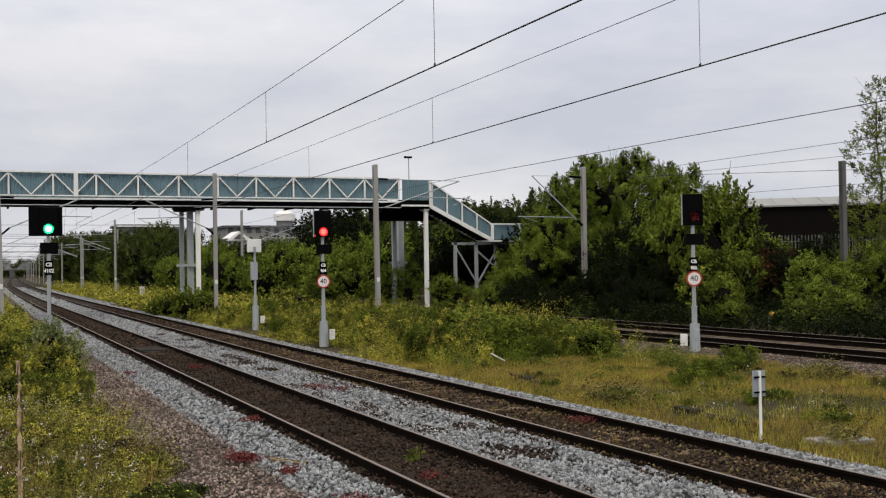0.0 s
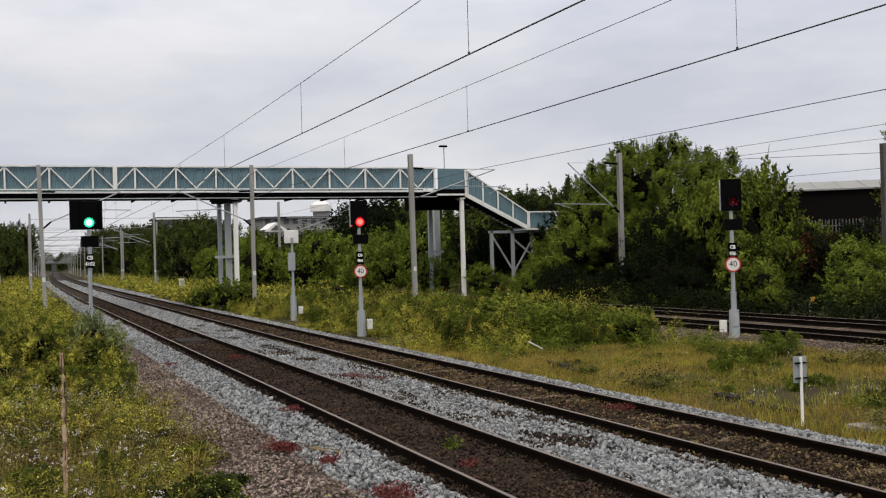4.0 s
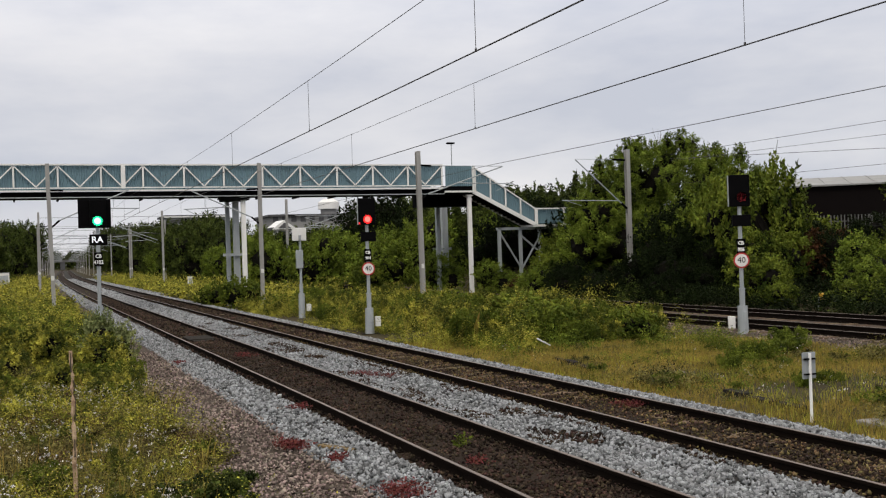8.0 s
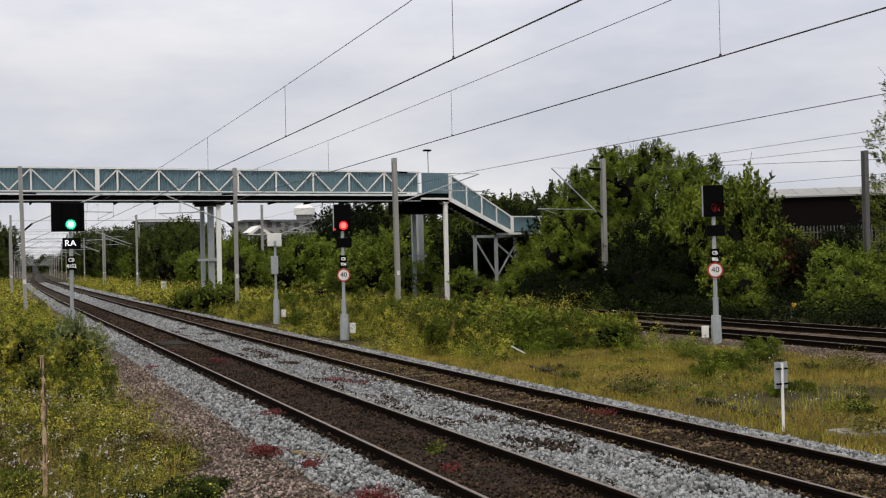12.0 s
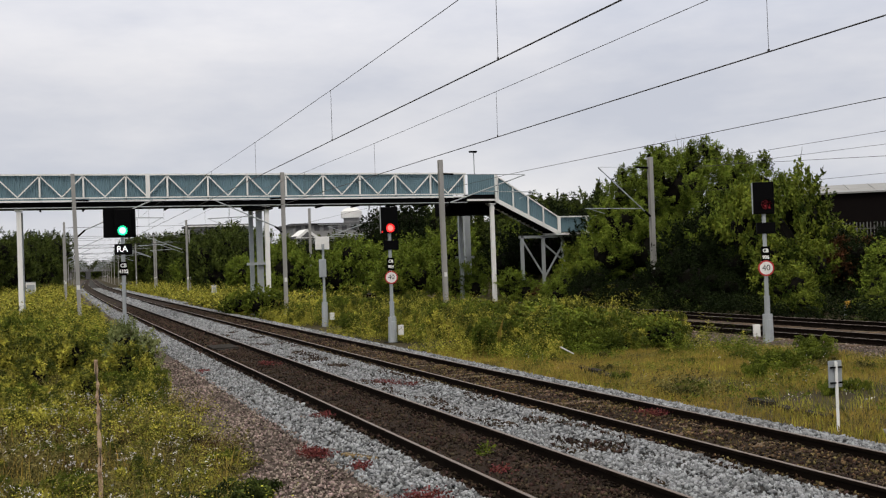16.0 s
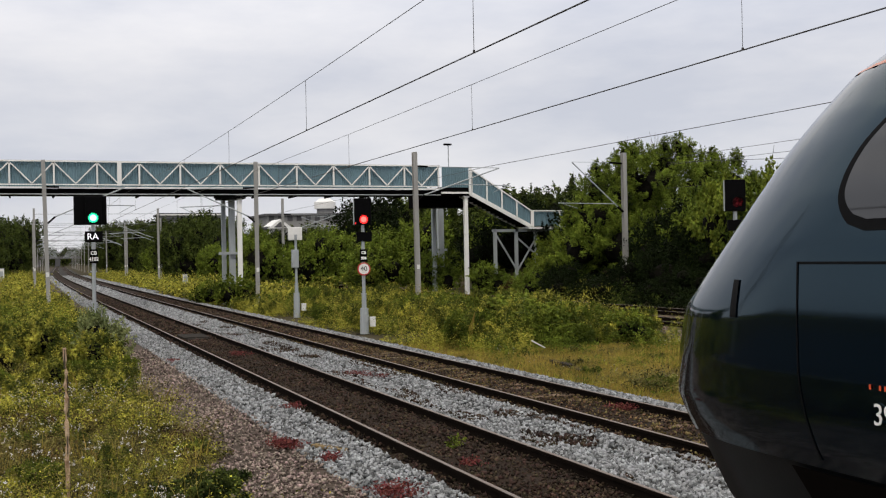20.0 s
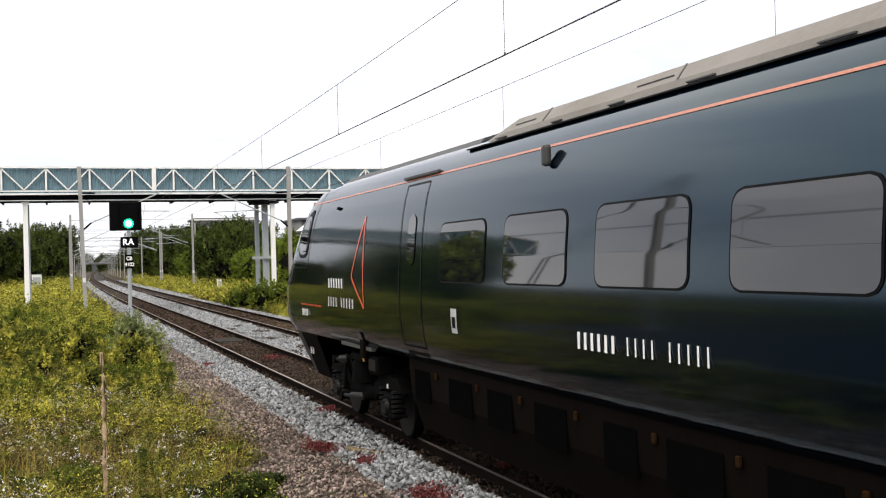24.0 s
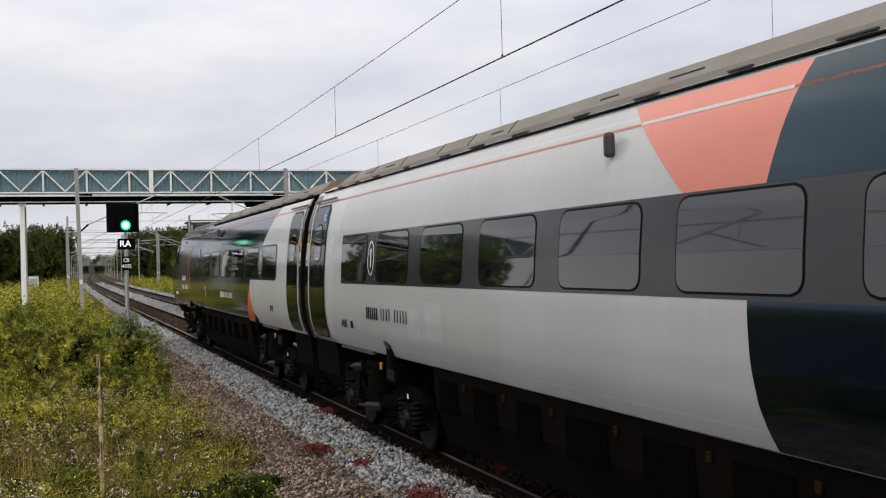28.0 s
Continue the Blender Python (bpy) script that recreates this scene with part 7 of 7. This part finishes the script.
    spots += [(27.5, 214.0, 0.98, 1.0), (31.0, 224.0, 1.06, 1.0), (34.5, 232.0, 1.08, 1.0), (38.5, 236.0, 1.32, 1.05), (25.0, 232.0, 1.05, 1.0)]
    place_all(k, [(x, y, size, hf * (0.98 if 0.19 < x / y < 0.37 else 1.17)) for x, y, size, hf in spots], 7)
    q = woody("light_broadleaf_tree", "distant lighter green tree", "tree", "distant trees", lumps(6, 2.4, 2.6, 5.0, 2.0) + [(0, 0, 1.8, 2.6, 1.9)], 15000, 0.26, LEAF, 15, 0.2, 3)
    spots = [(18.5 + rnd.uniform(0, 30), 105 + 3.4 * i, (2.2 + 0.03 * (105 + 3.4 * i) * rnd.uniform(0.65, 0.95)) / 7.3, 1.0) for i in range(28)]
    spots += [(-9 - rnd.uniform(0, 30), 110 + rnd.uniform(0, 120), rnd.uniform(0.6, 1.0), rnd.uniform(0.7, 1.0)) for _ in range(10)]
    place_all(q, spots, 8)
    # beyond the yard, opposite the train
    for x, y, size, hf in ((-12.0, 54.0, 1.0, 1.15), (-15.5, 72.0, 1.2, 1.0), (-18.0, 84.0, 1.3, 1.0)):
        o = copy_thing(q, Matrix())
        o.matrix_basis = pose(x, y, -0.4, 0, 0, 40 * x) @ Matrix.Diagonal((size, size, size * hf, 1))
        tagged(o, "leafy green tree beyond the tarmac yard", "tree", "yard trees")
    v = woody("conifer", "dark pointed conifer behind the bridge", "tree", "distant trees", [(0, 0, 1.0 + 0.8 * i, 1.5 - 0.19 * i, 0.7) for i in range(8)], 5000, 0.3, LEAF_DARK, 16, 0.15, 1)
    place_all(v, [(47.0, 98.0, 1.15, 1.0), (50.5, 97.0, 1.0, 1.0), (43.0, 105.0, 1.1, 1.0), (57.0, 104.0, 1.2, 1.2)], 9)


woods()


# ---- buildings and far things ----
def shed():
    s = thing("brick_shed", (70.5, 90, 0), "long dark brick shed with a grey sheet roof", "building", turn=-35.8)
    part("wall", box(B(), (45, 8, 4.4), (96, 16, 7.6)), BRICK, s, "very dark brick wall")
    bm = B()
    extrude_x = [(-0.4, 8.15), (-0.4, 8.3), (8, 9.5), (16.4, 8.3), (16.4, 8.15)]
    a = [bm.verts.new((-3.5, y, z)) for y, z in extrude_x]
    b = [bm.verts.new((93.5, y, z)) for y, z in extrude_x]
    for i in range(5):
        bm.faces.new((a[i], a[(i + 1) % 5], b[(i + 1) % 5], b[i]))
    bm.faces.new(a[::-1])
    bm.faces.new(b)
    bmesh.ops.recalc_face_normals(bm, faces=bm.faces)
    part("roof", bm, ROOF, s, "pale grey sheet roof")
    for i in range(40):
        part("roof_rib", bar(B(), (-3 + i * 2.4, -0.42, 8.31), (-3 + i * 2.4, 8, 9.53), 0.06, 0.05), ROOF, s)
    for x in (10.5, 19.0):
        lp = part("wall_lamp", rod(B(), (x, -0.5, 3.0), (x, -0.5, 5.0), 0.05), GALV, s)
        part("lamp_head", box(B(), (x + 0.15, -0.5, 5.05), (0.4, 0.15, 0.12)), GALV, lp)
    part("flood_lamp", box(B(), (24.3, -0.3, 5.7), (0.5, 0.2, 0.3)), WARM_LAMP, s, "glowing warm flood lamp")


shed()


def palisade():
    f = thing("palisade_fence", (46, 66, 1.35), "grey steel palisade fence above the bushes", "fence", turn=-35.8)
    for z in (1.0, 2.6):
        part("fence_rail", box(B(), (17, 0.04, z), (46, 0.04, 0.06)), FENCE, f)
    me = None
    for i in range(200):
        x = -6 + i * 0.23
        if me is None:
            o = part("pale", box(B(), (0, 0, 1.75), (0.07, 0.02, 2.6)), FENCE, f)
            me = o.data
        else:
            o = new("pale", me)
            o.parent = f
        o.matrix_basis = pose(x, 0, 0)
    for i in range(8):
        part("fence_post", box(B(), (-6 + i * 6, 0.1, 1.6), (0.12, 0.12, 2.9)), FENCE, f)


palisade()


def bank():
    bm = B()
    prof = [(-9.0, -0.1), (-5.0, 1.2), (-1.5, 2.5), (14.0, 2.8), (14.0, -0.5)]
    rows = [[bm.verts.new((x, y + 0.5 * noise.noise((x * 0.3, y, 0)), z + (0.25 * noise.noise((x * 0.4, y, 7)) if 0 < z < 3.5 else 0))) for y, z in prof] for x in [-14 + 2 * i for i in range(30)]]
    for a, b in zip(rows, rows[1:]):
        for i in range(4):
            bm.faces.new((a[i], b[i], b[i + 1], a[i + 1]))
    bm.faces.new(rows[0])
    bm.faces.new(rows[-1][::-1])
    bmesh.ops.recalc_face_normals(bm, faces=bm.faces)
    o = part("earth_bank", bm, SOIL)
    o.matrix_world = pose(46, 66, 0, 0, 0, -35.8)
    tagged(o, "overgrown earth bank below the fence", "bank", "", "structure")


bank()


def block(name, x, y, w, d, h, material, roof, label, windows=0, rows=1, z_first=4.0):
    b = thing(name, (x, y, 0), label, "building", "distant buildings")
    part("wall", box(B(), (0, 0, h / 2), (w, d, h)), material, b)
    part("roof", box(B(), (0, 0, h + 0.25), (w + 1.2, d + 1.2, 0.5)), roof, b)
    for r in range(rows):
        for i in range(windows):
            wx = -w / 2 + (i + 0.5) * w / windows
            part("window", box(B(), (wx, -d / 2 - 0.02, z_first + r * 3.4), (w / windows * 0.55, 0.1, 1.5)), FAR_DARK, b)
    return b


office = block("office_building", 41.5, 285, 15, 14, 14.2, FAR_WALL, FAR_DARK, "long low pale building with dark window bands")
for z in (13.0, 11.2, 9.4):
    part("window_band", box(B(), (0, -7.05, z), (14.6, 0.12, 0.75)), FAR_DARK, office)
part("roof_edge", box(B(), (0, -7.7, 14.25), (16.4, 0.12, 0.35)), WHITE, office)
block("hospital_building", 66, 250, 26, 16, 12.4, FAR_WALL, FAR_DARK, "wide pale building behind the trees", 12, 2, 8.5)
b = block("gabled_house", 46.7, 205, 4.0, 6, 8.2, WHITE, FAR_DARK, "white gable end among the trees", 1, 1, 7.2)
bm = B()
v = [bm.verts.new(p) for p in ((-2.5, -3.7, 8.3), (2.5, -3.7, 8.3), (0, -3.7, 10.1), (-2.5, 3.7, 8.3), (2.5, 3.7, 8.3), (0, 3.7, 10.1))]
for q in ((0, 1, 2), (3, 5, 4), (0, 2, 5, 3), (1, 4, 5, 2), (0, 3, 4, 1)):
    bm.faces.new([v[i] for i in q])
part("gable", bm, WHITE, b)
bm = B()
bm.faces.new([bm.verts.new(p) for p in ((-1.3, -3.75, 8.5), (1.3, -3.75, 8.5), (0, -3.75, 9.6))])
part("gable_window", bm, FAR_DARK, b, "dark triangular gable window")
tank = thing("white_tank", (69.3, 251, 0), "round white roof tank", "tank")
part("drum", rod(B(), (0, 0, 14.4), (0, 0, 16.0), 2.6, n=28), WHITE, tank)
part("cap", rod(B(), (0, 0, 16.0), (0, 0, 16.9), 2.6, 1.2, n=28), WHITE, tank)
part("drum_post", rod(B(), (0, 0, 0), (0, 0, 14.5), 2.0, n=16), FAR_WALL, tank)
rb = thing("road_bridge", (30, 760, 0), "distant grey road bridge across the railway", "bridge")
part("span", box(B(), (0, 0, 6.2), (44, 8, 1.6)), FENCE, rb)
for x in (-18, -6, 14, 21):
    part("abutment", box(B(), (x, 0, 3.0), (3.0, 7, 5.6)), FAR_DARK, rb)


def cabinet(x, y, w, h, label):
    c = thing("trackside_cabinet", (x, y, 0), label, "cabinet", "trackside cabinets")
    part("body", box(B(), (0, 0, h / 2 - 0.2), (w, 0.5, h + 0.2), bevel=0.02), WHITE, c)
    part("lid", box(B(), (0, 0, h - 0.08), (w + 0.06, 0.56, 0.05)), GALV, c)
    part("cabinet_door", box(B(), (0, -0.26, h / 2 - 0.1), (w * 0.8, 0.02, h * 0.7)), GALV, c)


cabinet(-2.3, 140.0, 1.15, 2.05, "pale trackside cabinet in the weeds")
cabinet(15.9, 112.0, 0.45, 1.15, "slim pale marker cabinet beside the track")


def yellow_box():
    y = thing("yellow_marker", (29.9, 34.4, -0.05), "small yellow equipment box on a post", "equipment box")
    part("post", rod(B(), (-0.15, 0, -0.6), (-0.15, 0, 0.35), 0.04), GALV, y)
    part("case", box(B(), (0.02, 0, 0.36), (0.22, 0.16, 0.28), bevel=0.03), YELLOW, y)
    part("hatch", box(B(), (0.04, -0.09, 0.36), (0.11, 0.02, 0.12)), BLACK, y)


yellow_box()


OLD_BOARD = mat("rotten_board", (0.20, 0.145, 0.075), 0.9, var=0.7, scale=6, fine=40, bump=0.4)
TROUGH = mat("dark_trough_lids", (0.030, 0.027, 0.024), 0.9, var=0.5, scale=3, fine=30, bump=0.4, spec=0.03)


def trough(x0, y0, x1, y1, label):
    t = thing("cable_trough", (0, 0, 0), label, "cable trough", "cable troughs")
    a, b = Vector((x0, y0, -0.315)), Vector((x1, y1, -0.315))
    n = max(2, int((b - a).length / 0.8))
    rnd = random.Random(8)
    for i in range(n):
        off = Vector((rnd.uniform(-0.03, 0.03), 0, rnd.uniform(-0.03, 0.02)))
        part("trough_lid", bar(B(), a.lerp(b, i / n) + off, a.lerp(b, (i + rnd.uniform(0.86, 0.97)) / n) + off, 0.20, 0.12), TROUGH, t)


def patchy(x0, x1, y0, y1, per, seed, level):
    p = strip_spots(x0, x1, y0, y1, per, [(x0, -0.125), ((x0 + x1) / 2, -0.15), (x1, -0.115)], seed)
    v = np.array([noise.noise((a * 1.6, b * 0.55, 9.0)) for a, b in p[:, :2]])
    p = p[v > level]
    p[:, 2] += 0.022
    return p


stones("dirt_stones", patchy(6.45, 7.7, 7, 50, 300, 51, 0.16), 0.030, BROWN_STONE, "brown dirt and small stones on grey ballast", 52)
stick = thing("pale_stick", (0, 0, 0), "short pale stick lying in the grass", "stick")
part("shaft", tube([(12.95, 26.1, 0.12), (13.15, 26.15, 0.02), (13.4, 26.2, -0.1)], 0.022, 0.016), WHITE, stick)
trough(13.2, 27.36, 12.39, 22.09, "dark cable trough lying in the grass")
trough(12.4, 16.92, 12.18, 14.52, "dark cable trough lying in the grass")
slab = thing("concrete_slab", (12.3, 12.7, -0.30), "flat grey concrete slab in the grass", "slab")
part("top", box(B(), (0, 0, 0), (0.9, 0.6, 0.08), bevel=0.015), CONCRETE, slab)
magnet = thing("track_magnet", (5.42, 36.6, -0.12), "flat dark plate between the rails", "track equipment")
part("plate", box(B(), (0, 0, 0.05), (0.85, 1.7, 0.06), bevel=0.02), TROUGH, magnet)
part("ramp", box(B(), (0, -1.0, 0.02), (0.70, 0.36, 0.05), bevel=0.015), TROUGH, magnet)
board = thing("rotten_board", (4.0, 14.45, -0.165), "short flat tan board lying on the stones", "board", turn=24)
part("plank", box(B(), (0, 0, 0), (0.13, 0.72, 0.045), bevel=0.012), OLD_BOARD, board)
part("split", bar(B(), (0.02, -0.30, 0.0235), (-0.01, 0.28, 0.0235), 0.008, 0.006), TROUGH, board)
stub = thing("marker_stub", (14.4, 30.6, -0.3), "short grey marker stub in the grass", "marker")
part("stem", rod(B(), (0, 0, -0.1), (0, 0, 0.75), 0.045, n=8), GALV, stub)


# ---- what moves ----
def motions():
    walk(TRAIN, [(t, pose(5.41, y, 0)) for t, y in TRAIN_RUN])
    walk(LETTERS, lit_letters_rows())


motions()
